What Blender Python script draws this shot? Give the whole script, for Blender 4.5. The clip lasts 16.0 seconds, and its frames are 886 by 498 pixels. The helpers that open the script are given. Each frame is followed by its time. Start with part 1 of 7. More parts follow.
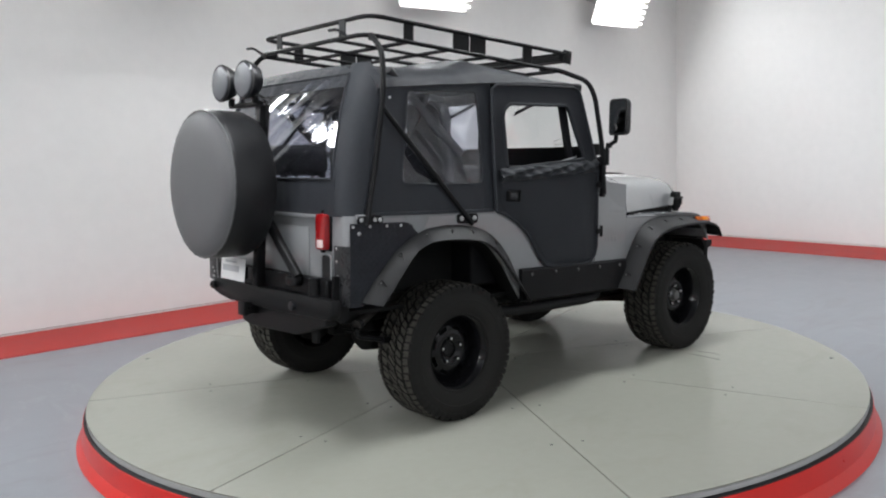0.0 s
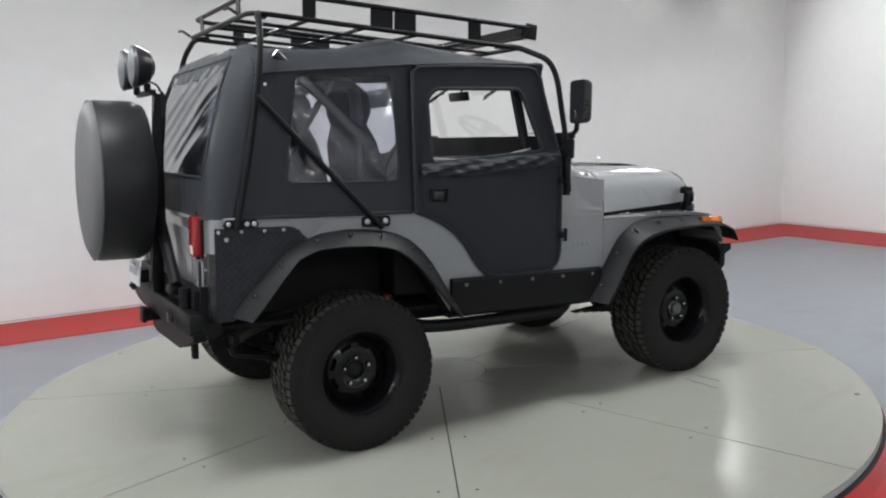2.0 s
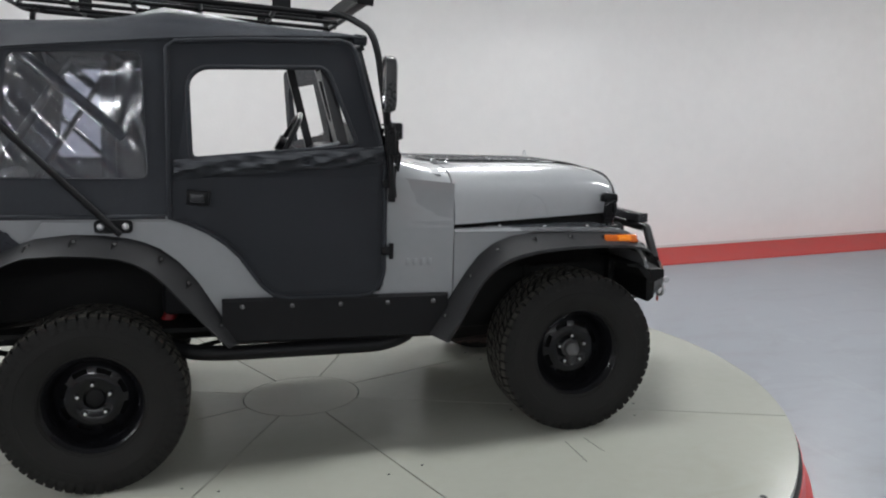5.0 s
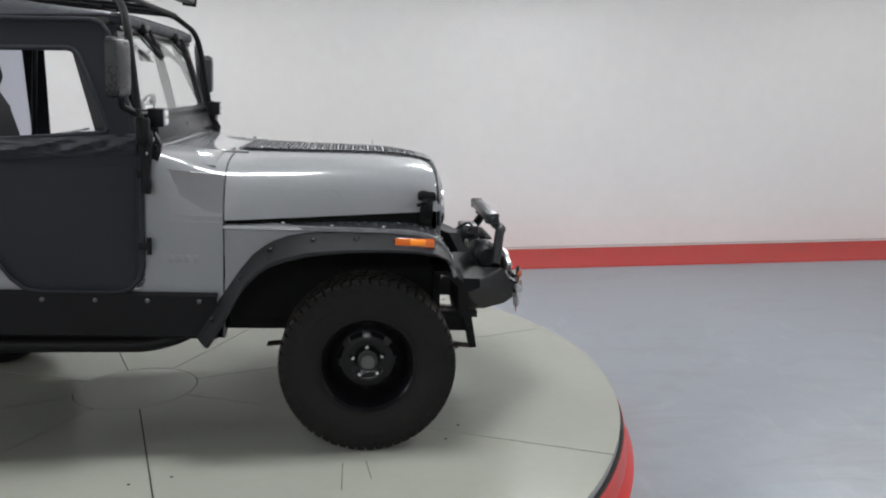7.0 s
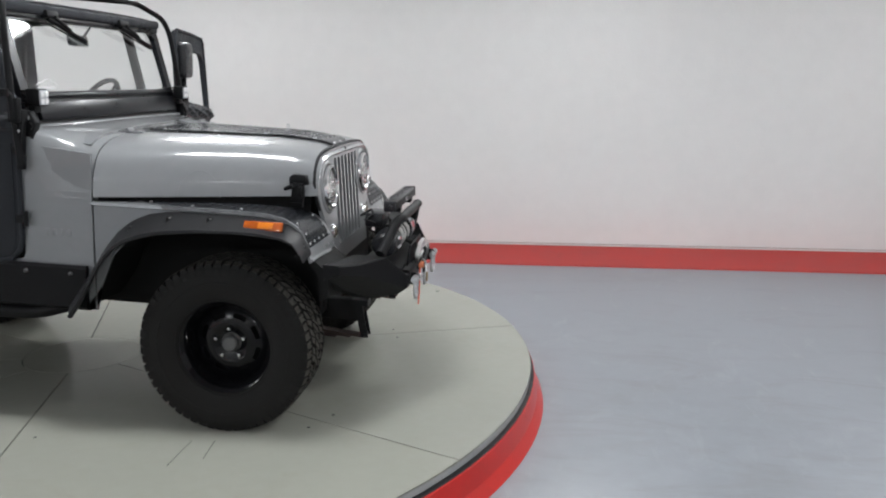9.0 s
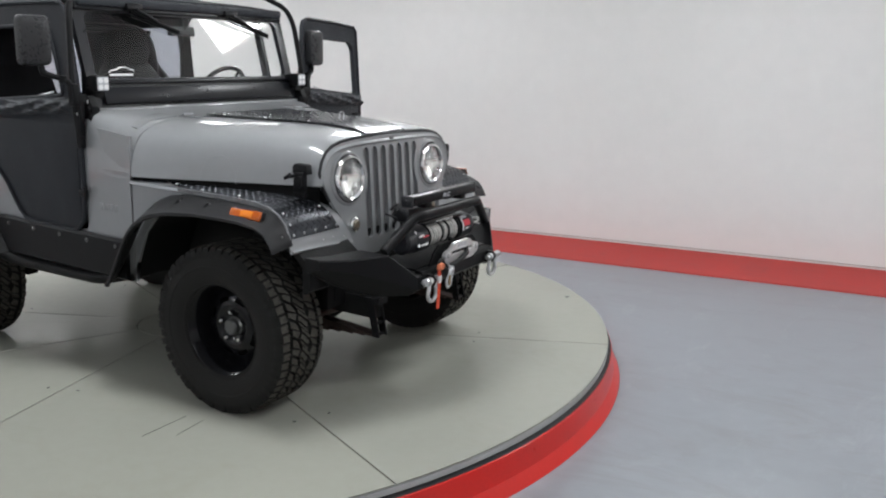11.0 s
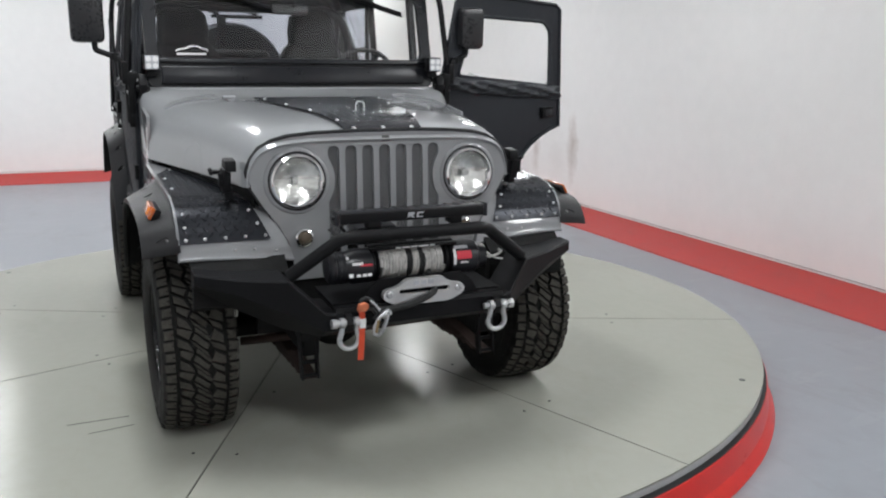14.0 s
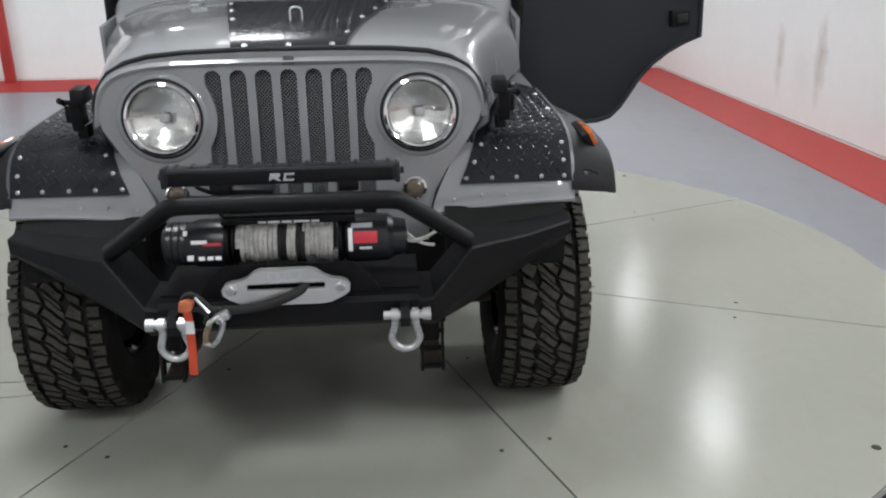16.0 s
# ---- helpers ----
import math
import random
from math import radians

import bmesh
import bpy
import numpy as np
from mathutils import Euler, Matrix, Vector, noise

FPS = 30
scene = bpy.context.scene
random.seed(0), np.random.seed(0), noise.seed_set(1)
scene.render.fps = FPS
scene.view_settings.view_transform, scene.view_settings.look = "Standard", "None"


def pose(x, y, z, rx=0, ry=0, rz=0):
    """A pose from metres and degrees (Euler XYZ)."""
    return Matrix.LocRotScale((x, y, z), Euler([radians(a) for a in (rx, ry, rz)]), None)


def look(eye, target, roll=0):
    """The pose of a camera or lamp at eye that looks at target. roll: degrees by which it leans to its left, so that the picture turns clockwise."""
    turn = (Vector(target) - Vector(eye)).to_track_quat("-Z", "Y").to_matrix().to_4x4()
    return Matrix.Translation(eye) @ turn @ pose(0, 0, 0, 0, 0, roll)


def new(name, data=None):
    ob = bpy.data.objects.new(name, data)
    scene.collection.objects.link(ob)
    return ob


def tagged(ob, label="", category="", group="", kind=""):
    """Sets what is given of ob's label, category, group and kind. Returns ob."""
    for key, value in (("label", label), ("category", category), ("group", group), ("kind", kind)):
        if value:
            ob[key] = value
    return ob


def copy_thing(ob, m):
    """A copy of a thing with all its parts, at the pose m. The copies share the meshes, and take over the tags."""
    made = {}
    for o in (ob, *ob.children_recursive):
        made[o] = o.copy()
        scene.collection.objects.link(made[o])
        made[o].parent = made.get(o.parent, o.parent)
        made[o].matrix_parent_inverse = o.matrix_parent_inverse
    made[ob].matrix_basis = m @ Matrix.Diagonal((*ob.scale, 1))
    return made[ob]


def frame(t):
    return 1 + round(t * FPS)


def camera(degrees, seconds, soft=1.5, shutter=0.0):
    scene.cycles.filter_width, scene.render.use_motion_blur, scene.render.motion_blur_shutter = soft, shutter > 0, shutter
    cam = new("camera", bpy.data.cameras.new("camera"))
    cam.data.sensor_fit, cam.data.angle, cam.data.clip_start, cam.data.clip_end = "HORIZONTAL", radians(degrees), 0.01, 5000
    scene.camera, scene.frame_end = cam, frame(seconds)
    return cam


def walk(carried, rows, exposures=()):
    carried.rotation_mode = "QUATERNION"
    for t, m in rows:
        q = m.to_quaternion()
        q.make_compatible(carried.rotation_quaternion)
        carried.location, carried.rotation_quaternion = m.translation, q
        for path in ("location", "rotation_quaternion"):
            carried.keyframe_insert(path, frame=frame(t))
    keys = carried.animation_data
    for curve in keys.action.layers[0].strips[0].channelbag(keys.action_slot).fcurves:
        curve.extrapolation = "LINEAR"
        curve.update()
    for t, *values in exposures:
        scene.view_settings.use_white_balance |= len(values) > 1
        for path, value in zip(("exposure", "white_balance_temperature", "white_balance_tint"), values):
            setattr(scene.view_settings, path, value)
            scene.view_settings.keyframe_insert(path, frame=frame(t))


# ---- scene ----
import mathutils

cam = camera(55.8, 16.0, soft=2.1)
PATH = [
    (0, (-3.036, -4.245, 1.528), (-1.745, -2.738, 1.28), -2.0),
    (0.5, (-2.7, -4.309, 1.548), (-1.471, -2.752, 1.291), -2.2),
    (1, (-2.351, -4.371, 1.544), (-1.195, -2.761, 1.279), -2.2),
    (1.5, (-1.979, -4.436, 1.534), (-0.912, -2.766, 1.26), -2.3),
    (2, (-1.647, -4.476, 1.557), (-0.658, -2.762, 1.268), -2.3),
    (2.5, (-1.315, -4.481, 1.511), (-0.401, -2.723, 1.239), -2.5),
    (3, (-0.915, -4.498, 1.553), (-0.113, -2.69, 1.26), -2.4),
    (4.25, (-0.027, -4.47, 1.569), (0.594, -2.597, 1.247), -1.8),
    (5.5, (0.91, -4.4, 1.586), (1.346, -2.481, 1.229), -1.1),
    (6, (1.326, -4.398, 1.607), (1.678, -2.464, 1.236), -0.8),
    (6.5, (1.725, -4.384, 1.584), (2.006, -2.439, 1.212), -0.7),
    (7, (2.12, -4.336, 1.581), (2.318, -2.384, 1.196), -0.6),
    (7.5, (2.463, -4.329, 1.552), (2.588, -2.37, 1.169), -0.6),
    (8, (2.817, -4.312, 1.538), (2.853, -2.351, 1.148), -0.6),
    (9.25, (3.725, -4.14, 1.514), (3.381, -2.21, 1.118), -0.4),
    (10.5, (4.533, -3.697, 1.513), (3.724, -1.915, 1.102), -0.2),
    (11, (4.817, -3.405, 1.498), (3.815, -1.725, 1.084), -0.6),
    (11.5, (5.024, -3.055, 1.507), (3.855, -1.489, 1.079), -0.4),
    (12, (5.212, -2.665, 1.466), (3.879, -1.235, 1.045), -0.6),
    (12.5, (5.367, -2.286, 1.462), (3.903, -0.993, 1.035), -0.3),
    (13, (5.499, -1.934, 1.476), (3.925, -0.778, 1.045), -0.1),
    (13.5, (5.566, -1.52, 1.467), (3.874, -0.542, 1.04), 0.4),
    (14, (5.564, -1.159, 1.455), (3.789, -0.343, 1.027), 0.5),
    (14.5, (5.527, -0.798, 1.469), (3.689, -0.158, 1.01), 0.1),
    (15, (5.366, -0.396, 1.431), (3.478, 0.038, 0.936), -0.0),
    (15.5, (5.125, -0.065, 1.421), (3.229, 0.209, 0.847), -0.3),
    (16, (4.863, 0.255, 1.424), (2.974, 0.384, 0.778), -0.9),
]
walk(cam, [(t, look(eye, target, roll)) for t, eye, target, roll in PATH])

# ---- light: a closed hall with rows of hung fluorescent fixtures ----
world = bpy.data.worlds.new("hall_world")
scene.world = world
world.use_nodes = True
world.node_tree.nodes["Background"].inputs[0].default_value = (0.75, 0.8, 0.9, 1)
world.node_tree.nodes["Background"].inputs[1].default_value = 0.05
scene.view_settings.exposure = 0.0

# fixtures hang high on the four walls and lean forward over the floor: (x, y, turn about z of their face)
LAMPS = [(7.08, 3.70, 0), (3.66, 3.70, 0), (0.3, 3.70, 0), (-3.15, 3.70, 0), (-6.75, 3.70, 0),
         (-7.26, -0.1, 90), (-7.26, -2.8, 90)]
# surface-mounted fixtures shine straight down; a row of narrow strips hangs further off
# this overhead row is out of view, added to light the car from above
ADDED_CEILING_LAMPS = [(5.8, -0.8), (2.2, -0.8), (-1.4, -0.8)]
STRIPS = [(6.0, -9.4), (2.4, -9.4), (-1.2, -9.4), (-4.8, -9.4), (4.2, -12.4), (0.6, -12.4), (-3.0, -12.4), (-5.0, -2.4)]
LAMP_Z, LAMP_LEAN = 3.42, 66.0
LAMP_POWER = 66.0
HALL_TURN = -1.75


def lamp_pose(x, y, turn=None):
    """Local -z is where the fixture shines: out of its wall and down, or straight down from the ceiling."""
    if turn is None:
        return pose(0, 0, 0, 0, 0, HALL_TURN) @ pose(x, y, 3.82)
    return pose(0, 0, 0, 0, 0, HALL_TURN) @ pose(x, y, LAMP_Z, 0, 0, turn) @ pose(0, 0, 0, -LAMP_LEAN, 0, 0)


def hall_lamp(x, y, turn=None, share=1.0, depth=0.50):
    data = bpy.data.lights.new("fixture_light", "AREA")
    data.shape, data.size, data.size_y = "RECTANGLE", 1.0, depth
    data.energy, data.color = LAMP_POWER * share, (0.925, 0.965, 1.0)
    ob = new("fixture_light", data)
    ob.matrix_basis = lamp_pose(x, y, turn) @ pose(0, 0, -0.03)
    return ob


for spot in LAMPS[1:4] + ADDED_CEILING_LAMPS:
    hall_lamp(*spot)
for spot in LAMPS[:1] + LAMPS[4:]:
    hall_lamp(*spot, share=0.6)
for spot in STRIPS[:4]:
    hall_lamp(*spot, share=2.2, depth=0.16)
for spot in STRIPS[4:-1]:
    hall_lamp(*spot, share=0.5, depth=0.16)
hall_lamp(*STRIPS[-1], share=0.9, depth=0.16)


# ---- materials ----
def material(name, color, rough=0.5, metal=0.0, spec=0.5, vary=0.08, scale=3.0, bump=0.0, bump_scale=60.0,
             coat=0.0, rough_vary=0.08, trans=0.0, ior=1.45, emit=0.0, fine=0.0):
    """Principled surface whose colour and gloss wander at two scales, with a fine relief."""
    m = bpy.data.materials.new(name)
    m.use_nodes = True
    nt = m.node_tree
    bs = nt.nodes["Principled BSDF"]
    bs.inputs["Metallic"].default_value = metal
    bs.inputs["Specular IOR Level"].default_value = spec
    bs.inputs["Coat Weight"].default_value = coat
    bs.inputs["Coat Roughness"].default_value = 0.06
    bs.inputs["Transmission Weight"].default_value = trans
    bs.inputs["IOR"].default_value = ior
    bs.inputs["Base Color"].default_value = (*color, 1)
    bs.inputs["Roughness"].default_value = rough
    if emit:
        bs.inputs["Emission Color"].default_value = (*color, 1)
        bs.inputs["Emission Strength"].default_value = emit
    geo = nt.nodes.new("ShaderNodeTexCoord")
    if vary or rough_vary:
        a = nt.nodes.new("ShaderNodeTexNoise")
        a.inputs["Scale"].default_value, a.inputs["Detail"].default_value = scale, 6
        b = nt.nodes.new("ShaderNodeTexNoise")
        b.inputs["Scale"].default_value, b.inputs["Detail"].default_value = scale * 11, 3
        nt.links.new(geo.outputs["Object"], a.inputs["Vector"])
        nt.links.new(geo.outputs["Object"], b.inputs["Vector"])
        mix = nt.nodes.new("ShaderNodeMath")
        mix.operation = "ADD"
        nt.links.new(a.outputs["Fac"], mix.inputs[0])
        nt.links.new(b.outputs["Fac"], mix.inputs[1])
        ramp = nt.nodes.new("ShaderNodeMapRange")
        ramp.inputs["From Min"].default_value, ramp.inputs["From Max"].default_value = 0.6, 1.4
        ramp.inputs["To Min"].default_value, ramp.inputs["To Max"].default_value = 1 - vary, 1 + vary
        nt.links.new(mix.outputs[0], ramp.inputs["Value"])
        col = nt.nodes.new("ShaderNodeVectorMath")
        col.operation = "SCALE"
        col.inputs[0].default_value = color
        nt.links.new(ramp.outputs[0], col.inputs["Scale"])
        nt.links.new(col.outputs[0], bs.inputs["Base Color"])
        rr = nt.nodes.new("ShaderNodeMapRange")
        rr.inputs["From Min"].default_value, rr.inputs["From Max"].default_value = 0.6, 1.4
        rr.inputs["To Min"].default_value = max(0.02, rough - rough_vary)
        rr.inputs["To Max"].default_value = min(1.0, rough + rough_vary)
        nt.links.new(mix.outputs[0], rr.inputs["Value"])
        nt.links.new(rr.outputs[0], bs.inputs["Roughness"])
    if bump:
        n = nt.nodes.new("ShaderNodeTexNoise")
        n.inputs["Scale"].default_value, n.inputs["Detail"].default_value = bump_scale, 4
        nt.links.new(geo.outputs["Object"], n.inputs["Vector"])
        bp = nt.nodes.new("ShaderNodeBump")
        bp.inputs["Strength"].default_value, bp.inputs["Distance"].default_value = bump, 0.01
        nt.links.new(n.outputs["Fac"], bp.inputs["Height"])
        nt.links.new(bp.outputs[0], bs.inputs["Normal"])
    return m


def wrinkle(m, scale, strength, stretch=(1, 1, 1), dist=0.02):
    """Adds folds: a stretched, distorted wave over the surface's own fine relief."""
    nt = m.node_tree
    bs = nt.nodes["Principled BSDF"]
    tc = nt.nodes.new("ShaderNodeTexCoord")
    mp = nt.nodes.new("ShaderNodeMapping")
    mp.inputs["Scale"].default_value = stretch
    nz = nt.nodes.new("ShaderNodeTexNoise")
    nz.inputs["Scale"].default_value, nz.inputs["Detail"].default_value = scale, 2
    nz.inputs["Distortion"].default_value = 0.6
    nt.links.new(tc.outputs["Object"], mp.inputs["Vector"])
    nt.links.new(mp.outputs[0], nz.inputs["Vector"])
    bp = nt.nodes.new("ShaderNodeBump")
    bp.inputs["Strength"].default_value, bp.inputs["Distance"].default_value = strength, dist
    nt.links.new(nz.outputs["Fac"], bp.inputs["Height"])
    if bs.inputs["Normal"].links:
        nt.links.new(bs.inputs["Normal"].links[0].from_socket, bp.inputs["Normal"])
    nt.links.new(bp.outputs[0], bs.inputs["Normal"])
    return m


WALL = material("white_wall_paint", (0.82, 0.815, 0.80), 0.55, vary=0.025, scale=0.8, bump=0.12, bump_scale=40)
FLOOR = material("grey_floor_epoxy", (0.222, 0.235, 0.257), 0.33, spec=0.35, vary=0.11, scale=0.7, rough_vary=0.06)
RED = material("red_baseboard_paint", (0.37, 0.038, 0.034), 0.5, spec=0.35, vary=0.12, scale=4, bump=0.05)
RING_RED = material("red_ring_paint", (0.60, 0.016, 0.011), 0.30, vary=0.06, scale=6, rough_vary=0.03)
CEIL = material("ceiling_paint", (0.58, 0.58, 0.585), 0.8, vary=0.03)
TABLE = material("turntable_coating", (0.296, 0.297, 0.263), 0.20, spec=0.085, vary=0.035, scale=1.6, rough_vary=0.05)


def tint_by_piece(m, amount, hue):
    """Each piece that wears this material is a touch lighter, darker or yellower than the next."""
    nt = m.node_tree
    bs = nt.nodes["Principled BSDF"]
    src = bs.inputs["Base Color"].links[0].from_socket
    info = nt.nodes.new("ShaderNodeObjectInfo")
    rng = nt.nodes.new("ShaderNodeMapRange")
    rng.inputs["To Min"].default_value, rng.inputs["To Max"].default_value = 0.0, amount
    nt.links.new(info.outputs["Random"], rng.inputs["Value"])
    mix = nt.nodes.new("ShaderNodeMix")
    mix.data_type = "RGBA"
    mix.inputs[7].default_value = (*hue, 1)
    nt.links.new(rng.outputs[0], mix.inputs[0])
    nt.links.new(src, mix.inputs[6])
    nt.links.new(mix.outputs[2], bs.inputs["Base Color"])
    return m


TABLE = tint_by_piece(TABLE, 0.35, (0.30, 0.297, 0.245))
TABLE_EDGE = material("turntable_edge_aluminium", (0.42, 0.42, 0.41), 0.35, metal=0.2, vary=0.08, scale=9)
# black of the rubber parts; also put in for shade round the headlight bezels
GAP = material("black_rubber_and_gap_shade", (0.012, 0.012, 0.013), 0.7, vary=0.1)
PAINT = material("grey_car_paint", (0.235, 0.24, 0.248), 0.36, spec=0.22, vary=0.03, scale=2.5, coat=1.0, rough_vary=0.0)
CLOTH = wrinkle(material("black_vinyl_twill", (0.027, 0.0295, 0.035), 0.55, spec=0.28, vary=0.14, scale=5, bump=0.25, bump_scale=350), 3.2, 0.9, (1, 1, 0.35), 0.04)
DOOR_CLOTH = wrinkle(material("door_vinyl_twill", (0.0205, 0.0225, 0.027), 0.60, spec=0.25, vary=0.10, scale=5, bump=0.25, bump_scale=350), 2.2, 0.5, (1, 1, 0.6), 0.04)
FOLD_CLOTH = wrinkle(material("gathered_vinyl", (0.022, 0.024, 0.0285), 0.6, spec=0.3, vary=0.12, scale=8, bump=0.2, bump_scale=300), 9, 0.8, (0.6, 1, 3.0), 0.03)
PLASTIC = material("black_flare_plastic", (0.0105, 0.0105, 0.0115), 0.50, spec=0.27, rough_vary=0.03, vary=0.1, scale=7, bump=0.12, bump_scale=240)
BLACK = material("black_powder_coat", (0.0055, 0.0055, 0.0062), 0.48, spec=0.20, vary=0.1, scale=6, rough_vary=0.03, bump=0.05, bump_scale=200)
SATIN = material("black_satin_metal", (0.012, 0.0125, 0.015), 0.3, vary=0.06, scale=3, rough_vary=0.02)
UNDER = material("chassis_black", (0.008, 0.008, 0.008), 0.75, spec=0.2, vary=0.3, scale=12, bump=0.2, bump_scale=60)
TYRE = material("tyre_rubber", (0.0135, 0.0132, 0.0125), 0.72, spec=0.2, vary=0.2, scale=14, bump=0.12, bump_scale=120)
TREAD = material("tyre_tread_rubber", (0.056, 0.053, 0.046), 0.8, spec=0.2, vary=0.45, scale=30, bump=0.6, bump_scale=160)
RIM = material("black_wheel_enamel", (0.005, 0.005, 0.006), 0.15, spec=0.27, vary=0.05, scale=4, rough_vary=0.02)
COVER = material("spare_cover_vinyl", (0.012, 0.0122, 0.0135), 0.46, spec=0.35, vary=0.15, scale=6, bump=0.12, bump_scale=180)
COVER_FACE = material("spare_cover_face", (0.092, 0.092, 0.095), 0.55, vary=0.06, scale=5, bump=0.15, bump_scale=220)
CHROME = material("chrome", (0.8, 0.8, 0.8), 0.08, metal=1.0, vary=0.03, rough_vary=0.03)
STEEL = material("galvanised_steel", (0.55, 0.56, 0.57), 0.32, metal=0.9, vary=0.12, scale=30, rough_vary=0.12)
ALU = material("brushed_aluminium", (0.62, 0.62, 0.61), 0.36, metal=0.85, vary=0.08, scale=25)
BOLT = material("bolt_zinc", (0.5, 0.5, 0.5), 0.3, metal=0.8, vary=0.1, scale=50)
HUB = material("hub_grey_metal", (0.12, 0.12, 0.12), 0.4, metal=0.7, vary=0.15, scale=40)
AMBER_DARK = material("dark_amber_lens", (0.42, 0.085, 0.005), 0.15, vary=0.08, scale=30, coat=0.6)
SHOCK_RED = material("dull_red_enamel", (0.20, 0.015, 0.018), 0.4, vary=0.1, scale=20)
AMBER = material("amber_lens", (0.72, 0.20, 0.008), 0.15, vary=0.05, scale=30, coat=0.6)
TAILRED = material("red_lens", (0.30, 0.008, 0.010), 0.14, vary=0.06, scale=30, coat=0.7)
TAILWHITE = material("clear_lens", (0.75, 0.6, 0.58), 0.15, vary=0.05, scale=30, coat=0.6)
WHITE = material("white_print", (0.75, 0.75, 0.75), 0.5, vary=0.04, scale=20)
GREYPRINT = material("grey_print", (0.42, 0.43, 0.45), 0.5, vary=0.04, scale=20)
LABELRED = material("red_label", (0.55, 0.03, 0.05), 0.4, vary=0.05, scale=20)
ROPE = material("winch_rope_grey", (0.46, 0.45, 0.43), 0.85, vary=0.55, scale=38, bump=0.5, bump_scale=180)
ROPEDARK = material("winch_rope_black", (0.02, 0.02, 0.02), 0.85, vary=0.3, scale=45, bump=0.5, bump_scale=180)
STRAP = material("orange_webbing", (0.62, 0.075, 0.03), 0.7, vary=0.15, scale=30, bump=0.3, bump_scale=300)
RUST = material("rusty_steel", (0.034, 0.020, 0.016), 0.8, vary=0.4, scale=30, bump=0.4, bump_scale=80)
SEAT = material("seat_vinyl", (0.008, 0.008, 0.0095), 0.6, spec=0.2, vary=0.12, scale=6, bump=0.15, bump_scale=150)
GLASS = material("clear_glass", (0.96, 0.98, 0.97), 0.0, vary=0, rough_vary=0, trans=1.0, ior=1.5)
VINYL = material("clear_vinyl", (0.60, 0.62, 0.70), 0.05, vary=0, rough_vary=0, trans=0.996, ior=1.2, coat=0.8)


def streaks(m, along, scale, strength):
    """Long creases that run one way through a soft clear sheet."""
    nt = m.node_tree
    tc = nt.nodes.new("ShaderNodeTexCoord")
    turn = nt.nodes.new("ShaderNodeMapping")
    turn.inputs["Rotation"].default_value = Vector(along).rotation_difference(Vector((0, 0, 1))).to_euler()
    squeeze = nt.nodes.new("ShaderNodeMapping")
    squeeze.inputs["Scale"].default_value = (1, 1, 0.05)
    nz = nt.nodes.new("ShaderNodeTexNoise")
    nz.inputs["Scale"].default_value, nz.inputs["Detail"].default_value = scale, 1
    bp = nt.nodes.new("ShaderNodeBump")
    bp.inputs["Strength"].default_value, bp.inputs["Distance"].default_value = strength, 0.03
    nt.links.new(tc.outputs["Object"], turn.inputs["Vector"])
    nt.links.new(turn.outputs[0], squeeze.inputs["Vector"])
    nt.links.new(squeeze.outputs[0], nz.inputs["Vector"])
    nt.links.new(nz.outputs["Fac"], bp.inputs["Height"])
    nt.links.new(bp.outputs[0], nt.nodes["Principled BSDF"].inputs["Normal"])
    return m


streaks(VINYL, (1, 1, -1), 3.0, 0.20)
VINYL.node_tree.nodes["Principled BSDF"].inputs["Coat Roughness"].default_value = 0.07
LENS = material("headlamp_glass", (0.97, 0.98, 0.97), 0.02, vary=0, rough_vary=0, trans=1.0, ior=1.4)
REFLECTOR = material("headlamp_reflector", (0.86, 0.86, 0.84), 0.20, metal=1.0, vary=0.05, scale=30, bump=0.30, bump_scale=24)
MESHBLACK = material("grille_mesh", (0.17, 0.172, 0.178), 0.4, vary=0.1, scale=30)
TUBE = material("fluorescent_tube", (1.0, 0.98, 0.95), 0.5, vary=0, rough_vary=0, emit=9.0)
HOUSING = material("lamp_housing_white", (0.75, 0.75, 0.75), 0.4, vary=0.04)


def tread_plate(name, color):
    """Black checker plate: the coat's own gloss, with fine relief; the lozenges are geometry."""
    return material(name, color, 0.20, metal=0.55, spec=0.26, vary=0.2, scale=14, rough_vary=0.04, bump=0.04, bump_scale=90)


PLATE = tread_plate("black_tread_plate", (0.030, 0.032, 0.037))
# paler than the plate: wear, plus lamp glints put into the metal's colour
PLATE_EDGE = material("worn_glinting_plate_edge", (0.15, 0.153, 0.158), 0.40, metal=0.85, vary=0.45, scale=24, rough_vary=0.1, bump=0.2, bump_scale=70)
SHELL = material("black_mirror_shell", (0.016, 0.0165, 0.018), 0.30, spec=0.5, vary=0.08, scale=8, bump=0.08, bump_scale=260)
FRAME = material("black_frame_enamel", (0.007, 0.0075, 0.0095), 0.30, spec=0.32, vary=0.10, scale=5, rough_vary=0.04)


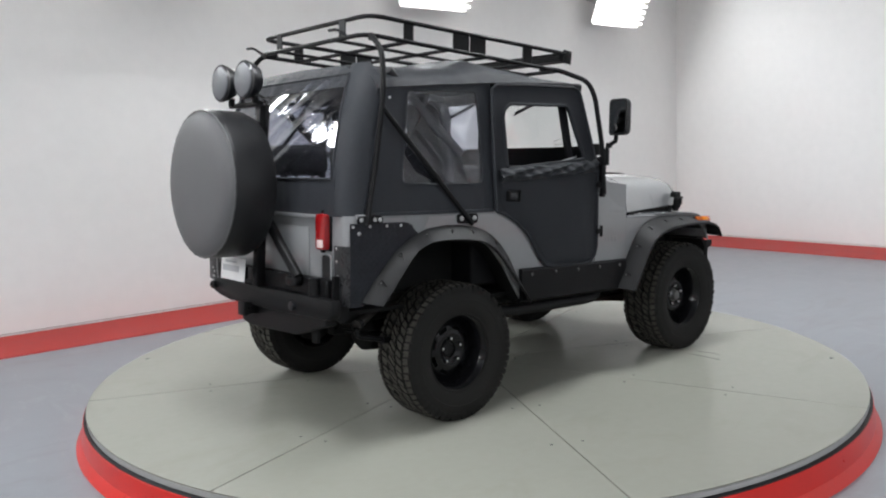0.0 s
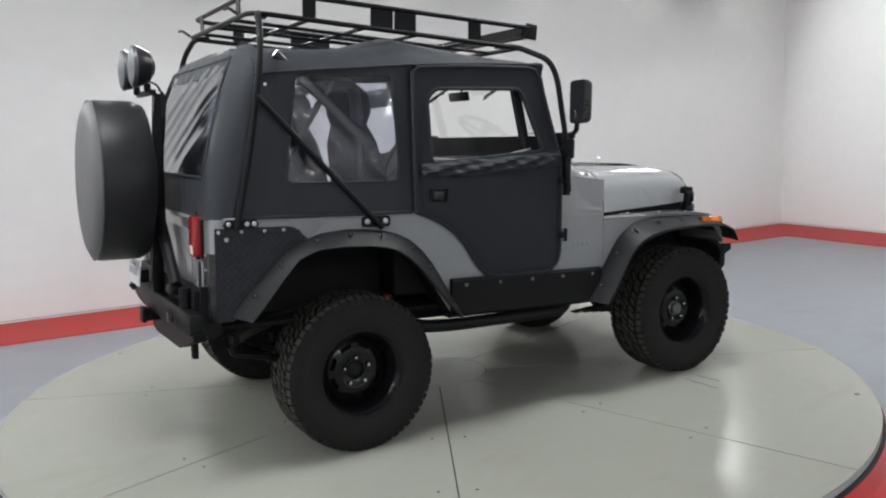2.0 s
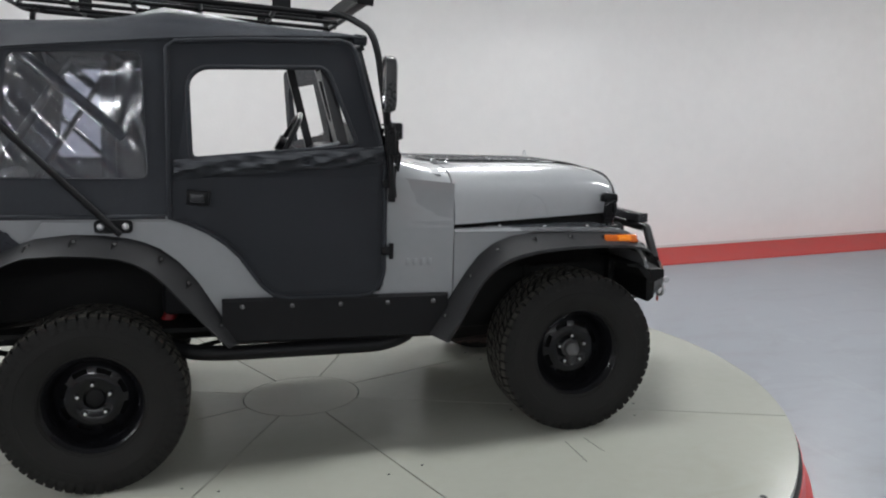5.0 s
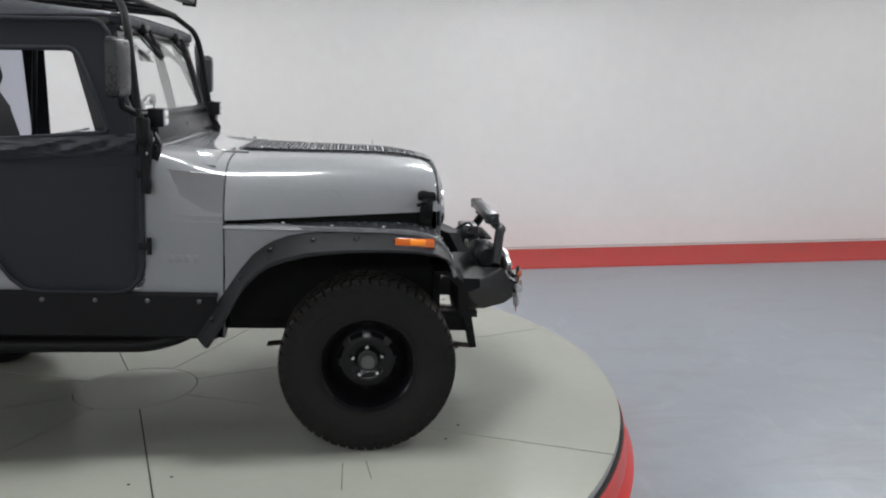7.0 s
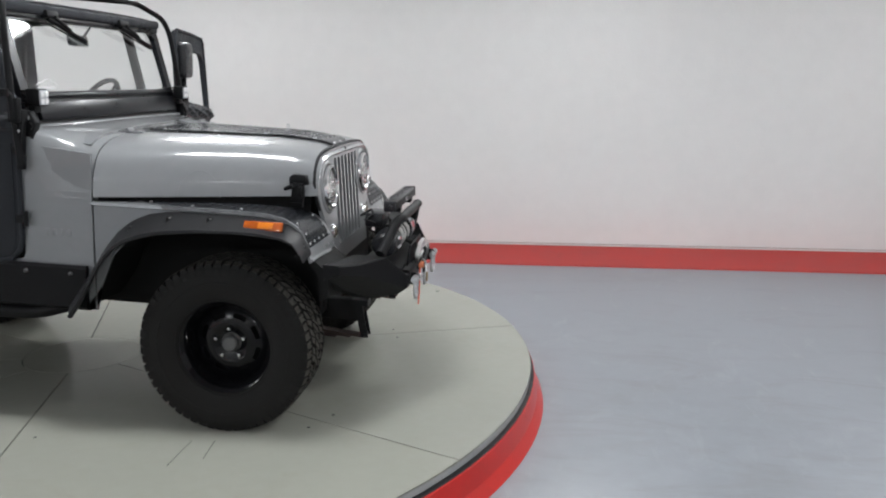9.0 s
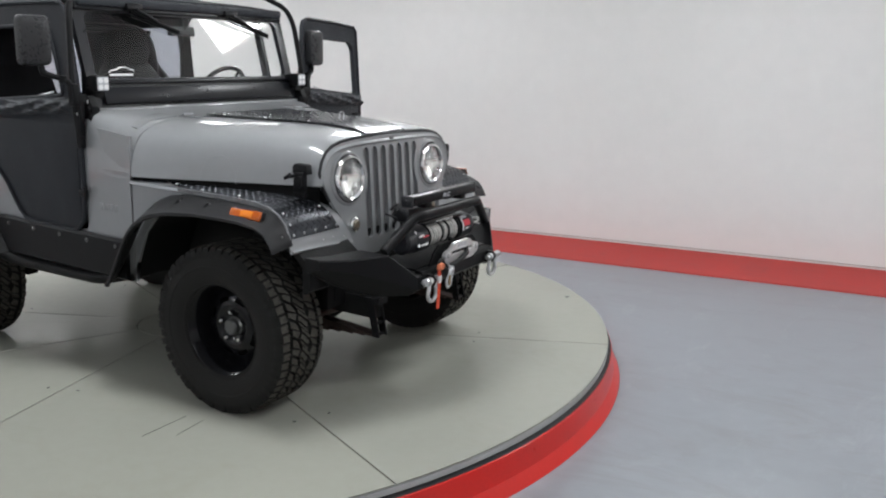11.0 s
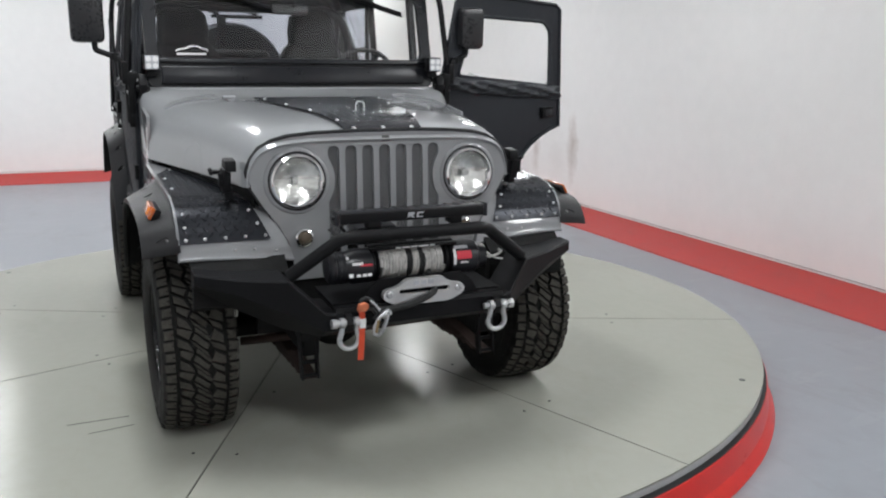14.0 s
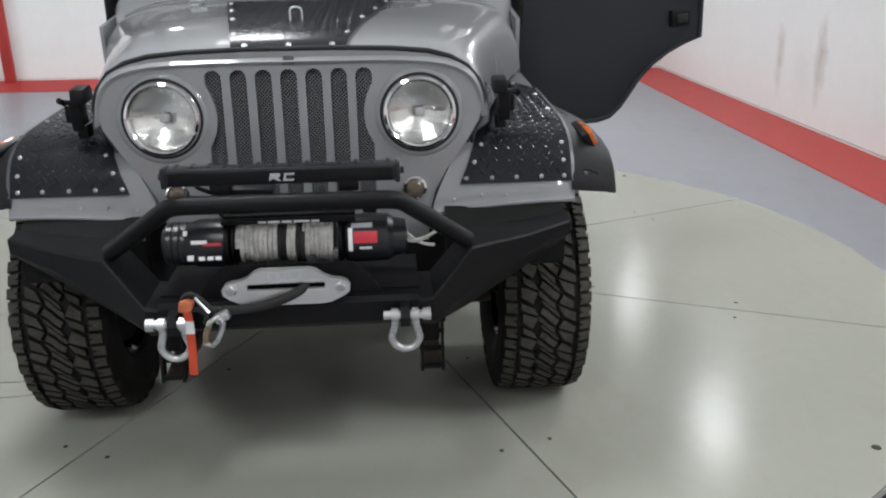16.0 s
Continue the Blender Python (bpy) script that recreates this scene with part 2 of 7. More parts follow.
def stains(m, color, scale, stretch, low, amount):
    """Dried smears and tyre dust lying over a floor coat, longer one way than the other."""
    nt = m.node_tree
    bs = nt.nodes["Principled BSDF"]
    src = bs.inputs["Base Color"].links[0].from_socket
    tc = nt.nodes.new("ShaderNodeTexCoord")
    mp = nt.nodes.new("ShaderNodeMapping")
    mp.inputs["Scale"].default_value = stretch
    mp.inputs["Rotation"].default_value = (0, 0, 0.35)
    nz = nt.nodes.new("ShaderNodeTexNoise")
    nz.inputs["Scale"].default_value, nz.inputs["Detail"].default_value = scale, 8
    nz.inputs["Roughness"].default_value, nz.inputs["Distortion"].default_value = 0.7, 0.8
    rg = nt.nodes.new("ShaderNodeMapRange")
    rg.inputs["From Min"].default_value, rg.inputs["From Max"].default_value = low, low + 0.16
    rg.inputs["To Min"].default_value, rg.inputs["To Max"].default_value = 0.0, amount
    mix = nt.nodes.new("ShaderNodeMix")
    mix.data_type = "RGBA"
    mix.inputs[7].default_value = (*color, 1)
    nt.links.new(tc.outputs["Object"], mp.inputs["Vector"])
    nt.links.new(mp.outputs[0], nz.inputs["Vector"])
    nt.links.new(nz.outputs["Fac"], rg.inputs["Value"])
    nt.links.new(rg.outputs[0], mix.inputs[0])
    nt.links.new(src, mix.inputs[6])
    nt.links.new(mix.outputs[2], bs.inputs["Base Color"])
    return m


stains(FLOOR, (0.178, 0.178, 0.183), 1.1, (1, 2.6, 1), 0.52, 0.45)
stains(FLOOR, (0.30, 0.315, 0.333), 2.3, (2.2, 0.8, 1), 0.56, 0.4)
stains(TABLE, (0.255, 0.25, 0.21), 1.6, (1, 1.8, 1), 0.54, 0.35)
stains(RED, (0.25, 0.04, 0.035), 3.0, (1, 3, 1), 0.55, 0.5)


def wall_marks(m):
    """Rubbed brown smudges on the paint at two spots low on the long wall, and a dusty foot."""
    nt = m.node_tree
    bs = nt.nodes["Principled BSDF"]
    src = bs.inputs["Base Color"].links[0].from_socket
    geo = nt.nodes.new("ShaderNodeNewGeometry")
    last = src
    for cx, cz, rx, rz, amount in ((-3.45, 0.5, 0.13, 0.42, 0.5), (-2.6, 0.55, 0.15, 0.48, 0.6), (-2.95, 0.4, 0.3, 0.35, 0.12)):
        sub = nt.nodes.new("ShaderNodeVectorMath")
        sub.operation = "SUBTRACT"
        sub.inputs[1].default_value = (cx, 0, cz)
        nt.links.new(geo.outputs["Position"], sub.inputs[0])
        mul = nt.nodes.new("ShaderNodeVectorMath")
        mul.operation = "MULTIPLY"
        mul.inputs[1].default_value = (1 / rx, 0, 1 / rz)
        nt.links.new(sub.outputs[0], mul.inputs[0])
        ln = nt.nodes.new("ShaderNodeVectorMath")
        ln.operation = "LENGTH"
        nt.links.new(mul.outputs[0], ln.inputs[0])
        nz = nt.nodes.new("ShaderNodeTexNoise")
        nz.inputs["Scale"].default_value = 9
        add = nt.nodes.new("ShaderNodeMath")
        add.operation = "ADD"
        nt.links.new(geo.outputs["Position"], nz.inputs["Vector"])
        nt.links.new(ln.outputs["Value"], add.inputs[0])
        nt.links.new(nz.outputs["Fac"], add.inputs[1])
        rg = nt.nodes.new("ShaderNodeMapRange")
        rg.inputs["From Min"].default_value, rg.inputs["From Max"].default_value = 0.5, 1.45
        rg.inputs["To Min"].default_value, rg.inputs["To Max"].default_value = amount, 0.0
        nt.links.new(add.outputs[0], rg.inputs["Value"])
        mx = nt.nodes.new("ShaderNodeMix")
        mx.data_type = "RGBA"
        mx.inputs[7].default_value = (0.40, 0.33, 0.28, 1)
        nt.links.new(rg.outputs[0], mx.inputs[0])
        nt.links.new(last, mx.inputs[6])
        last = mx.outputs[2]
    nt.links.new(last, bs.inputs["Base Color"])
    return m


WALL_NORTH = wall_marks(material("white_wall_paint_scuffed", (0.82, 0.815, 0.80), 0.55, vary=0.025, scale=0.8, bump=0.12, bump_scale=40))


# ---- mesh helpers ----
def place(ob, parent, m):
    if parent is not None:
        ob.parent = parent
    ob.matrix_basis = m if m is not None else Matrix()
    return ob


def finish(name, bm, mats, smooth=28):
    bmesh.ops.recalc_face_normals(bm, faces=bm.faces[:])
    me = bpy.data.meshes.new(name)
    bm.to_mesh(me)
    bm.free()
    for m in mats if isinstance(mats, (list, tuple)) else [mats]:
        me.materials.append(m)
    if smooth:
        me.shade_smooth()
        me.set_sharp_from_angle(angle=radians(smooth))
    return me


def part(name, bm, mats, parent, label="", m=None, smooth=28, shadow=True):
    ob = new(name, finish(name, bm, mats, smooth))
    place(ob, parent, m)
    ob.visible_shadow = shadow
    return tagged(ob, label) if label else ob


def again(name, mesh, parent, m, label=""):
    """One more object on a mesh that is already made."""
    ob = place(new(name, mesh), parent, m)
    return tagged(ob, label) if label else ob


def B():
    return bmesh.new()


def bevel(bm, geom_edges, r, seg=2):
    bmesh.ops.bevel(bm, geom=geom_edges, offset=r, segments=seg, profile=0.5, affect="EDGES", clamp_overlap=True)


def box(bm, c, s, rot=(0, 0, 0), r=0.0, seg=2, mat=0):
    m = pose(*c, *rot) @ Matrix.Diagonal((*s, 1))
    out = bmesh.ops.create_cube(bm, size=1.0, matrix=m)
    faces = {f for v in out["verts"] for f in v.link_faces}
    for f in faces:
        f.material_index = mat
    if r:
        bevel(bm, list({e for v in out["verts"] for e in v.link_edges}), r, seg)
    return bm


def prism(bm, pts, axis, a, b, r=0.0, seg=2, mat=0):
    """A flat outline, pushed through along an axis from a to b."""
    put = {"x": lambda u, v, w: (w, u, v), "y": lambda u, v, w: (u, w, v), "z": lambda u, v, w: (u, v, w)}[axis]
    lo = [bm.verts.new(put(u, v, a)) for u, v in pts]
    hi = [bm.verts.new(put(u, v, b)) for u, v in pts]
    faces = [bm.faces.new(lo), bm.faces.new(hi[::-1])]
    n = len(pts)
    for i in range(n):
        faces.append(bm.faces.new((lo[i], hi[i], hi[(i + 1) % n], lo[(i + 1) % n])))
    for f in faces:
        f.material_index = mat
    bm.normal_update()
    if r:
        edges = {e for f in faces for e in f.edges if len(e.link_faces) == 2 and e.calc_face_angle(0) > 0.5}
        bevel(bm, list(edges), r, seg)
    return bm


def sheet(bm, outer, holes, fn, mat=0):
    """A panel with openings, laid into space by fn(u, v, 0 or 1), the last its outer or inner face."""
    from_loops = [[Vector((u, v, 0)) for u, v in loop] for loop in (outer, *holes)]
    flat = [p for loop in from_loops for p in loop]
    tris = mathutils.geometry.tessellate_polygon(from_loops)
    top = [bm.verts.new(fn(p.x, p.y, 0)) for p in flat]
    low = [bm.verts.new(fn(p.x, p.y, 1)) for p in flat]
    made = []
    for t in tris:
        made.append(bm.faces.new([top[i] for i in t]))
        made.append(bm.faces.new([low[i] for i in reversed(t)]))
    k = 0
    for loop in from_loops:
        n = len(loop)
        for i in range(n):
            a, b = k + i, k + (i + 1) % n
            made.append(bm.faces.new((top[a], top[b], low[b], low[a])))
        k += n
    for f in made:
        f.material_index = mat
    return bm


def fillet(pts, r, n=5):
    """The polyline with its inner corners rounded."""
    pts = [Vector(p) for p in pts]
    out = [pts[0]]
    for a, p, b in zip(pts, pts[1:], pts[2:]):
        d = min(r, (a - p).length * 0.48, (b - p).length * 0.48)
        s, e = p + (a - p).normalized() * d, p + (b - p).normalized() * d
        out += [s.lerp(p, k / n).lerp(p.lerp(e, k / n), k / n) for k in range(n + 1)]
    return out + [pts[-1]]


def rounded(pts, r, n=4):
    """A closed flat outline with its corners rounded."""
    pts = [Vector((*p, 0)) for p in pts]
    out = []
    for i, p in enumerate(pts):
        a, b = pts[i - 1], pts[(i + 1) % len(pts)]
        d = min(r, (a - p).length * 0.48, (b - p).length * 0.48)
        s, e = p + (a - p).normalized() * d, p + (b - p).normalized() * d
        out += [s.lerp(p, k / n).lerp(p.lerp(e, k / n), k / n) for k in range(n + 1)]
    return [(q.x, q.y) for q in out]


def tube(bm, pts, r, seg=10, bend=0.0, mat=0, closed=False):
    pts = fillet(pts, bend) if bend else [Vector(p) for p in pts]
    seg = max(seg, 14) if r > 0.008 else seg
    n = len(pts)
    rings, up = [], None
    for i, p in enumerate(pts):
        a = pts[i - 1] if i or closed else p
        b = pts[(i + 1) % n] if i + 1 < n or closed else p
        t = (b - a).normalized()
        if up is None:
            up = t.cross((0.31, 0.17, 0.93) if abs(t.z) < 0.9 else (1, 0.1, 0)).normalized()
        up = (up - t * up.dot(t)).normalized()
        side = t.cross(up)
        rings.append([bm.verts.new(p + (up * math.cos(k * math.tau / seg) + side * math.sin(k * math.tau / seg)) * r) for k in range(seg)])
    made = []
    for i in range(n if closed else n - 1):
        a, b = rings[i], rings[(i + 1) % n]
        for k in range(seg):
            made.append(bm.faces.new((a[k], a[(k + 1) % seg], b[(k + 1) % seg], b[k])))
    if not closed:
        made += [bm.faces.new(rings[0][::-1]), bm.faces.new(rings[-1])]
    for f in made:
        f.material_index = mat
    return bm


def lathe(bm, prof, seg=32, m=None, mat=0, close=False):
    """A profile of (distance along the axis, radius), turned about the x axis, then laid by m."""
    m = m or Matrix()
    rings = []
    for h, r in prof:
        if r < 1e-6:
            rings.append([bm.verts.new(m @ Vector((h, 0, 0)))])
        else:
            rings.append([bm.verts.new(m @ Vector((h, r * math.cos(k * math.tau / seg), r * math.sin(k * math.tau / seg)))) for k in range(seg)])
    made = []
    pairs = list(zip(rings, rings[1:])) + ([(rings[-1], rings[0])] if close else [])
    for a, b in pairs:
        for k in range(seg):
            j = (k + 1) % seg
            if len(a) == 1 and len(b) == 1:
                continue
            if len(a) == 1:
                made.append(bm.faces.new((a[0], b[j], b[k])))
            elif len(b) == 1:
                made.append(bm.faces.new((a[k], a[j], b[0])))
            else:
                made.append(bm.faces.new((a[k], a[j], b[j], b[k])))
    for f in made:
        f.material_index = mat
    return bm


def loft(bm, rings, closed=True, caps=True, mat=0):
    vs = [[bm.verts.new(p) for p in ring] for ring in rings]
    n = len(vs[0])
    made = []
    for a, b in zip(vs, vs[1:]):
        for k in range(n if closed else n - 1):
            j = (k + 1) % n
            made.append(bm.faces.new((a[k], a[j], b[j], b[k])))
    if caps and closed:
        made += [bm.faces.new(vs[0][::-1]), bm.faces.new(vs[-1])]
    for f in made:
        f.material_index = mat
    return bm


def skin(bm, grid, th, core, mat=0):
    """An open surface given as rows of points, thickened by th towards the point core."""
    rows = [[Vector(p) for p in row] for row in grid]
    n, k = len(rows), len(rows[0])
    inner = []
    for i in range(n):
        line = []
        for j in range(k):
            du = rows[min(i + 1, n - 1)][j] - rows[max(i - 1, 0)][j]
            dv = rows[i][min(j + 1, k - 1)] - rows[i][max(j - 1, 0)]
            nn = du.cross(dv).normalized()
            if nn.dot(Vector(core) - rows[i][j]) < 0:
                nn = -nn
            line.append(rows[i][j] + nn * th)
        inner.append(line)
    a = [[bm.verts.new(p) for p in row] for row in rows]
    b = [[bm.verts.new(p) for p in row] for row in inner]
    made = []
    for i in range(n - 1):
        for j in range(k - 1):
            made.append(bm.faces.new((a[i][j], a[i][j + 1], a[i + 1][j + 1], a[i + 1][j])))
            made.append(bm.faces.new((b[i][j], b[i + 1][j], b[i + 1][j + 1], b[i][j + 1])))
    for i in range(n - 1):
        made.append(bm.faces.new((a[i][0], a[i + 1][0], b[i + 1][0], b[i][0])))
        made.append(bm.faces.new((a[i][-1], b[i][-1], b[i + 1][-1], a[i + 1][-1])))
    for j in range(k - 1):
        made.append(bm.faces.new((a[0][j], b[0][j], b[0][j + 1], a[0][j + 1])))
        made.append(bm.faces.new((a[-1][j], a[-1][j + 1], b[-1][j + 1], b[-1][j])))
    for f in made:
        f.material_index = mat
    return bm


def root(name, label, category, group="", kind="", m=None):
    ob = new(name)
    ob.empty_display_size = 0.2
    if m is not None:
        ob.matrix_basis = m
    return tagged(ob, label, category, group, kind)


# ---- the hall ----
FLOOR_Z = -0.205
SLANT = -1.75   # the hall's walls stand turned by this many degrees against the vehicle
HALL = pose(0, 0, 0, 0, 0, SLANT)
X0, X1, Y0, Y1, TOP = -7.70, 9.0, -15.0, 4.14, 4.3


def slab(name, lo, hi, mat, label, category, parent=None, r=0.0):
    bm = B()
    c = [(a + b) / 2 for a, b in zip(lo, hi)]
    box(bm, c, [b - a for a, b in zip(lo, hi)], r=r)
    ob = part(name, bm, mat, parent, m=HALL)
    return tagged(ob, label, category, kind="structure")


slab("floor", (X0 - 0.2, Y0 - 0.2, FLOOR_Z - 0.15), (X1 + 0.2, Y1 + 0.2, FLOOR_Z), FLOOR, "blue-grey glossy epoxy showroom floor", "floor")
slab("wall_north", (X0 - 0.2, Y1, FLOOR_Z), (X1 + 0.2, Y1 + 0.15, TOP), WALL_NORTH, "long white painted wall with brown scuffs", "wall")
slab("wall_south", (X0 - 0.2, Y0 - 0.15, FLOOR_Z), (X1 + 0.2, Y0, TOP), WALL, "plain white painted wall", "wall")
slab("wall_east", (X1, Y0, FLOOR_Z), (X1 + 0.15, Y1, TOP), WALL, "white painted end wall", "wall")
slab("wall_west", (X0 - 0.15, Y0, FLOOR_Z), (X0, Y1, TOP), WALL, "white painted end wall behind the vehicle", "wall")
slab("ceiling", (X0 - 0.2, Y0 - 0.2, TOP), (X1 + 0.2, Y1 + 0.2, TOP + 0.1), CEIL, "plain grey hall ceiling", "ceiling")
KERB = [(0.0, 0.0), (0.0, 0.110), (0.03, 0.108), (0.450, 0.012), (0.456, 0.0)]   # red cant strip: out from the wall, up


def kerb(name, x, y, turn, length):
    bm = B()
    prism(bm, [(-u, v) for u, v in KERB], "x", 0, length)
    ob = part(name, bm, RED, None, m=HALL @ pose(x, y, FLOOR_Z, 0, 0, turn), smooth=0)
    return tagged(ob, "sloped red painted strip along the wall's foot", "baseboard", kind="structure")


kerb("baseboard_north", X0, Y1, 0, X1 - X0)
kerb("baseboard_east", X1, Y1 - 0.0, -90, Y1 - Y0)
kerb("baseboard_south", X1, Y0, 180, X1 - X0)
kerb("baseboard_west", X0, Y0, 90, Y1 - Y0)


CAULK = material("grey_caulk", (0.34, 0.32, 0.31), 0.7, vary=0.2, scale=12)
slab("trim_north", (X0, Y1 - 0.006, FLOOR_Z + 0.127), (X1, Y1 - 0.0005, FLOOR_Z + 0.133), CAULK, "thin grey caulk line over the red strip", "trim")
slab("trim_west", (X0 + 0.0005, Y0, FLOOR_Z + 0.127), (X0 + 0.006, Y1 - 0.01, FLOOR_Z + 0.133), CAULK, "thin grey caulk line over the red strip", "trim")
slab("trim_east", (X1 - 0.006, Y0, FLOOR_Z + 0.127), (X1 - 0.0005, Y1 - 0.01, FLOOR_Z + 0.133), CAULK, "thin grey caulk line over the red strip", "trim")


bm = B()
box(bm, (X0 + 0.06, -5.34, FLOOR_Z + 1.10), (0.12, 0.12, 2.2), r=0.006)
tagged(part("wall_post", bm, RED, None, m=HALL), "dark red painted post against the white wall", "post", kind="structure")


def ceiling_light(name, label, group, wide, tubes):
    """A trough of a given share of the full width, with its row of tubes."""
    top = root(name, label, "fluorescent light", group)
    bm = B()
    prism(bm, [(u * wide, v) for u, v in ((-0.30, 0.0), (-0.26, 0.07), (0.26, 0.07), (0.30, 0.0), (0.285, 0.0), (0.25, 0.055), (-0.25, 0.055), (-0.285, 0.0))], "x", -0.51, 0.51)
    part("reflector", bm, HOUSING, top)
    tube_bm = B()
    tube(tube_bm, [(-0.53, 0, 0), (0.53, 0, 0)], 0.017, 8)
    me = finish("fluorescent_tube", tube_bm, TUBE)
    for k in range(tubes):
        again("fluorescent_tube", me, top, pose(0, 0.086 * (k - (tubes - 1) / 2), 0.0))
    arm = B()
    box(arm, (0, 0.02, 0.28), (0.04, 0.03, 0.44), r=0.004)
    arm = finish("bracket", arm, STEEL)
    for s in (-1, 1):
        again("bracket", arm, top, pose(s * 0.39, 0, 0))
    return top


lamp = ceiling_light("wall_light", "wide white multi-tube fluorescent fixture of the walls and added overhead row, switched on", "hall wall lights", 1.0, 6)
lamp.matrix_basis = lamp_pose(*LAMPS[0])
# the ceiling copies belong to the added, unseen overhead row
for spot in LAMPS[1:] + ADDED_CEILING_LAMPS:
    copy_thing(lamp, lamp_pose(*spot))
strip = ceiling_light("strip_light", "narrow white two-tube fluorescent strip, switched on", "hall strip lights", 0.30, 2)
strip.matrix_basis = lamp_pose(*STRIPS[0])
for spot in STRIPS[1:]:
    copy_thing(strip, lamp_pose(*spot))

# ---- the turntable ----
TC, TR = (0.903, 0.086), 2.548
table = root("turntable", "round beige vehicle turntable with a red skirt", "turntable", m=pose(*TC, 0))
SEAMS = [18.5, 65.5, 112.0, 156.0, 199.5, 243.0, 286.5, 333.8]


def table_sector(a0, a1):
    gap = 0.0034
    n = max(6, int((a1 - a0) / 2.5))
    out = []
    for r, flip in ((0.318, False), (TR, True)):
        d = math.degrees(gap / r)
        arc = [radians(a0 + d + (a1 - a0 - 2 * d) * k / n) for k in range(n + 1)]
        arc = arc[::-1] if flip else arc
        out += [(r * math.cos(a), r * math.sin(a)) for a in arc]
    return out


for i, a in enumerate(SEAMS):
    b = SEAMS[(i + 1) % len(SEAMS)]
    b += 360 if b < a else 0
    bm = B()
    prism(bm, table_sector(a, b), "z", -0.007, 0.0)
    part("deck_panel", bm, TABLE, table, m=pose(0, 0, 0, 0.0, 0, 0))
bm = B()
lathe(bm, [(0, 0), (0, 0.3125), (-0.007, 0.3125), (-0.007, 0)], 64, pose(0, 0, 0, 0, -90, 0))
part("centre_disc", bm, TABLE, table, "round centre plate")
bm = B()
lathe(bm, [(-0.0105, TR - 0.02), (-0.0105, TR - 0.0005), (-0.036, TR - 0.0005), (-0.036, TR - 0.02)], 160, pose(0, 0, 0, 0, -90, 0), close=True)
part("deck_edge", bm, TABLE_EDGE, table, "bare metal deck edge")
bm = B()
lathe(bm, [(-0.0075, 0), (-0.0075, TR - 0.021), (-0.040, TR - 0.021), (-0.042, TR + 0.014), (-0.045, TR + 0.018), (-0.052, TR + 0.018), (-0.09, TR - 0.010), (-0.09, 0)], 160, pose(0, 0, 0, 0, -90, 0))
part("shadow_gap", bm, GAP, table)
bm = B()
lathe(bm, [(-0.048, TR - 0.008), (-0.048, TR + 0.019), (-0.051, TR + 0.022), (-0.150, TR + 0.036), (-0.158, TR + 0.042), (-0.197, TR + 0.066), (-0.2045, TR + 0.070), (-0.2045, TR - 0.008)], 160, pose(0, 0, 0, 0, -90, 0), close=True)
part("skirt_ring", bm, RING_RED, table, "red painted steel skirt with a foot flange")
bm = B()
lathe(bm, [(0.0008, 0), (0.0008, 0.007), (-0.002, 0.009)], 10, pose(0, 0, 0, 0, -90, 0))
hole = finish("deck_bolt", bm, GAP)
for a in SEAMS:
    for r in (1.18, 1.805):
        for s in (-1, 1):
            t = radians(a) + s * 0.084 / r
            again("deck_bolt", hole, table, pose(r * math.cos(t), r * math.sin(t), 0))
for a in (41.8, 131.8, 221.8, 311.8):
    t = radians(a)
    again("deck_bolt", hole, table, pose(2.455 * math.cos(t), 2.455 * math.sin(t), 0) @ Matrix.Scale(2.0, 4))
# scratches that a wheel left on the deck
for p, q in (((2.02, -0.98), (2.02, -1.22)), ((2.12, -0.97), (2.14, -1.14))):
    bm = B()
    tube(bm, [(p[0] - TC[0], p[1] - TC[1], 0), (q[0] - TC[0], q[1] - TC[1], 0)], 0.0016, 5)
    part("scratch", bm, GAP, table)

# ---- the vehicle: a short off-road car, built level and then laid 3 degrees nose-down ----
RAKE = pose(0, 0, 0, 0, 3.0, 0)
car = root("off_road_vehicle", "grey short off-road car with black soft top, lifted on big tyres", "car")


def vpart(name, bm, mats, label="", parent=None, smooth=28, shadow=True, m=None):
    """A part of the car: under the car itself it takes the rake, under another part it lies as that does."""
    if parent is None:
        return part(name, bm, mats, car, label, RAKE @ m if m is not None else RAKE, smooth, shadow)
    return part(name, bm, mats, parent, label, m, smooth, shadow)


bm = B()
lathe(bm, [(0.0, 0.0105), (0.003, 0.0105), (0.0065, 0.007), (0.0075, 0.0)], 10)
bm.faces.new([v for v in bm.verts if abs(v.co.x) < 1e-6][::-1])
BOLT_ZINC = finish("bolt", bm, BOLT)
bm = B()
lathe(bm, [(0.0, 0.0105), (0.004, 0.0105), (0.008, 0.006), (0.009, 0.0)], 8)
BOLT_GREY = finish("bolt", bm, HUB)


def bolt(parent, p, d, size=1.0, mesh=None):
    turn = Vector(d).to_track_quat("X", "Z").to_matrix().to_4x4()
    again("bolt", mesh or BOLT_ZINC, parent, Matrix.Translation(p) @ turn @ Matrix.Scale(size, 4))


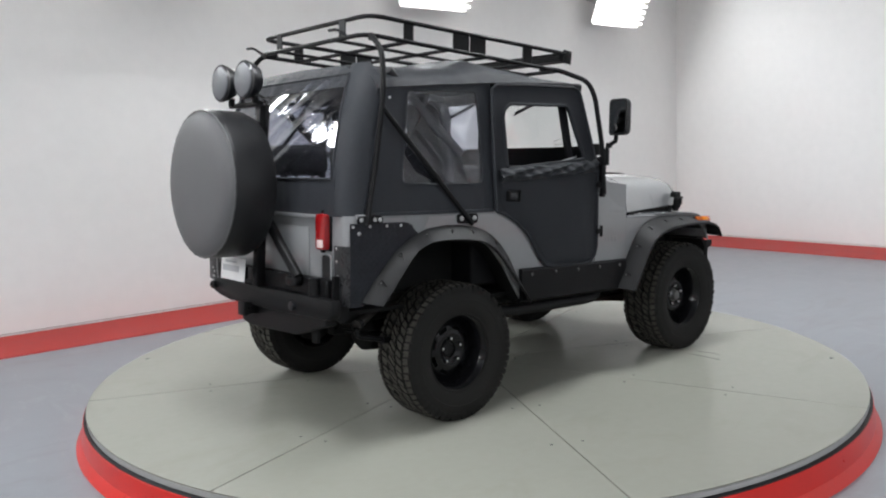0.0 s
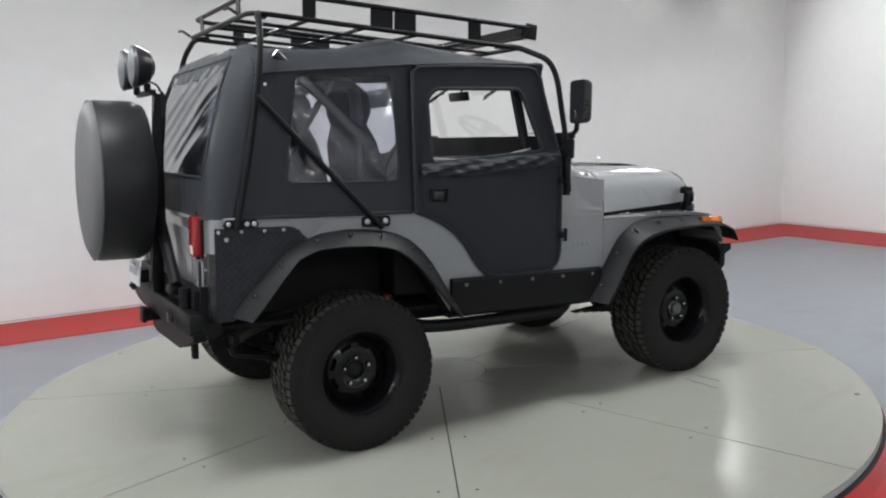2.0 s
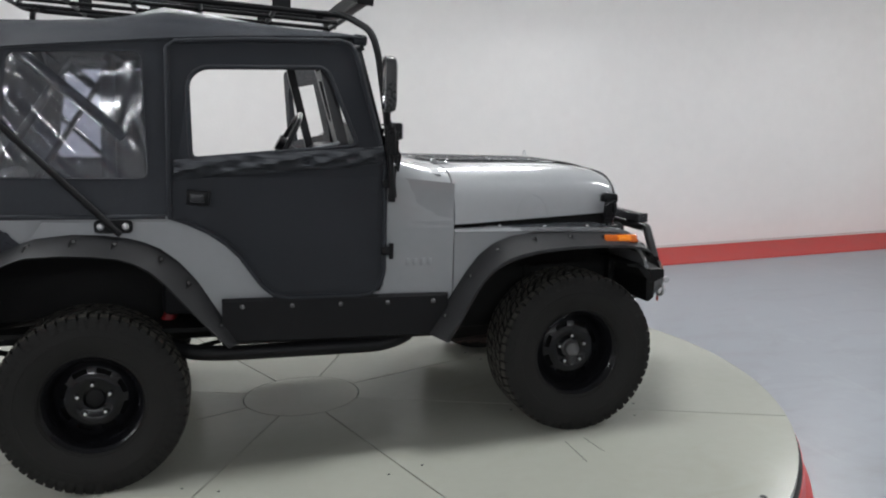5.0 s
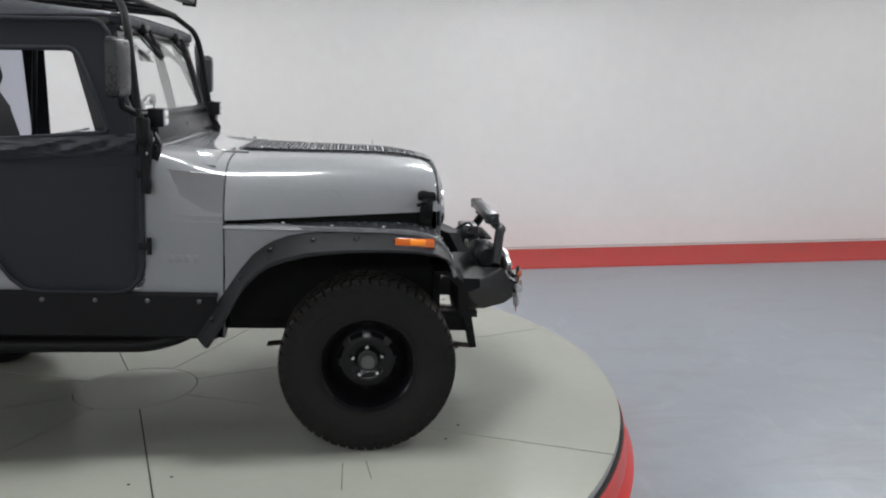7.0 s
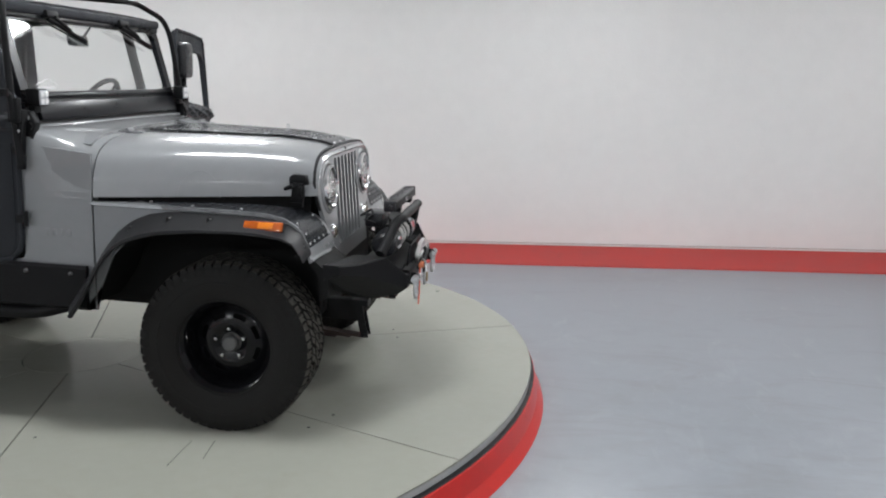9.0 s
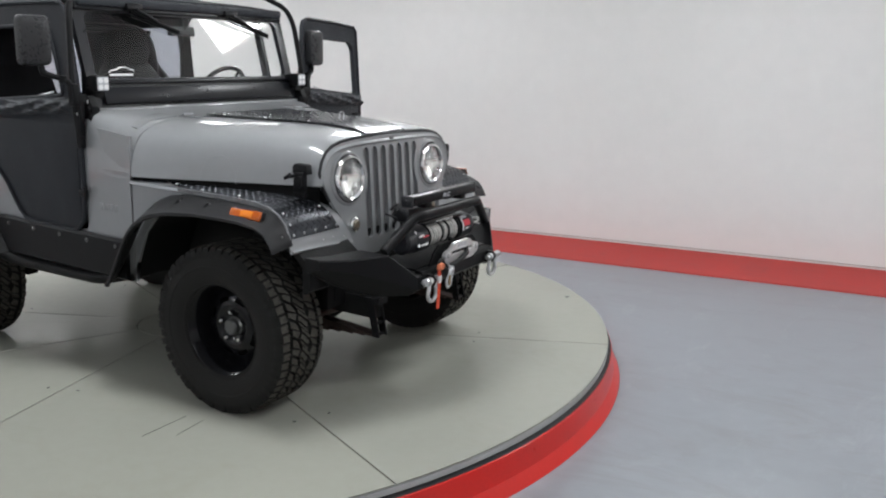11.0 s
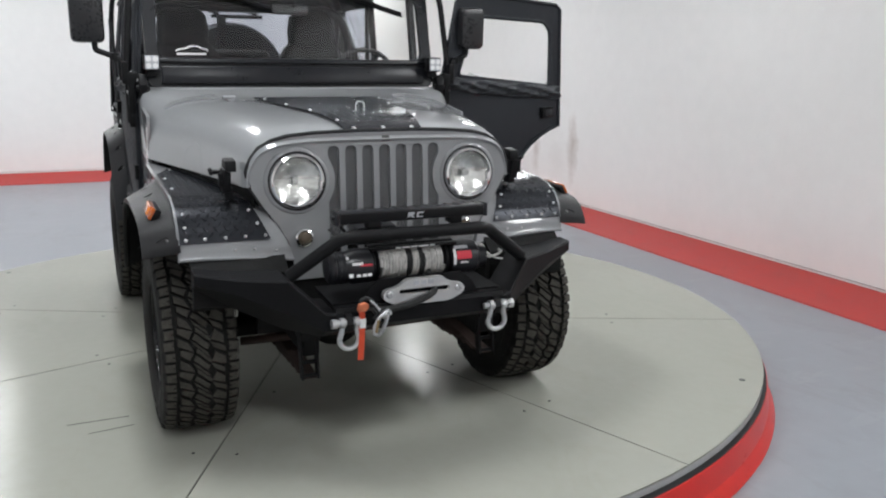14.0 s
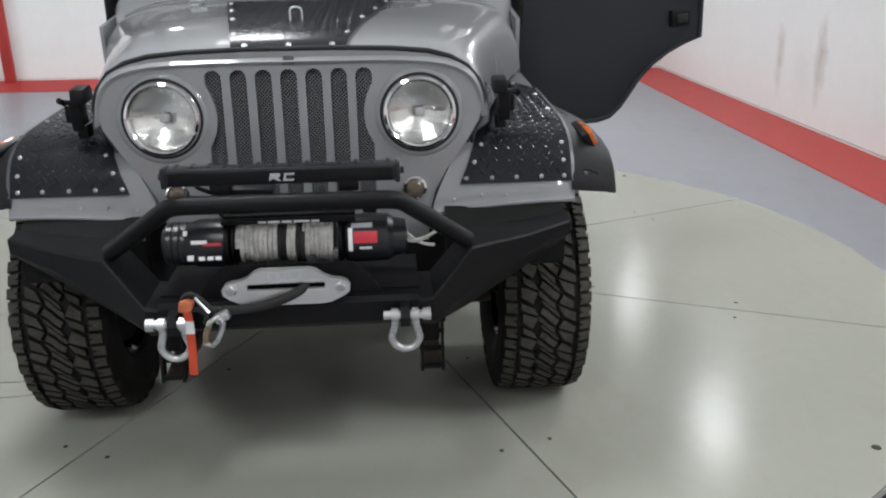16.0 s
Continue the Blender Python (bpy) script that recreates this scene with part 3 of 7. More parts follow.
W = 0.79          # half width of the tub
REAR, COWL = -0.75, 1.50
ARCH_R = [(-0.635, 0.70), (-0.60, 0.745), (-0.50, 0.87), (-0.41, 0.955), (-0.32, 1.005), (-0.20, 1.03), (-0.05, 1.03), (0.08, 1.015), (0.16, 0.99), (0.23, 0.945), (0.33, 0.845), (0.41, 0.73), (0.50, 0.60)]
ARCH_F = [(1.445, 0.60), (1.527, 0.714), (1.586, 0.855), (1.66, 0.935), (1.772, 0.988), (1.95, 1.022), (2.198, 1.030), (2.32, 1.028), (2.40, 1.010), (2.448, 0.965)]
DOOR_CUT = [(0.27, 1.15), (0.34, 1.135), (0.423, 1.095), (0.495, 1.045), (0.554, 0.985), (0.605, 0.91), (0.645, 0.86), (0.69, 0.82), (0.74, 0.805)]


def side_y(s, th=0.014):
    return lambda u, v, k: (u, s * (W - k * th), v)


# tub sides with wheel arch and door opening; rear corners are rounded pieces of their own
body_sides = {}
for s in (-1, 1):
    bm = B()
    outline = [(REAR + 0.06, 0.70), (REAR + 0.06, 1.15)] + DOOR_CUT + [(1.10, 0.805), (1.16, 0.815), (1.18, 0.86), (1.18, 1.33), (COWL - 0.003, 1.30), (COWL - 0.003, 0.60)] + ARCH_R[::-1]
    outline = [p for p in outline if p[0] > REAR]
    sheet(bm, outline, [], side_y(s))
    # rolled top edge of the tub
    tube(bm, [(REAR + 0.05, s * (W - 0.004), 1.147), (0.26, s * (W - 0.004), 1.147)], 0.011, 8)
    # rounded rear corner
    arc = [(REAR + 0.06 - 0.06 * math.sin(a), W - 0.06 + 0.06 * math.cos(a)) for a in [k * math.pi / 12 for k in range(7)]]
    skin(bm, [[(x, s * y, z) for x, y in arc] for z in (0.70, 0.9, 1.15)], 0.012, (0, 0, 0.9))
    body_sides[s] = vpart("body_side", bm, PAINT, "grey painted tub side with wheel arch")
    bm = B()
    box(bm, (-0.1, s * 0.635, 1.058), (1.0, 0.28, 0.012))
    box(bm, (-0.1, s * 0.44, 0.86), (1.0, 0.015, 0.4))
    vpart("wheel_box", bm, UNDER, "black inner wheel box")
bm = B()
box(bm, (REAR + 0.007, 0, 0.925), (0.014, 2 * W - 0.12, 0.45))
box(bm, (REAR - 0.004, 0, 1.14), (0.03, 1.1, 0.022), r=0.005)
vpart("rear_panel", bm, PAINT, "grey painted tub back")
bm = B()
box(bm, (REAR - 0.002, 0, 0.95), (0.012, 0.86, 0.26), r=0.005)
vpart("tailgate", bm, PAINT, "grey painted tailgate pressing")
bm = B()
box(bm, (0.35, 0, 0.645), (2.16, 1.40, 0.02))
vpart("floor_pan", bm, UNDER, "black underbody floor")
# dark wheel housings seen through the arches
for s in (-1, 1):
    for arch, x0, x1 in ((ARCH_R, -0.62, 0.50), (ARCH_F, 1.44, 2.46)):
        bm = B()
        rows = [[(x, s * y, z) for y in (0.774, 0.47)] for x, z in arch]
        skin(bm, rows, 0.006, ((x0 + x1) / 2, s * 0.6, 2.0))
        prism(bm, [(x0, 0.60)] + [p for p in arch] + [(x1, 0.60)], "y", s * 0.47, s * 0.455)
        vpart("wheel_housing", bm, UNDER, "black inner wheel housing")


# cowl and hood: cross-sections run from one lower edge over the top to the other
CROWN = [(1.0, 0.0), (0.991, 0.22), (0.978, 0.38), (0.962, 0.52), (0.936, 0.65), (0.900, 0.76), (0.848, 0.85), (0.780, 0.915), (0.69, 0.958), (0.56, 0.985), (0.36, 0.997), (0.15, 1.0)]


SQUARE = [(1.0, 0.0), (1.0, 0.35), (1.0, 0.60), (0.999, 0.74), (0.996, 0.84), (0.990, 0.90), (0.980, 0.945), (0.962, 0.972), (0.93, 0.988), (0.86, 0.996), (0.60, 1.0), (0.25, 1.0)]


def section(x, w, low, top, full=1.0, square=0.0):
    half = [(w * (a + (c - a) * square), low + (top - low) * (b + (d - b) * square)) for (a, b), (c, d) in zip(CROWN, SQUARE)]
    return [(x, -y, z) for y, z in half] + [(x, y, z) for y, z in half[::-1]]


def hood_w(x):
    f = (x - COWL) / (2.43 - COWL)
    return 0.795 - 0.245 * f - 0.02 * math.sin(math.pi * min(1, max(0, f)))


def hood_top(x):
    f = (x - COWL) / (2.43 - COWL)
    return 1.373 - 0.004 * f - 0.036 * max(0.0, (f - 0.68) / 0.32) ** 2


def hood_low(x):
    f = (x - COWL) / (2.43 - COWL)
    return 1.112 + 0.006 * f + 0.022 * max(0.0, f) ** 1.5


bm = B()
skin(bm, [section(x, w, 1.10, t, 1.0, min(1.0, max(0.0, (1.48 - x) / 0.22)) ** 1.3) for x, w, t in ((1.16, 0.795, 1.402), (1.22, 0.795, 1.400), (1.28, 0.795, 1.390), (1.36, 0.795, 1.379), (1.44, 0.795, 1.375), (COWL - 0.003, 0.795, 1.3735))], 0.012, (1.35, 0, 1.0))
for s in (-1, 1):
    prism(bm, [(1.175, 0.80), (1.175, 1.13), (COWL - 0.003, 1.13), (COWL - 0.003, 0.80)], "y", s * (W - 0.014), s * (W + 0.004))
box(bm, (1.19, 0, 1.392), (0.05, 1.5, 0.03), r=0.006)
cowl = vpart("cowl", bm, PAINT, "grey painted cowl")
# raised vent lids on the cowl shoulders
for s in (-1, 1):
    bm = B()
    grid = []
    for x in (1.24, 1.28, 1.33, 1.40, 1.44, 1.455):
        h = 0.007 * math.sin(math.pi * (x - 1.235) / 0.225) ** 0.5
        grid.append([(x, s * y, z + h) for y, z in ((0.46, 1.376), (0.54, 1.372), (0.60, 1.366), (0.66, 1.352), (0.705, 1.330))])
    skin(bm, grid, 0.01, (1.35, 0, 1.0))
    vpart("cowl_vent", bm, PAINT, parent=cowl)
for s in (-1, 1):
    bm = B()
    for k in range(4):
        box(bm, (1.285 + 0.034 * k, s * (W + 0.0042), 0.945), (0.020, 0.0028, 0.032), r=0.001)
    vpart("embossed_mark", bm, PAINT, "plain raised bars in body colour", parent=cowl)

XS = [COWL + 0.003, 1.60, 1.75, 1.95, 2.15, 2.30, 2.36]
bm = B()
rings = [section(x, hood_w(x), hood_low(x), hood_top(x)) for x in XS]
for x, f, g in ((2.395, 0.992, 1.004), (2.42, 0.977, 1.004), (2.442, 0.957, 0.992)):
    w, t, l = hood_w(x), hood_top(x), hood_low(x)
    rings.append(section(x, w - (1 - g) * 0.55, l, t - (1 - f) * 0.55))
skin(bm, rings, 0.012, (1.9, 0, 0.9))
hood = vpart("hood", bm, PAINT, "glossy grey painted hood")
# dark apron that closes the slit between hood and fender
for s in (-1, 1):
    bm = B()
    rows = [[(x, s * (hood_w(x) - 0.045), z) for z in (1.05, 1.10, 1.19)] for x in (1.502, 1.7, 1.95, 2.2, 2.40)]
    skin(bm, rows, 0.006, (1.9, 0, 1.1))
    vpart("inner_apron", bm, UNDER, "black inner apron under the hood")
# blanked-off round pressing on the hood's side
for s in (-1, 1):
    bm = B()
    arch = [(1.93 + 0.09 * math.cos(a), 1.118 + 0.118 * math.sin(a)) for a in [k * math.pi / 16 for k in range(17)]]
    def hood_y(x, z):
        f = (z - hood_low(x)) / (hood_top(x) - hood_low(x))
        for (a, b), (c, d) in zip(CROWN, CROWN[1:]):
            if f <= d:
                return hood_w(x) * (a + (c - a) * (f - b) / (d - b))
    pts = [(x, s * (hood_y(x, z) - 0.0005), z) for x, z in arch]
    tube(bm, pts, 0.0022, 6)
    vpart("hood_bead", bm, PAINT, parent=hood)
# hinges at the back of the hood, prop loop at its middle
for y in (-0.42, 0.42):
    bm = B()
    box(bm, (1.50, y, 1.374), (0.12, 0.032, 0.010), r=0.003)
    tube(bm, [(1.49, y - 0.03, 1.384), (1.49, y + 0.03, 1.384)], 0.008, 8)
    vpart("hood_hinge", bm, PAINT, parent=hood)
bm = B()
tube(bm, [(2.13, -0.018, 1.36), (2.13, -0.018, 1.42), (2.13, 0.018, 1.42), (2.13, 0.018, 1.36)], 0.0027, 6, bend=0.015)
vpart("hood_loop", bm, STEEL, parent=hood)


# raised lozenges of checker plate, laid by fn(u, v) -> point and normal, in alternating directions
def lozenges(bm, us, vs, fn, keep=lambda u, v: True, size=(0.0165, 0.0042), h=0.0013, mat=0):
    for i, u in enumerate(us):
        for j, v in enumerate(vs):
            if (i + j) % 2 or not keep(u, v):
                continue
            a = radians(45 if i % 2 else -45)
            d, n = (math.cos(a), math.sin(a)), (-math.sin(a), math.cos(a))
            ring = []
            for k, f in ((-1, 0), (-0.4, 1), (0.4, 1), (1, 0), (0.4, -1), (-0.4, -1)):
                ring.append((u + d[0] * k * size[0] + n[0] * f * size[1], v + d[1] * k * size[0] + n[1] * f * size[1]))
            low = [bm.verts.new(fn(*p, -0.0006)) for p in ring]
            top = [bm.verts.new(fn(u + (p[0] - u) * 0.62, v + (p[1] - v) * 0.50, h)) for p in ring]
            for q in range(6):
                bm.faces.new((low[q], low[(q + 1) % 6], top[(q + 1) % 6], top[q])).material_index = mat
            bm.faces.new(top).material_index = mat


def frange(a, b, step):
    n = max(1, int(round((b - a) / step)))
    return [a + (b - a) * k / n for k in range(n + 1)]


# checker plate along the middle of the hood
def plate_w(x):
    return 0.305 - 0.148 * (x - 1.53) / (2.42 - 1.53)


def hood_z(x, y):
    f = abs(y) / hood_w(x)
    top, low = hood_top(x), hood_low(x)
    prof = [(0.0, 1.0), (0.15, 1.0), (0.36, 0.997), (0.56, 0.985), (0.70, 0.955)]
    for (a, b), (c, d) in zip(prof, prof[1:]):
        if f <= c:
            return low + (top - low) * (b + (d - b) * (f - a) / (c - a))
    return low + (top - low) * 0.955


def on_hood(x, y, h):
    drop = 0.0
    if x > 2.36:
        drop = 2.2 * (x - 2.36) ** 2
    return (x, y, hood_z(min(x, 2.43), y) - drop + 0.011 + h)


bm = B()
grid = []
for x in frange(1.50, 2.33, 0.08) + [2.34, 2.365, 2.39, 2.41, 2.428]:
    w = plate_w(x)
    grid.append([on_hood(x, w * k / 4, 0) for k in range(-4, 5)])
skin(bm, grid, 0.004, (1.9, 0, 0.9))
plate = vpart("hood_plate", bm, PLATE, "black checker plate bolted on the hood", parent=hood)
bm = B()
lozenges(bm, frange(1.52, 2.34, 0.0186), frange(-0.3060, 0.3060, 0.0186), lambda u, v, h: on_hood(u, v, h), lambda u, v: abs(v) < plate_w(u) - 0.014, size=(0.0138, 0.0042), h=0.0013)
vpart("tread_pattern", bm, PLATE, parent=plate)
for y in (-0.12, 0.0, 0.12):
    bolt(plate, on_hood(2.405, y, 0.0), (0.5, 0, 1), 0.8)
for k in range(4):
    for s in (-1, 1):
        x = 1.60 + 0.24 * k
        bolt(plate, on_hood(x, s * (plate_w(x) - 0.014), 0.0), (0, 0, 1), 0.7)

# front fenders: flat tops that roll down to the front, with the lip left bare
FEND = [(1.50, 1.092), (1.70, 1.092), (1.95, 1.092), (2.15, 1.090), (2.28, 1.086), (2.36, 1.072), (2.415, 1.045), (2.45, 1.005), (2.468, 0.965), (2.481, 0.940), (2.487, 0.922), (2.490, 0.908), (2.494, 0.903)]


FEND_IN = [(0.86, 0.374), (0.93, 0.393), (0.99, 0.430), (1.06, 0.486), (1.085, 0.53)]   # the nose meets the grille panel along this edge


def fend_in(x, z):
    if z > 1.08:
        return hood_w(x) - 0.02
    for (z0, y0), (z1, y1) in zip(FEND_IN, FEND_IN[1:]):
        if z <= z1:
            return y0 + (y1 - y0) * max(0.0, (z - z0) / (z1 - z0))
    return FEND_IN[-1][1]


def fend_at(k):
    """Point on the fender's long profile at k, counted in stations."""
    k = min(max(k, 0), len(FEND) - 1.001)
    i = int(k)
    (x0, z0), (x1, z1) = FEND[i], FEND[i + 1]
    return x0 + (x1 - x0) * (k - i), z0 + (z1 - z0) * (k - i)


def plate_out(x):
    """Half width of the fender plate: it runs out to nothing at the cowl."""
    return 0.797 - 0.165 * max(0.0, (1.83 - x) / 0.33)


for s in (-1, 1):
    bm = B()
    grid = []
    for x, z in FEND:
        a, b = fend_in(x, z), 0.80
        sag = 0.03 * max(0.0, (1.0 - z) / 0.1) if x > 2.4 else 0.0
        grid.append([(x - 0.06, s * (a + 0.001), z - sag)] + [(x, s * (a + (b - a) * f), z - sag * (1 - f) ** 2) for f in (0, 0.12, 0.25, 0.5, 0.75, 0.96)] + [(x - 0.004, s * (b + 0.004), z - 0.012)])
    skin(bm, grid, 0.010, (1.9, s * 0.62, 0.6))
    # rolled lip
    x, z = FEND[-1]
    tube(bm, [(x - 0.004, s * (fend_in(x, z) + (0.80 - fend_in(x, z)) * f), z - 0.005 - 0.0288 * (1 - f) ** 2) for f in (0, 0.12, 0.25, 0.5, 0.75, 1.0)], 0.007, 8)
    # the fender's flank above the flare
    outline = [(COWL + 0.003, 1.09), (COWL + 0.003, 0.60)] + ARCH_F + [(2.482, 0.912), (2.468, 0.965), (2.45, 1.005), (2.415, 1.045), (2.36, 1.070), (2.28, 1.084)]
    sheet(bm, outline, [], side_y(s))
    fender = vpart("front_fender", bm, PAINT, "grey painted front fender")
    # black checker plate over top and nose
    bm = B()
    grid, edge = [], []
    ks = [0.25, 1, 1.52, 2, 3, 4, 5, 6, 7, 7.5, 8, 8.55]
    for k in ks:
        x, z = fend_at(k)
        a, b = max(fend_in(x, z) + 0.020, 0.462 + 0.47 * max(0.0, z - 0.94)), plate_out(x)
        if x < 2.2:
            a = hood_w(x) - 0.012
        nx, nz = (0, 1) if k < 4 else (math.sin(min(1.35, (k - 4) * 0.30)), math.cos(min(1.35, (k - 4) * 0.30)))
        grid.append([(x + nx * 0.005, s * (a + (b - a) * f), z + nz * 0.005) for f in (0, 0.33, 0.66, 0.98, 1.0)])
        edge.append([(x + nx * 0.0055, s * (b - 0.0025), z + nz * 0.0055), (x + nx * 0.004, s * (b + 0.0065), z + nz * 0.003), (x - nx * 0.011, s * (b + 0.0080), z - nz * 0.011)])
    skin(bm, grid, 0.004, (1.9, s * 0.62, 0.6))
    plate = vpart("fender_plate", bm, PLATE, "black checker plate on the fender", parent=fender)
    bm = B()
    skin(bm, edge, 0.003, (1.9, s * 0.62, 0.6))
    vpart("plate_flange", bm, PLATE_EDGE, "worn bare metal flange, paled further to show lamp glints", parent=plate)
    bm = B()

    def on_fend(u, v, h, s=s):
        # u runs along the profile in metres from the nose's lower edge, v is the half width
        d, k = u, 8.55
        while d > 0 and k > 0.3:
            x0, z0 = fend_at(k)
            x1, z1 = fend_at(k - 0.1)
            step = math.hypot(x1 - x0, z1 - z0)
            if d <= step:
                k -= 0.1 * d / step
                break
            d -= step
            k -= 0.1
        x, z = fend_at(k)
        xa, za = fend_at(min(k + 0.3, 9.9))
        xb, zb = fend_at(k - 0.3)
        t = Vector((xb - xa, 0, zb - za)).normalized()
        return (x + t.z * (0.0055 + h), s * v, z - t.x * (0.0055 + h))

    def fits(u, v):
        x, _, z = on_fend(u, v, 0)
        return max(fend_in(x, z) + 0.034, 0.480 + 0.47 * max(0.0, z - 0.94), hood_w(x) if x < 2.3 else 0) < v < plate_out(x) - 0.021
    lozenges(bm, frange(0.03, 0.92, 0.0188), frange(0.46, 0.775, 0.0188), on_fend, fits, size=(0.0138, 0.0042), h=0.0013)
    vpart("tread_pattern", bm, PLATE, parent=plate)
    for v in (0.486, 0.560, 0.632, 0.705, 0.772):
        bolt(plate, on_fend(0.014, v, 0), (1, 0, 0.15), 0.62)
    for u in (0.06, 0.115):
        bolt(plate, on_fend(u, 0.772, 0), (1, 0, 0.4), 0.55)
        bolt(plate, on_fend(u, 0.486 + 0.42 * u, 0), (1, 0, 0.4), 0.6)
    # the bare lip has no bolts: small zinc domes stand for lamp glints
    for v in (0.45, 0.53, 0.60):
        bolt(fender, (2.4905, s * v, 0.920 - 0.6 * max(0, 0.52 - v) ** 1.5), (1, 0, 0.15), 0.5)
    for x in (1.74, 1.95, 2.17):
        bolt(plate, (x, s * (plate_out(x) - 0.022), 1.097), (0, 0, 1), 0.7)
    # rubber hood latch with its T-shaped pull
    latch = B()
    box(latch, (2.365, s * 0.597, 1.112), (0.050, 0.030, 0.040), r=0.004)
    prism(latch, [(2.338, 1.115), (2.345, 1.205), (2.398, 1.205), (2.395, 1.115)], "y", s * 0.590, s * 0.622, r=0.005)
    prism(latch, [(2.328, 1.195), (2.328, 1.228), (2.345, 1.240), (2.405, 1.236), (2.412, 1.195)], "y", s * 0.572, s * 0.612, r=0.005)
    tube(latch, [(2.352, s * 0.605, 1.188), (2.340, s * 0.652, 1.187)], 0.0095, 8)
    tube(latch, [(2.322, s * 0.650, 1.178), (2.358, s * 0.660, 1.198)], 0.0085, 8)
    box(latch, (2.385, s * 0.628, 1.165), (0.018, 0.016, 0.05), r=0.004)
    vpart("hood_latch", latch, BLACK, "black rubber hood latch")

# grille panel
SLOTS = [-0.211, -0.142, -0.073, -0.004, 0.065, 0.134, 0.203]
GRILLE = [(-0.375, 0.78), (-0.378, 0.86), (-0.397, 0.93), (-0.43, 0.99), (-0.482, 1.06), (-0.525, 1.13), (-0.537, 1.19), (-0.520, 1.235), (-0.488, 1.275), (-0.44, 1.302), (-0.38, 1.318), (-0.28, 1.327), (-0.12, 1.332)]
GRILLE = GRILLE + [(-y, z) for y, z in GRILLE[::-1]]


def notch(z):
    """How far the outermost slots give way to the round lamp beside them."""
    return max(0.0, math.sqrt(max(0.0, 0.150 ** 2 - (z - 1.157) ** 2)) - 0.124)


def stadium(y, z0, z1, r, bow=0.0):
    pts = []
    for k in range(9):
        a = math.pi * k / 8
        pts.append((y + r * math.cos(a), z1 - r + r * math.sin(a)))
    if bow:
        for k in range(1, 20):
            z = z1 - r - (z1 - z0 - 2 * r) * k / 20
            pts.append((y - r + (notch(z) if bow > 0 else 0), z))
    for k in range(9):
        a = math.pi + math.pi * k / 8
        pts.append((y + r * math.cos(a), z0 + r + r * math.sin(a)))
    if bow:
        for k in range(1, 20):
            z = z0 + r + (z1 - z0 - 2 * r) * k / 20
            pts.append((y + r - (notch(z) if bow < 0 else 0), z))
    return pts


def grille_x(u, v, k):
    return (2.470 - 0.085 * (v - 0.85) - 0.02 * max(0, abs(u) - 0.3) - k * 0.02, u, v)


bm = B()
holes = [stadium(y, 0.86, 1.285, 0.0228, 0.028 if i == 0 else (-0.028 if i == 6 else 0)) for i, y in enumerate(SLOTS)]
holes += [[(s * 0.356 + 0.088 * math.cos(a), 1.157 + 0.088 * math.sin(a)) for a in [k * math.tau / 32 for k in range(32)]] for s in (-1, 1)]
sheet(bm, GRILLE, holes, grille_x)
# pressed ring round each lamp and a rim along the top
for s in (-1, 1):
    c = grille_x(s * 0.356, 1.157, 0)
    lathe(bm, [(-0.004, 0.128), (0.004, 0.122), (0.007, 0.114), (0.004, 0.104), (-0.012, 0.098), (-0.02, 0.13)], 40, pose(*c, 0, -4.9, 0), close=True)
grille = vpart("grille_panel", bm, PAINT, "grey seven-slot grille panel", smooth=40)
bm = B()
step = 0.0105
for i in range(-24, 25):
    y = i * step
    zz = frange(0.85, 1.29, step)
    for j, z in enumerate(zz[:-1]):
        for d in (-1, 1):
            tube(bm, [(2.452 - 0.085 * (z - 0.85), y - d * step / 2, z), (2.452 - 0.085 * (z - 0.85), y + d * step / 2, z + step)], 0.0017, 3)
vpart("grille_mesh", bm, MESHBLACK, "dark wire mesh behind the slots", parent=grille, smooth=0)
bm = B()
seal = [(y * 1.012, z + 0.006) for y, z in GRILLE if z > 1.05]
tube(bm, [grille_x(u, v, 0.55) for u, v in seal], 0.0075, 8)
vpart("hood_seal", bm, GAP, "black rubber seal under the hood's edge", parent=grille)
bm = B()
box(bm, (2.395, 0, 1.07), (0.02, 0.9, 0.46))
vpart("radiator", bm, UNDER)
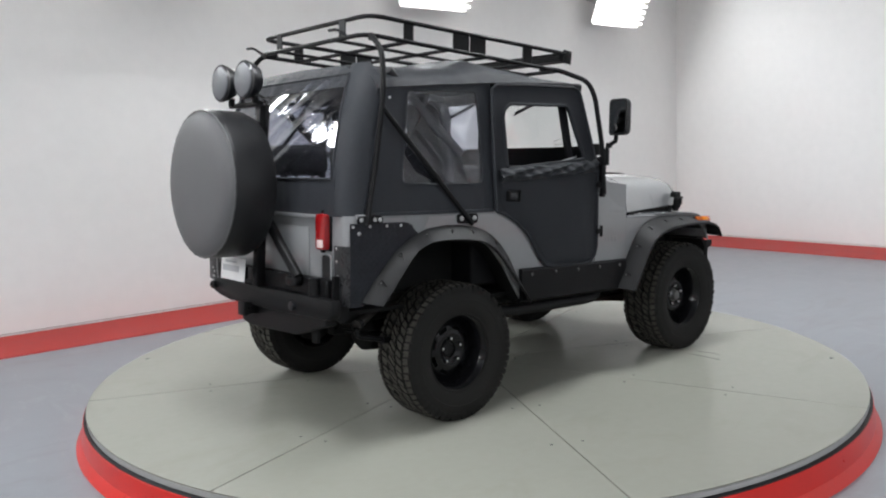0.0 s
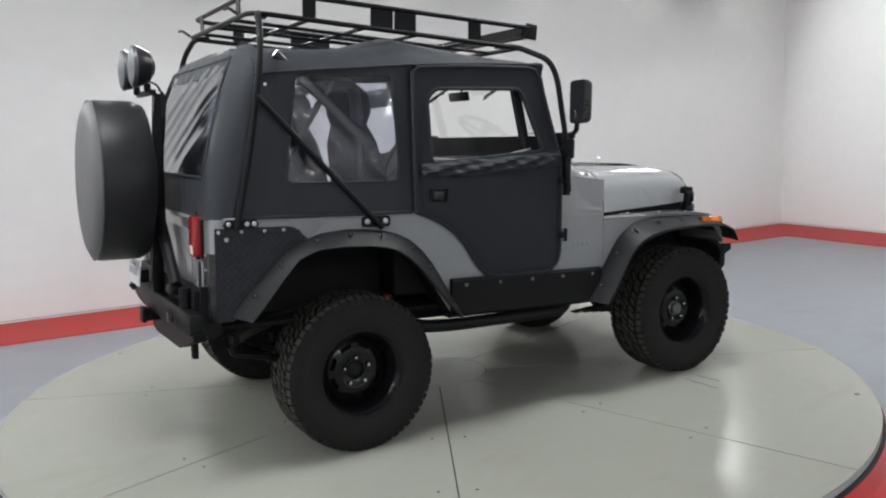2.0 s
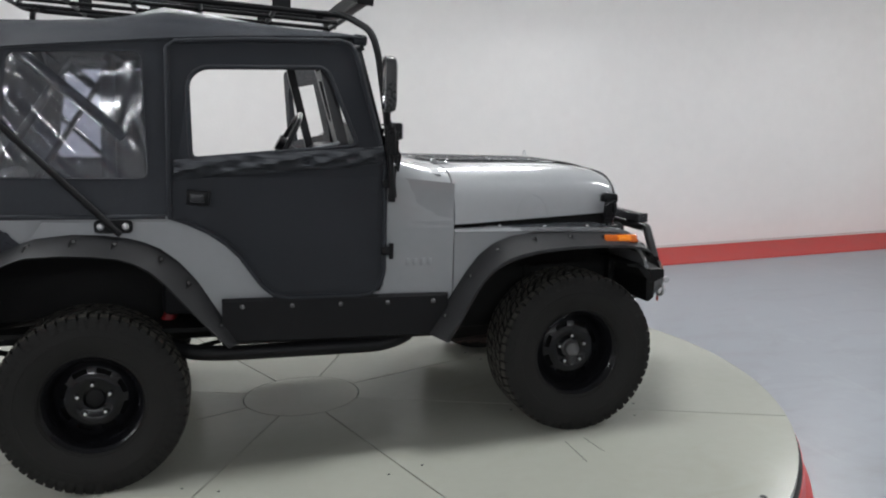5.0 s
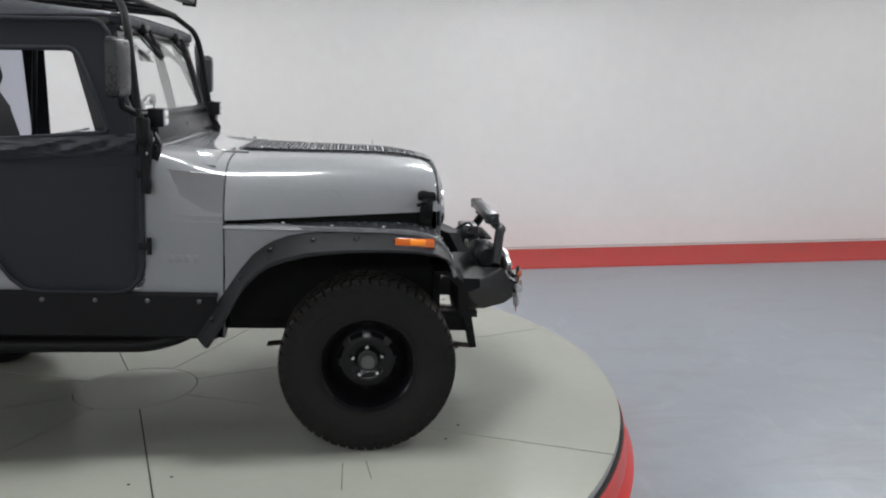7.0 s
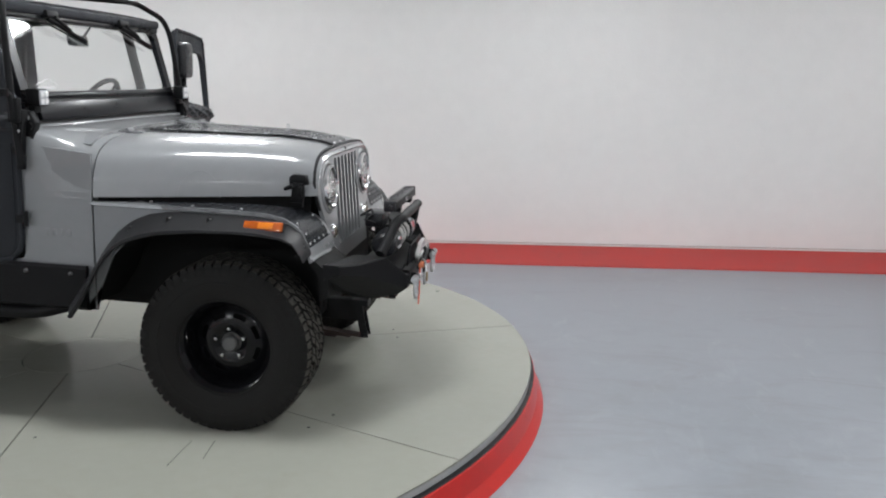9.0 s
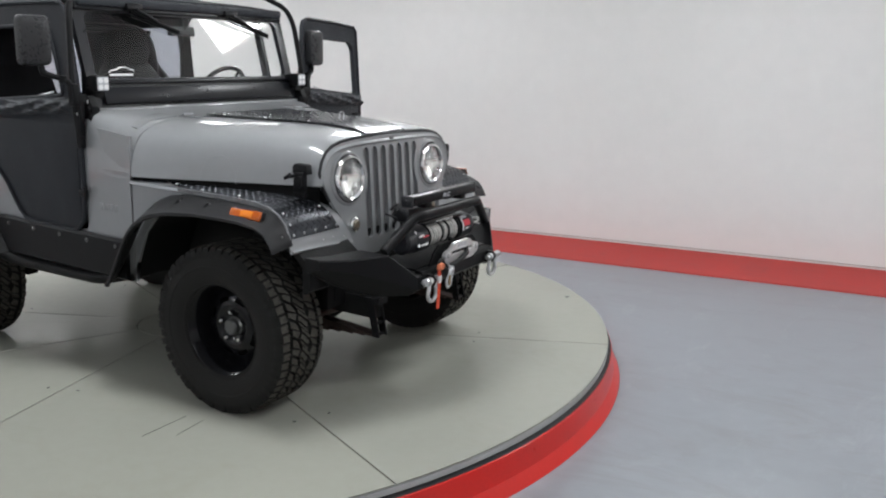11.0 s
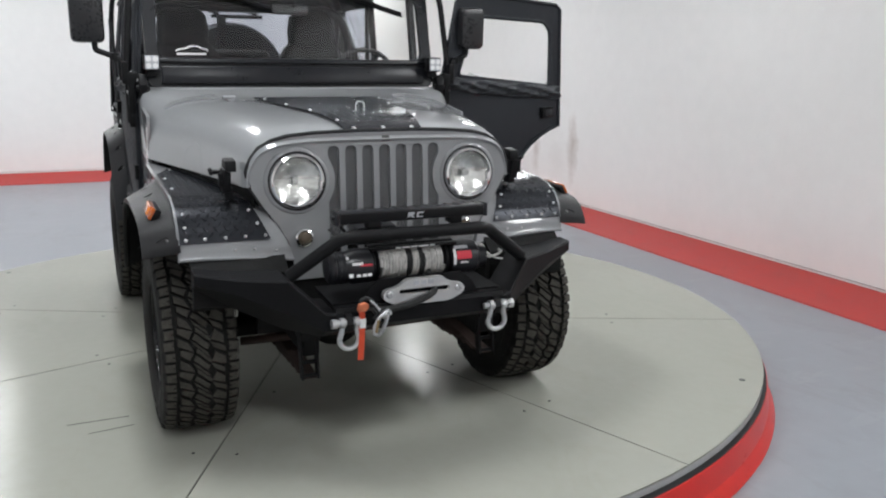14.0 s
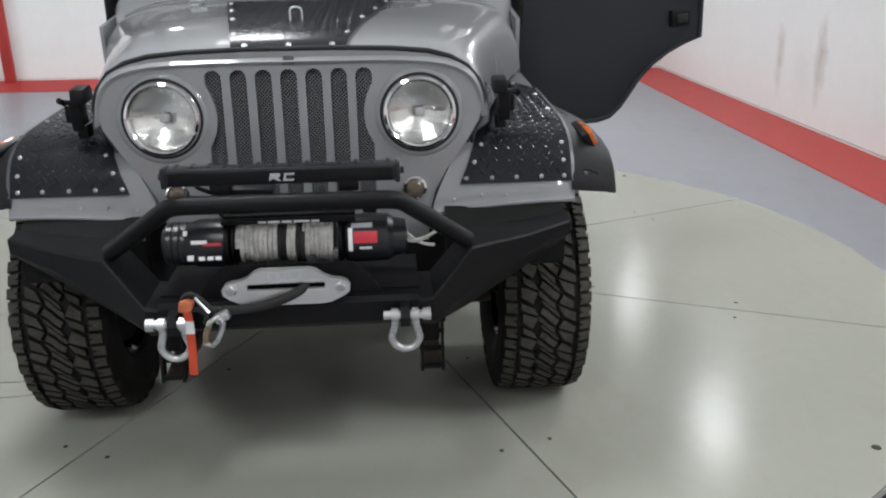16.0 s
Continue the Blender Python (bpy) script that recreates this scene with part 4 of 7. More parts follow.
for s in (-1, 1):
    c = grille_x(s * 0.356, 1.157, 0)
    m = pose(*c, 0, -4.9, 0)
    bm = B()
    lathe(bm, [(-0.040, 0.0), (-0.038, 0.012), (-0.034, 0.03), (-0.026, 0.05), (-0.015, 0.07), (-0.002, 0.088), (0.0, 0.088), (-0.004, 0.092), (-0.035, 0.07), (-0.08, 0.0)], 40)
    lamp_ob = vpart("headlight", bm, REFLECTOR, "round sealed-beam headlight", m=m)
    bm = B()
    lathe(bm, [(-0.028, 0.0), (-0.028, 0.013), (-0.022, 0.014), (-0.016, 0.010), (-0.014, 0.0)], 20)
    vpart("bulb_shield", bm, STEEL, "small steel bulb shield", parent=lamp_ob)
    # domed lens: flutes on its front, smooth behind
    bm = B()
    front, back = [], []
    for i in range(1, 19):
        r = 0.088 * i / 18
        ring_f, ring_b = [], []
        for k in range(72):
            a = k * math.tau / 72
            y, z = r * math.cos(a), r * math.sin(a)
            dome = 0.027 - 0.018 * (r / 0.088) ** 2.2
            cut = 0.0016 * math.sin(y * 390) * (1 if abs(z) > 0.022 else 0.4) + 0.0013 * math.sin(z * 210 + 0.6)
            ring_f.append(bm.verts.new((dome + cut * min(1.0, (0.088 - r) * 90), y, z)))
            ring_b.append(bm.verts.new((dome - 0.005, y, z)))
        front.append(ring_f)
        back.append(ring_b)
    cf, cb = bm.verts.new((0.027, 0, 0)), bm.verts.new((0.022, 0, 0))
    for k in range(72):
        j = (k + 1) % 72
        bm.faces.new((cf, front[0][k], front[0][j]))
        bm.faces.new((cb, back[0][j], back[0][k]))
        for p, q in zip(front, front[1:]):
            bm.faces.new((p[k], q[k], q[j], p[j]))
        for p, q in zip(back, back[1:]):
            bm.faces.new((p[k], p[j], q[j], q[k]))
        bm.faces.new((front[-1][k], back[-1][k], back[-1][j], front[-1][j]))
    vpart("lens", bm, LENS, "fluted clear lens", parent=lamp_ob, shadow=False)
    bm = B()
    lathe(bm, [(0.0, 0.107), (0.010, 0.106), (0.019, 0.101), (0.022, 0.094), (0.017, 0.087), (0.009, 0.083), (0.0, 0.083)], 48, close=True)
    vpart("bezel", bm, CHROME, "chrome bezel", parent=lamp_ob)
    # a black ring stands in for the shade of the pressed recess
    bm = B()
    lathe(bm, [(-0.004, 0.1135), (0.006, 0.1125), (0.0075, 0.110), (0.006, 0.1065), (-0.004, 0.1065)], 48, close=True)
    vpart("rim_shade", bm, GAP, "black ring standing in for recess shade round the bezel", parent=lamp_ob)
    c = grille_x(s * 0.337, 0.942, 0)
    bm = B()
    lathe(bm, [(-0.002, 0.036), (0.012, 0.034), (0.016, 0.028), (0.012, 0.026), (-0.002, 0.026)], 28, close=True)
    sig = vpart("turn_signal", bm, CHROME, "round front signal lamp in a chrome ring", m=pose(*c, 0, -4.9, 0))
    bm = B()
    lathe(bm, [(0.0, 0.027), (0.014, 0.025), (0.022, 0.016), (0.024, 0.0)], 24)
    vpart("lens", bm, material("smoked_amber_lens", (0.11, 0.085, 0.06), 0.2, vary=0.1, scale=40, coat=0.6), "smoked amber lens", parent=sig)
# small emblem plate at the grille's top
bm = B()
prism(bm, [(-0.018, 1.296), (0.018, 1.296), (0.014, 1.322), (-0.014, 1.322)], "x", 2.43, 2.438, r=0.002)
vpart("emblem", bm, HUB, parent=grille)


# ---- flares, guards ----
def flare(outer, inner, s, bolts=(), lip=0.915, top=0.797, full=False):
    """A moulded flare between two edge lines; full ones have a flat sloping top and a short upright lip."""
    w = lip - top
    if full:
        ring = [(0.0, top), (0.03, top + 0.010), (0.74, lip - 0.012), (0.80, lip - 0.002), (0.97, lip), (1.03, lip - 0.004), (1.03, lip - 0.016), (0.80, lip - 0.03), (0.3, top + 0.02), (0.05, top - 0.004)]
    else:
        ring = [(0.0, top), (0.06, top + 0.15 * w), (0.82, lip - 0.010), (0.95, lip), (1.03, lip - 0.004), (1.03, lip - 0.016), (0.85, lip - 0.03), (0.3, top + 0.02), (0.05, top - 0.004)]
    jf = 1   # the facet that carries the pockets lies between these two points of the section

    def section_at(k):
        i = min(int(k), len(outer) - 2)
        (ox, oz), (ix, iz) = (tuple(a + (b - a) * (k - i) for a, b in zip(line[i], line[i + 1])) for line in (outer, inner))
        return [Vector((ox + (ix - ox) * f, s * y, oz + (iz - oz) * f)) for f, y in ring]

    # every pocket gets a short stretch of its own between two sections
    spans = []
    for k in bolts:
        i = min(int(k), len(outer) - 2)
        d = 0.021 / math.hypot(outer[i + 1][0] - outer[i][0], outer[i + 1][1] - outer[i][1])
        spans.append((max(0.02, k - d), min(len(outer) - 1.02, k + d)))
    ks = sorted([float(k) for k in range(len(outer)) if not any(p - 0.04 < k < q + 0.04 for p, q in spans)] + [k for span in spans for k in span])
    bm = B()
    loft(bm, [section_at(k) for k in ks])
    n_ring = len(ring)
    bm.verts.ensure_lookup_table()
    pins = []
    for p, q in spans:
        i0, i1 = ks.index(p) * n_ring, ks.index(q) * n_ring
        corner = [bm.verts[i0 + jf], bm.verts[i0 + jf + 1], bm.verts[i1 + jf + 1], bm.verts[i1 + jf]]
        face = next(f for f in corner[0].link_faces if all(v in f.verts for v in corner))
        pins.append((face, [v.co.copy() for v in corner]))
    for face, (c00, c01, c11, c10) in pins:
        t, along = ((c01 + c11) - (c00 + c10)) / 2, ((c10 + c11) - (c00 + c01)) / 2
        long, wide = t.length, along.length
        n = t.cross(along).normalized()
        n = n if n.y * s > 0 else -n
        edges = list(face.edges)
        bmesh.ops.delete(bm, geom=[face], context="FACES_ONLY")
        # a slim drop-shaped recess runs from the bolt towards the wheel
        drop = []
        for j in range(16):
            q = j * math.tau / 16
            f = 0.30 + (min(0.56, 0.036 / long) if math.cos(q) > 0 else min(0.15, 0.011 / long)) * math.cos(q)
            g = 0.5 + min(0.40, 0.0125 / wide) * math.sin(q) * (1.0 - 0.30 * max(0.0, math.cos(q)))
            drop.append((c00 * (1 - g) + c10 * g) * (1 - f) + (c01 * (1 - g) + c11 * g) * f)
        mid = sum(drop, Vector()) / 16
        lip_v = [bm.verts.new(p) for p in drop]
        low_v = [bm.verts.new(mid + (p - mid) * 0.86 - n * 0.016) for p in drop]
        edges += [bm.edges.new((lip_v[j], lip_v[(j + 1) % 16])) for j in range(16)]
        bmesh.ops.triangle_fill(bm, use_beauty=True, use_dissolve=False, edges=edges, normal=n)
        for j in range(16):
            bm.faces.new((lip_v[j], lip_v[(j + 1) % 16], low_v[(j + 1) % 16], low_v[j])).material_index = 1
        if not any(set(f.verts) <= set(low_v) for f in low_v[0].link_faces):
            bm.faces.new(low_v).material_index = 1
    ob = vpart("fender_flare", bm, [PLASTIC, GAP], "black pocket-style plastic fender flare", smooth=22)
    for face, (c00, c01, c11, c10) in pins:
        c = (c00 + c10) / 2 * 0.72 + (c01 + c11) / 2 * 0.28
        n = (c01 - c00).cross(c10 - c00).normalized()
        n = n if n.y * s > 0 else -n
        bolt(ob, c - n * 0.004, n, 0.62, BOLT_GREY)
    return ob


RF_OUT = [(-0.677, 0.711), (-0.592, 0.822), (-0.462, 0.959), (-0.36, 1.026), (-0.255, 1.07), (-0.116, 1.086), (0.012, 1.081), (0.10, 1.068), (0.165, 1.05), (0.23, 1.02), (0.30, 0.965), (0.37, 0.885), (0.445, 0.765), (0.545, 0.605)]
RF_IN = [(-0.605, 0.695), (-0.545, 0.763), (-0.456, 0.878), (-0.383, 0.963), (-0.29, 1.003), (-0.16, 1.01), (-0.034, 1.006), (0.06, 0.995), (0.125, 0.975), (0.185, 0.94), (0.245, 0.885), (0.305, 0.815), (0.38, 0.73), (0.494, 0.605)]
FF_OUT = [(1.375, 0.615), (1.44, 0.71), (1.50, 0.80), (1.56, 0.895), (1.62, 0.97), (1.69, 1.025), (1.77, 1.056), (1.87, 1.071), (2.02, 1.074), (2.20, 1.074), (2.32, 1.069), (2.400, 1.046), (2.446, 1.012), (2.474, 0.970), (2.487, 0.927)]
FF_IN = [(1.45, 0.595), (1.50, 0.67), (1.545, 0.755), (1.60, 0.855), (1.655, 0.912), (1.71, 0.948), (1.78, 0.972), (1.87, 0.994), (2.02, 1.010), (2.18, 1.016), (2.295, 1.014), (2.388, 1.004), (2.438, 0.984), (2.470, 0.950), (2.487, 0.913)]
for s in (-1, 1):
    flare(RF_OUT, RF_IN, s, bolts=(1.0, 2.1, 3.9, 5.2, 6.6, 9.2, 10.8, 12.4), lip=0.89)
    ff = flare(FF_OUT, FF_IN, s, bolts=(1.0, 3.0, 5.0, 7.0, 8.2, 12.9), lip=0.925, full=True)
    bm = B()
    lean = pose(2.300, s * 0.866, 1.044, s * 28, -0.5, 0)
    box(bm, (0, s * 0.004, 0), (0.168, 0.026, 0.042), r=0.006)
    mk = vpart("side_marker", bm, AMBER_DARK, "amber side marker lamp", parent=ff, m=lean)
    bm = B()
    box(bm, (0.013, s * 0.0185, 0), (0.066, 0.006, 0.028), r=0.002)
    vpart("marker_lens", bm, AMBER, "brighter amber middle lens", parent=mk)
    bm = B()
    box(bm, (0, s * -0.006, 0), (0.176, 0.022, 0.050), r=0.004)
    vpart("marker_base", bm, BLACK, parent=ff, m=lean)
    # rocker guard
    bm = B()
    prism(bm, [(s * 0.795, 0.80), (s * 0.812, 0.805), (s * 0.822, 0.79), (s * 0.822, 0.615), (s * 0.79, 0.595), (s * 0.74, 0.595), (s * 0.74, 0.605), (s * 0.785, 0.608), (s * 0.80, 0.63)], "x", 0.47, 1.47)
    guard = vpart("rocker_guard", bm, BLACK, "black steel rocker guard with bolts", smooth=25)
    for k in range(5):
        bolt(guard, (0.555 + 0.2115 * k, s * 0.822, 0.768), (0, s, 0), 1.0, BOLT_GREY)
    # side bar under the sill
    bm = B()
    tube(bm, [(0.18, s * 0.60, 0.60), (0.32, s * 0.735, 0.553), (0.50, s * 0.755, 0.548), (1.18, s * 0.755, 0.556), (1.30, s * 0.72, 0.585), (1.36, s * 0.60, 0.60)], 0.034, 12, bend=0.08)
    vpart("side_bar", bm, BLACK, "black tubular side bar")
    # rear corner guard: checker plate on the side, a smooth plate wrapped round the corner below the lamp
    bm = B()
    sheet(bm, [(-0.742, 0.69), (-0.742, 1.112), (-0.40, 1.112), (-0.37, 1.105), (-0.30, 1.045), (-0.47, 0.93), (-0.665, 0.69)], [], lambda u, v, k: (u, s * (W + 0.006 - 0.005 * k), v))
    guard = vpart("corner_guard", bm, PLATE, "black checker plate corner guard")
    bm = B()
    arc = [(REAR + 0.056 - 0.065 * math.sin(a), W - 0.06 + 0.066 * math.cos(a)) for a in [k * math.pi / 16 for k in range(9)]] + [(REAR - 0.0095, 0.70), (REAR - 0.0095, 0.675)]
    skin(bm, [[(x, s * y, z) for x, y in arc] for z in (0.69, 0.85, 0.985, 0.998)], 0.004, (0, 0, 0.9))
    wrap = vpart("corner_wrap", bm, SHELL, "smooth black plate bent round the corner", parent=guard)
    bm = B()

    def guard_in(u, v):
        return v < 1.095 and u > -0.736 and v > 0.70 and (v - 0.70) > (u + 0.655) * 1.02 and u < -0.345
    lozenges(bm, frange(-0.730, -0.33, 0.0192), frange(0.71, 1.09, 0.0192), lambda u, v, h: (u, s * (W + 0.0062 + h), v), guard_in, size=(0.0138, 0.0042), h=0.0015)
    vpart("tread_pattern", bm, PLATE, parent=guard)
    for x in (-0.725, -0.621, -0.515, -0.424):
        bolt(guard, (x, s * (W + 0.006), 1.096), (0, s, 0), 0.8)
    bolt(guard, (-0.690, s * (W + 0.006), 1.062), (0, s, 0), 1.0)
    for y, z in ((0.688, 0.712), (0.708, 0.712), (0.688, 0.742), (0.708, 0.765), (0.688, 0.835), (0.708, 0.842), (0.700, 0.918), (0.700, 0.985)):
        bolt(wrap, (REAR - 0.0105, s * y, z), (-1, 0, 0), 0.7)
    # pressed step in the tub's side between guard and flare
    bm = B()
    low = [(-0.372, 1.108), (-0.300, 1.048), (-0.262, 1.078)]
    high = [(-0.395, 1.142), (-0.235, 1.142), (-0.218, 1.142)]
    grid = [[(x, s * (W + 0.0012), z) for x, z in low], [(x, s * (W + h), z) for (x, z), h in zip(high, (0.013, 0.013, 0.0012))]]
    skin(bm, grid, 0.004, (0, 0, 0.9))
    vpart("pressed_step", bm, PAINT, "pressed step in the tub's grey side", parent=body_sides[s])
    # tail lamp: a tall rounded lens in a thin housing
    bm = B()
    box(bm, (REAR - 0.006, s * 0.60, 1.065), (0.012, 0.094, 0.200), r=0.004)
    for z in (1.168, 0.962):
        box(bm, (REAR - 0.012, s * 0.575, z), (0.018, 0.022, 0.016), r=0.003)
    tl = vpart("tail_lamp", bm, BLACK, "tall red tail lamp with a pale lower window")
    bm = B()
    outline = rounded([(s * 0.557, 0.972), (s * 0.643, 0.972), (s * 0.643, 1.158), (s * 0.557, 1.158)], 0.022, 4)
    prism(bm, outline, "x", REAR - 0.050, REAR - 0.010, r=0.010, seg=3)
    vpart("red_lens", bm, TAILRED, "red lens", parent=tl)
    bm = B()
    box(bm, (REAR - 0.048, s * 0.604, 1.004), (0.008, 0.058, 0.042), r=0.004, seg=2)
    vpart("reverse_lens", bm, TAILWHITE, "pale reversing lens", parent=tl)
    # oblong opening under the lamp, with its grey rim
    bm = B()
    prism(bm, rounded([(s * 0.562, 0.735), (s * 0.645, 0.735), (s * 0.645, 0.945), (s * 0.562, 0.945)], 0.028, 4), "x", REAR - 0.010, REAR + 0.004)
    rec = vpart("corner_recess", bm, GAP, "dark oblong opening under the tail lamp")
    bm = B()
    tube(bm, [(REAR - 0.010, y, z) for y, z in rounded([(s * 0.558, 0.731), (s * 0.649, 0.731), (s * 0.649, 0.949), (s * 0.558, 0.949)], 0.030, 4)], 0.006, 8, closed=True)
    vpart("recess_rim", bm, PAINT, "grey painted rim", parent=rec)


# ---- wheels ----
def tyre_mesh():
    R = 0.402
    rnd = random.Random(5)
    bm = B()
    prof = [(-0.105, 0.205), (-0.118, 0.212), (-0.135, 0.240), (-0.146, 0.285), (-0.147, 0.315), (-0.142, 0.350), (-0.137, 0.372), (-0.130, 0.384), (-0.118, 0.387), (-0.06, 0.386), (0.0, 0.387)]
    prof = prof + [(-h, r) for h, r in prof[-2::-1]]
    lathe(bm, prof + [(0.10, 0.195), (-0.10, 0.195)], 80, close=True)
    # raised bands on the sidewall
    for s in (-1, 1):
        lathe(bm, [(s * 0.1455, 0.303), (s * 0.1485, 0.306), (s * 0.1485, 0.309), (s * 0.1455, 0.312)], 72, close=True)
        lathe(bm, [(s * 0.126, 0.222), (s * 0.130, 0.224), (s * 0.130, 0.229), (s * 0.128, 0.232)], 72, close=True)

    def block(pts, r0=0.385):
        """A tread block standing on an outline of (half-width, angle); its flanks stay dark, its top is worn paler."""
        def at(y, t, r):
            rr = r - 0.25 * max(0.0, abs(y) - 0.100)
            return bm.verts.new((y, rr * math.cos(t), rr * math.sin(t)))
        cy, ct = sum(p[0] for p in pts) / len(pts), sum(p[1] for p in pts) / len(pts)
        low = [at(y, t, r0) for y, t in pts]
        top = [at(cy + (y - cy) * 0.84, ct + (t - ct) * 0.86, R) for y, t in pts]
        bm.faces.new(top).material_index = 1
        n = len(pts)
        for i in range(n):
            bm.faces.new((low[i], low[(i + 1) % n], top[(i + 1) % n], top[i]))

    # middle: leaning blocks, each cut into slanted slivers, between two zigzag grooves
    N = 30
    p = math.tau / N
    lean = lambda t: 0.011 * (1 - 4 * abs(t - 0.5))
    for k in range(N):
        a = k * p
        for i in range(3):
            t0, t1 = i / 3 + 0.02, (i + 1) / 3 - 0.06
            g = 0.62 * p
            jit = 0.03 * p * (rnd.random() - 0.5)
            l0, l1 = -0.031 + lean(t0), -0.031 + lean(t1)
            r0, r1 = 0.031 + lean(t0), 0.031 + lean(t1)
            m0, m1 = (l0 + r0) / 2, (l1 + r1) / 2
            block([(l0, a + t0 * p), (m0 - 0.010, a + t0 * p + g * 0.30 + jit), (m0 + 0.010, a + t0 * p + g * 0.70), (r0, a + t0 * p + g),
                   (r1, a + t1 * p + g), (m1 + 0.010, a + t1 * p + g * 0.70), (m1 - 0.010, a + t1 * p + g * 0.30 + jit), (l1, a + t1 * p)])
        # long blocks either side, notched on their outer flank
        for s in (-1, 1):
            b = a + (0.10 if s < 0 else 0.58) * p
            ts = [0.0, 0.25, 0.5, 0.75, 0.90]
            ph = [(0.10 if s < 0 else 0.58) + t - 0.09 for t in ts]
            inner = [(s * 0.036 + lean(q % 1.0) + s * 0.002, b + t * p) for t, q in zip(ts, ph)]
            w0, w1 = (0.086, 0.093) if k % 2 else (0.092, 0.085)
            d = 0.30 * s
            outer = [(s * w1, b + (0.86 + d) * p), (s * (w1 - 0.001), b + (0.60 + d) * p), (s * (w1 - 0.013), b + (0.55 + d * 0.8) * p), (s * (w1 - 0.012), b + (0.48 + d * 0.8) * p), (s * w0, b + (0.45 + d) * p), (s * w0, b + (0.03 + d) * p)]
            block(inner[:3] + outer[3:])
            block([(inner[2][0], b + 0.535 * p), *inner[3:], *outer[:3]])
    # shoulder lugs, every second one longer, each nicked from within
    N = 58
    p = math.tau / N
    for k in range(N):
        for s in (-1, 1):
            a = (k + (0 if s < 0 else 0.5)) * p
            w = 0.143 if k % 2 else 0.138
            y0 = 0.0995 if k % 2 else 0.0975
            block([(s * y0, a), (s * (y0 + 0.001), a + 0.40 * p), (s * (y0 + 0.012), a + 0.43 * p), (s * (y0 + 0.012), a + 0.50 * p), (s * (y0 + 0.001), a + 0.53 * p), (s * y0, a + 0.88 * p), (s * w, a + 0.93 * p), (s * w, a + 0.08 * p)])
            # low side lug
            vs = []
            for x, r in ((0.140, 0.380), (0.1445, 0.372), (0.1465, 0.352), (0.1455, 0.344)):
                vs.append([bm.verts.new((s * x, r * math.cos(t), r * math.sin(t))) for t in (a + 0.10 * p, a + (0.84 if k % 2 else 0.66) * p)])
            for q, w in zip(vs, vs[1:]):
                bm.faces.new((q[0], q[1], w[1], w[0]))
    # flat foot where it stands
    for v in bm.verts:
        if v.co.z < -0.396:
            v.co.z = -0.396
    return finish("tyre", bm, [TYRE, TREAD], 30)


def rim_meshes():
    bm = B()
    lathe(bm, [(-0.115, 0.205), (-0.122, 0.214), (-0.115, 0.219), (-0.105, 0.212), (-0.09, 0.198), (-0.02, 0.180), (0.06, 0.178), (0.10, 0.198), (0.112, 0.214), (0.118, 0.214), (0.12, 0.206), (0.108, 0.19), (0.07, 0.170), (-0.02, 0.172), (-0.09, 0.188)], 56, close=True)
    barrel = finish("rim", bm, RIM, 40)
    bm = B()
    # dished centre with eight short slots, cut out of a turned plate
    rows = [(0.047, -0.028), (0.058, -0.031), (0.075, -0.040), (0.088, -0.046), (0.102, -0.046), (0.121, -0.040), (0.142, -0.032), (0.155, -0.026), (0.164, -0.020), (0.174, -0.014)]
    seg = 80
    solid = lambda i, k: 0 <= i < len(rows) - 1 and not (i == 5 and k % 10 in (2, 3, 4, 5, 6, 7))
    shell = [[[bm.verts.new((x + d, r * math.cos(j * math.tau / seg), r * math.sin(j * math.tau / seg))) for j in range(seg)] for r, x in rows] for d in (0.0, 0.007)]
    for i in range(len(rows) - 1):
        for k in range(seg):
            if not solid(i, k):
                continue
            j = (k + 1) % seg
            for d in (0, 1):
                bm.faces.new((shell[d][i][k], shell[d][i][j], shell[d][i + 1][j], shell[d][i + 1][k]))
            for there, p, q in ((solid(i - 1, k), (i, k), (i, j)), (solid(i + 1, k), (i + 1, k), (i + 1, j)), (solid(i, (k - 1) % seg), (i, k), (i + 1, k)), (solid(i, j), (i, j), (i + 1, j))):
                if not there:
                    bm.faces.new((shell[0][p[0]][p[1]], shell[0][q[0]][q[1]], shell[1][q[0]][q[1]], shell[1][p[0]][p[1]]))
    bmesh.ops.delete(bm, geom=[v for v in bm.verts if not v.link_faces], context="VERTS")
    disc = finish("wheel_disc", bm, RIM, 40)
    bm = B()
    lathe(bm, [(0.0, 0.011), (-0.014, 0.011), (-0.020, 0.007), (-0.021, 0.0)], 6)
    nut = finish("lug_nut", bm, CHROME, 30)
    bm = B()
    lathe(bm, [(0.02, 0.0), (0.02, 0.047), (-0.03, 0.047), (-0.036, 0.040), (-0.055, 0.038), (-0.062, 0.031), (-0.062, 0.0)], 28)
    front = finish("locking_hub", bm, [HUB], 30)
    bm = B()
    lathe(bm, [(0.02, 0.0), (0.02, 0.047), (-0.012, 0.046), (-0.022, 0.038), (-0.03, 0.0)], 28)
    back = finish("hub_cap", bm, [BLACK], 30)
    bm = B()
    lathe(bm, [(0.02, 0.0), (0.02, 0.169), (0.10, 0.169), (0.10, 0.0)], 32)
    drum = finish("brake_drum", bm, UNDER, 30)
    return barrel, disc, nut, front, back, drum


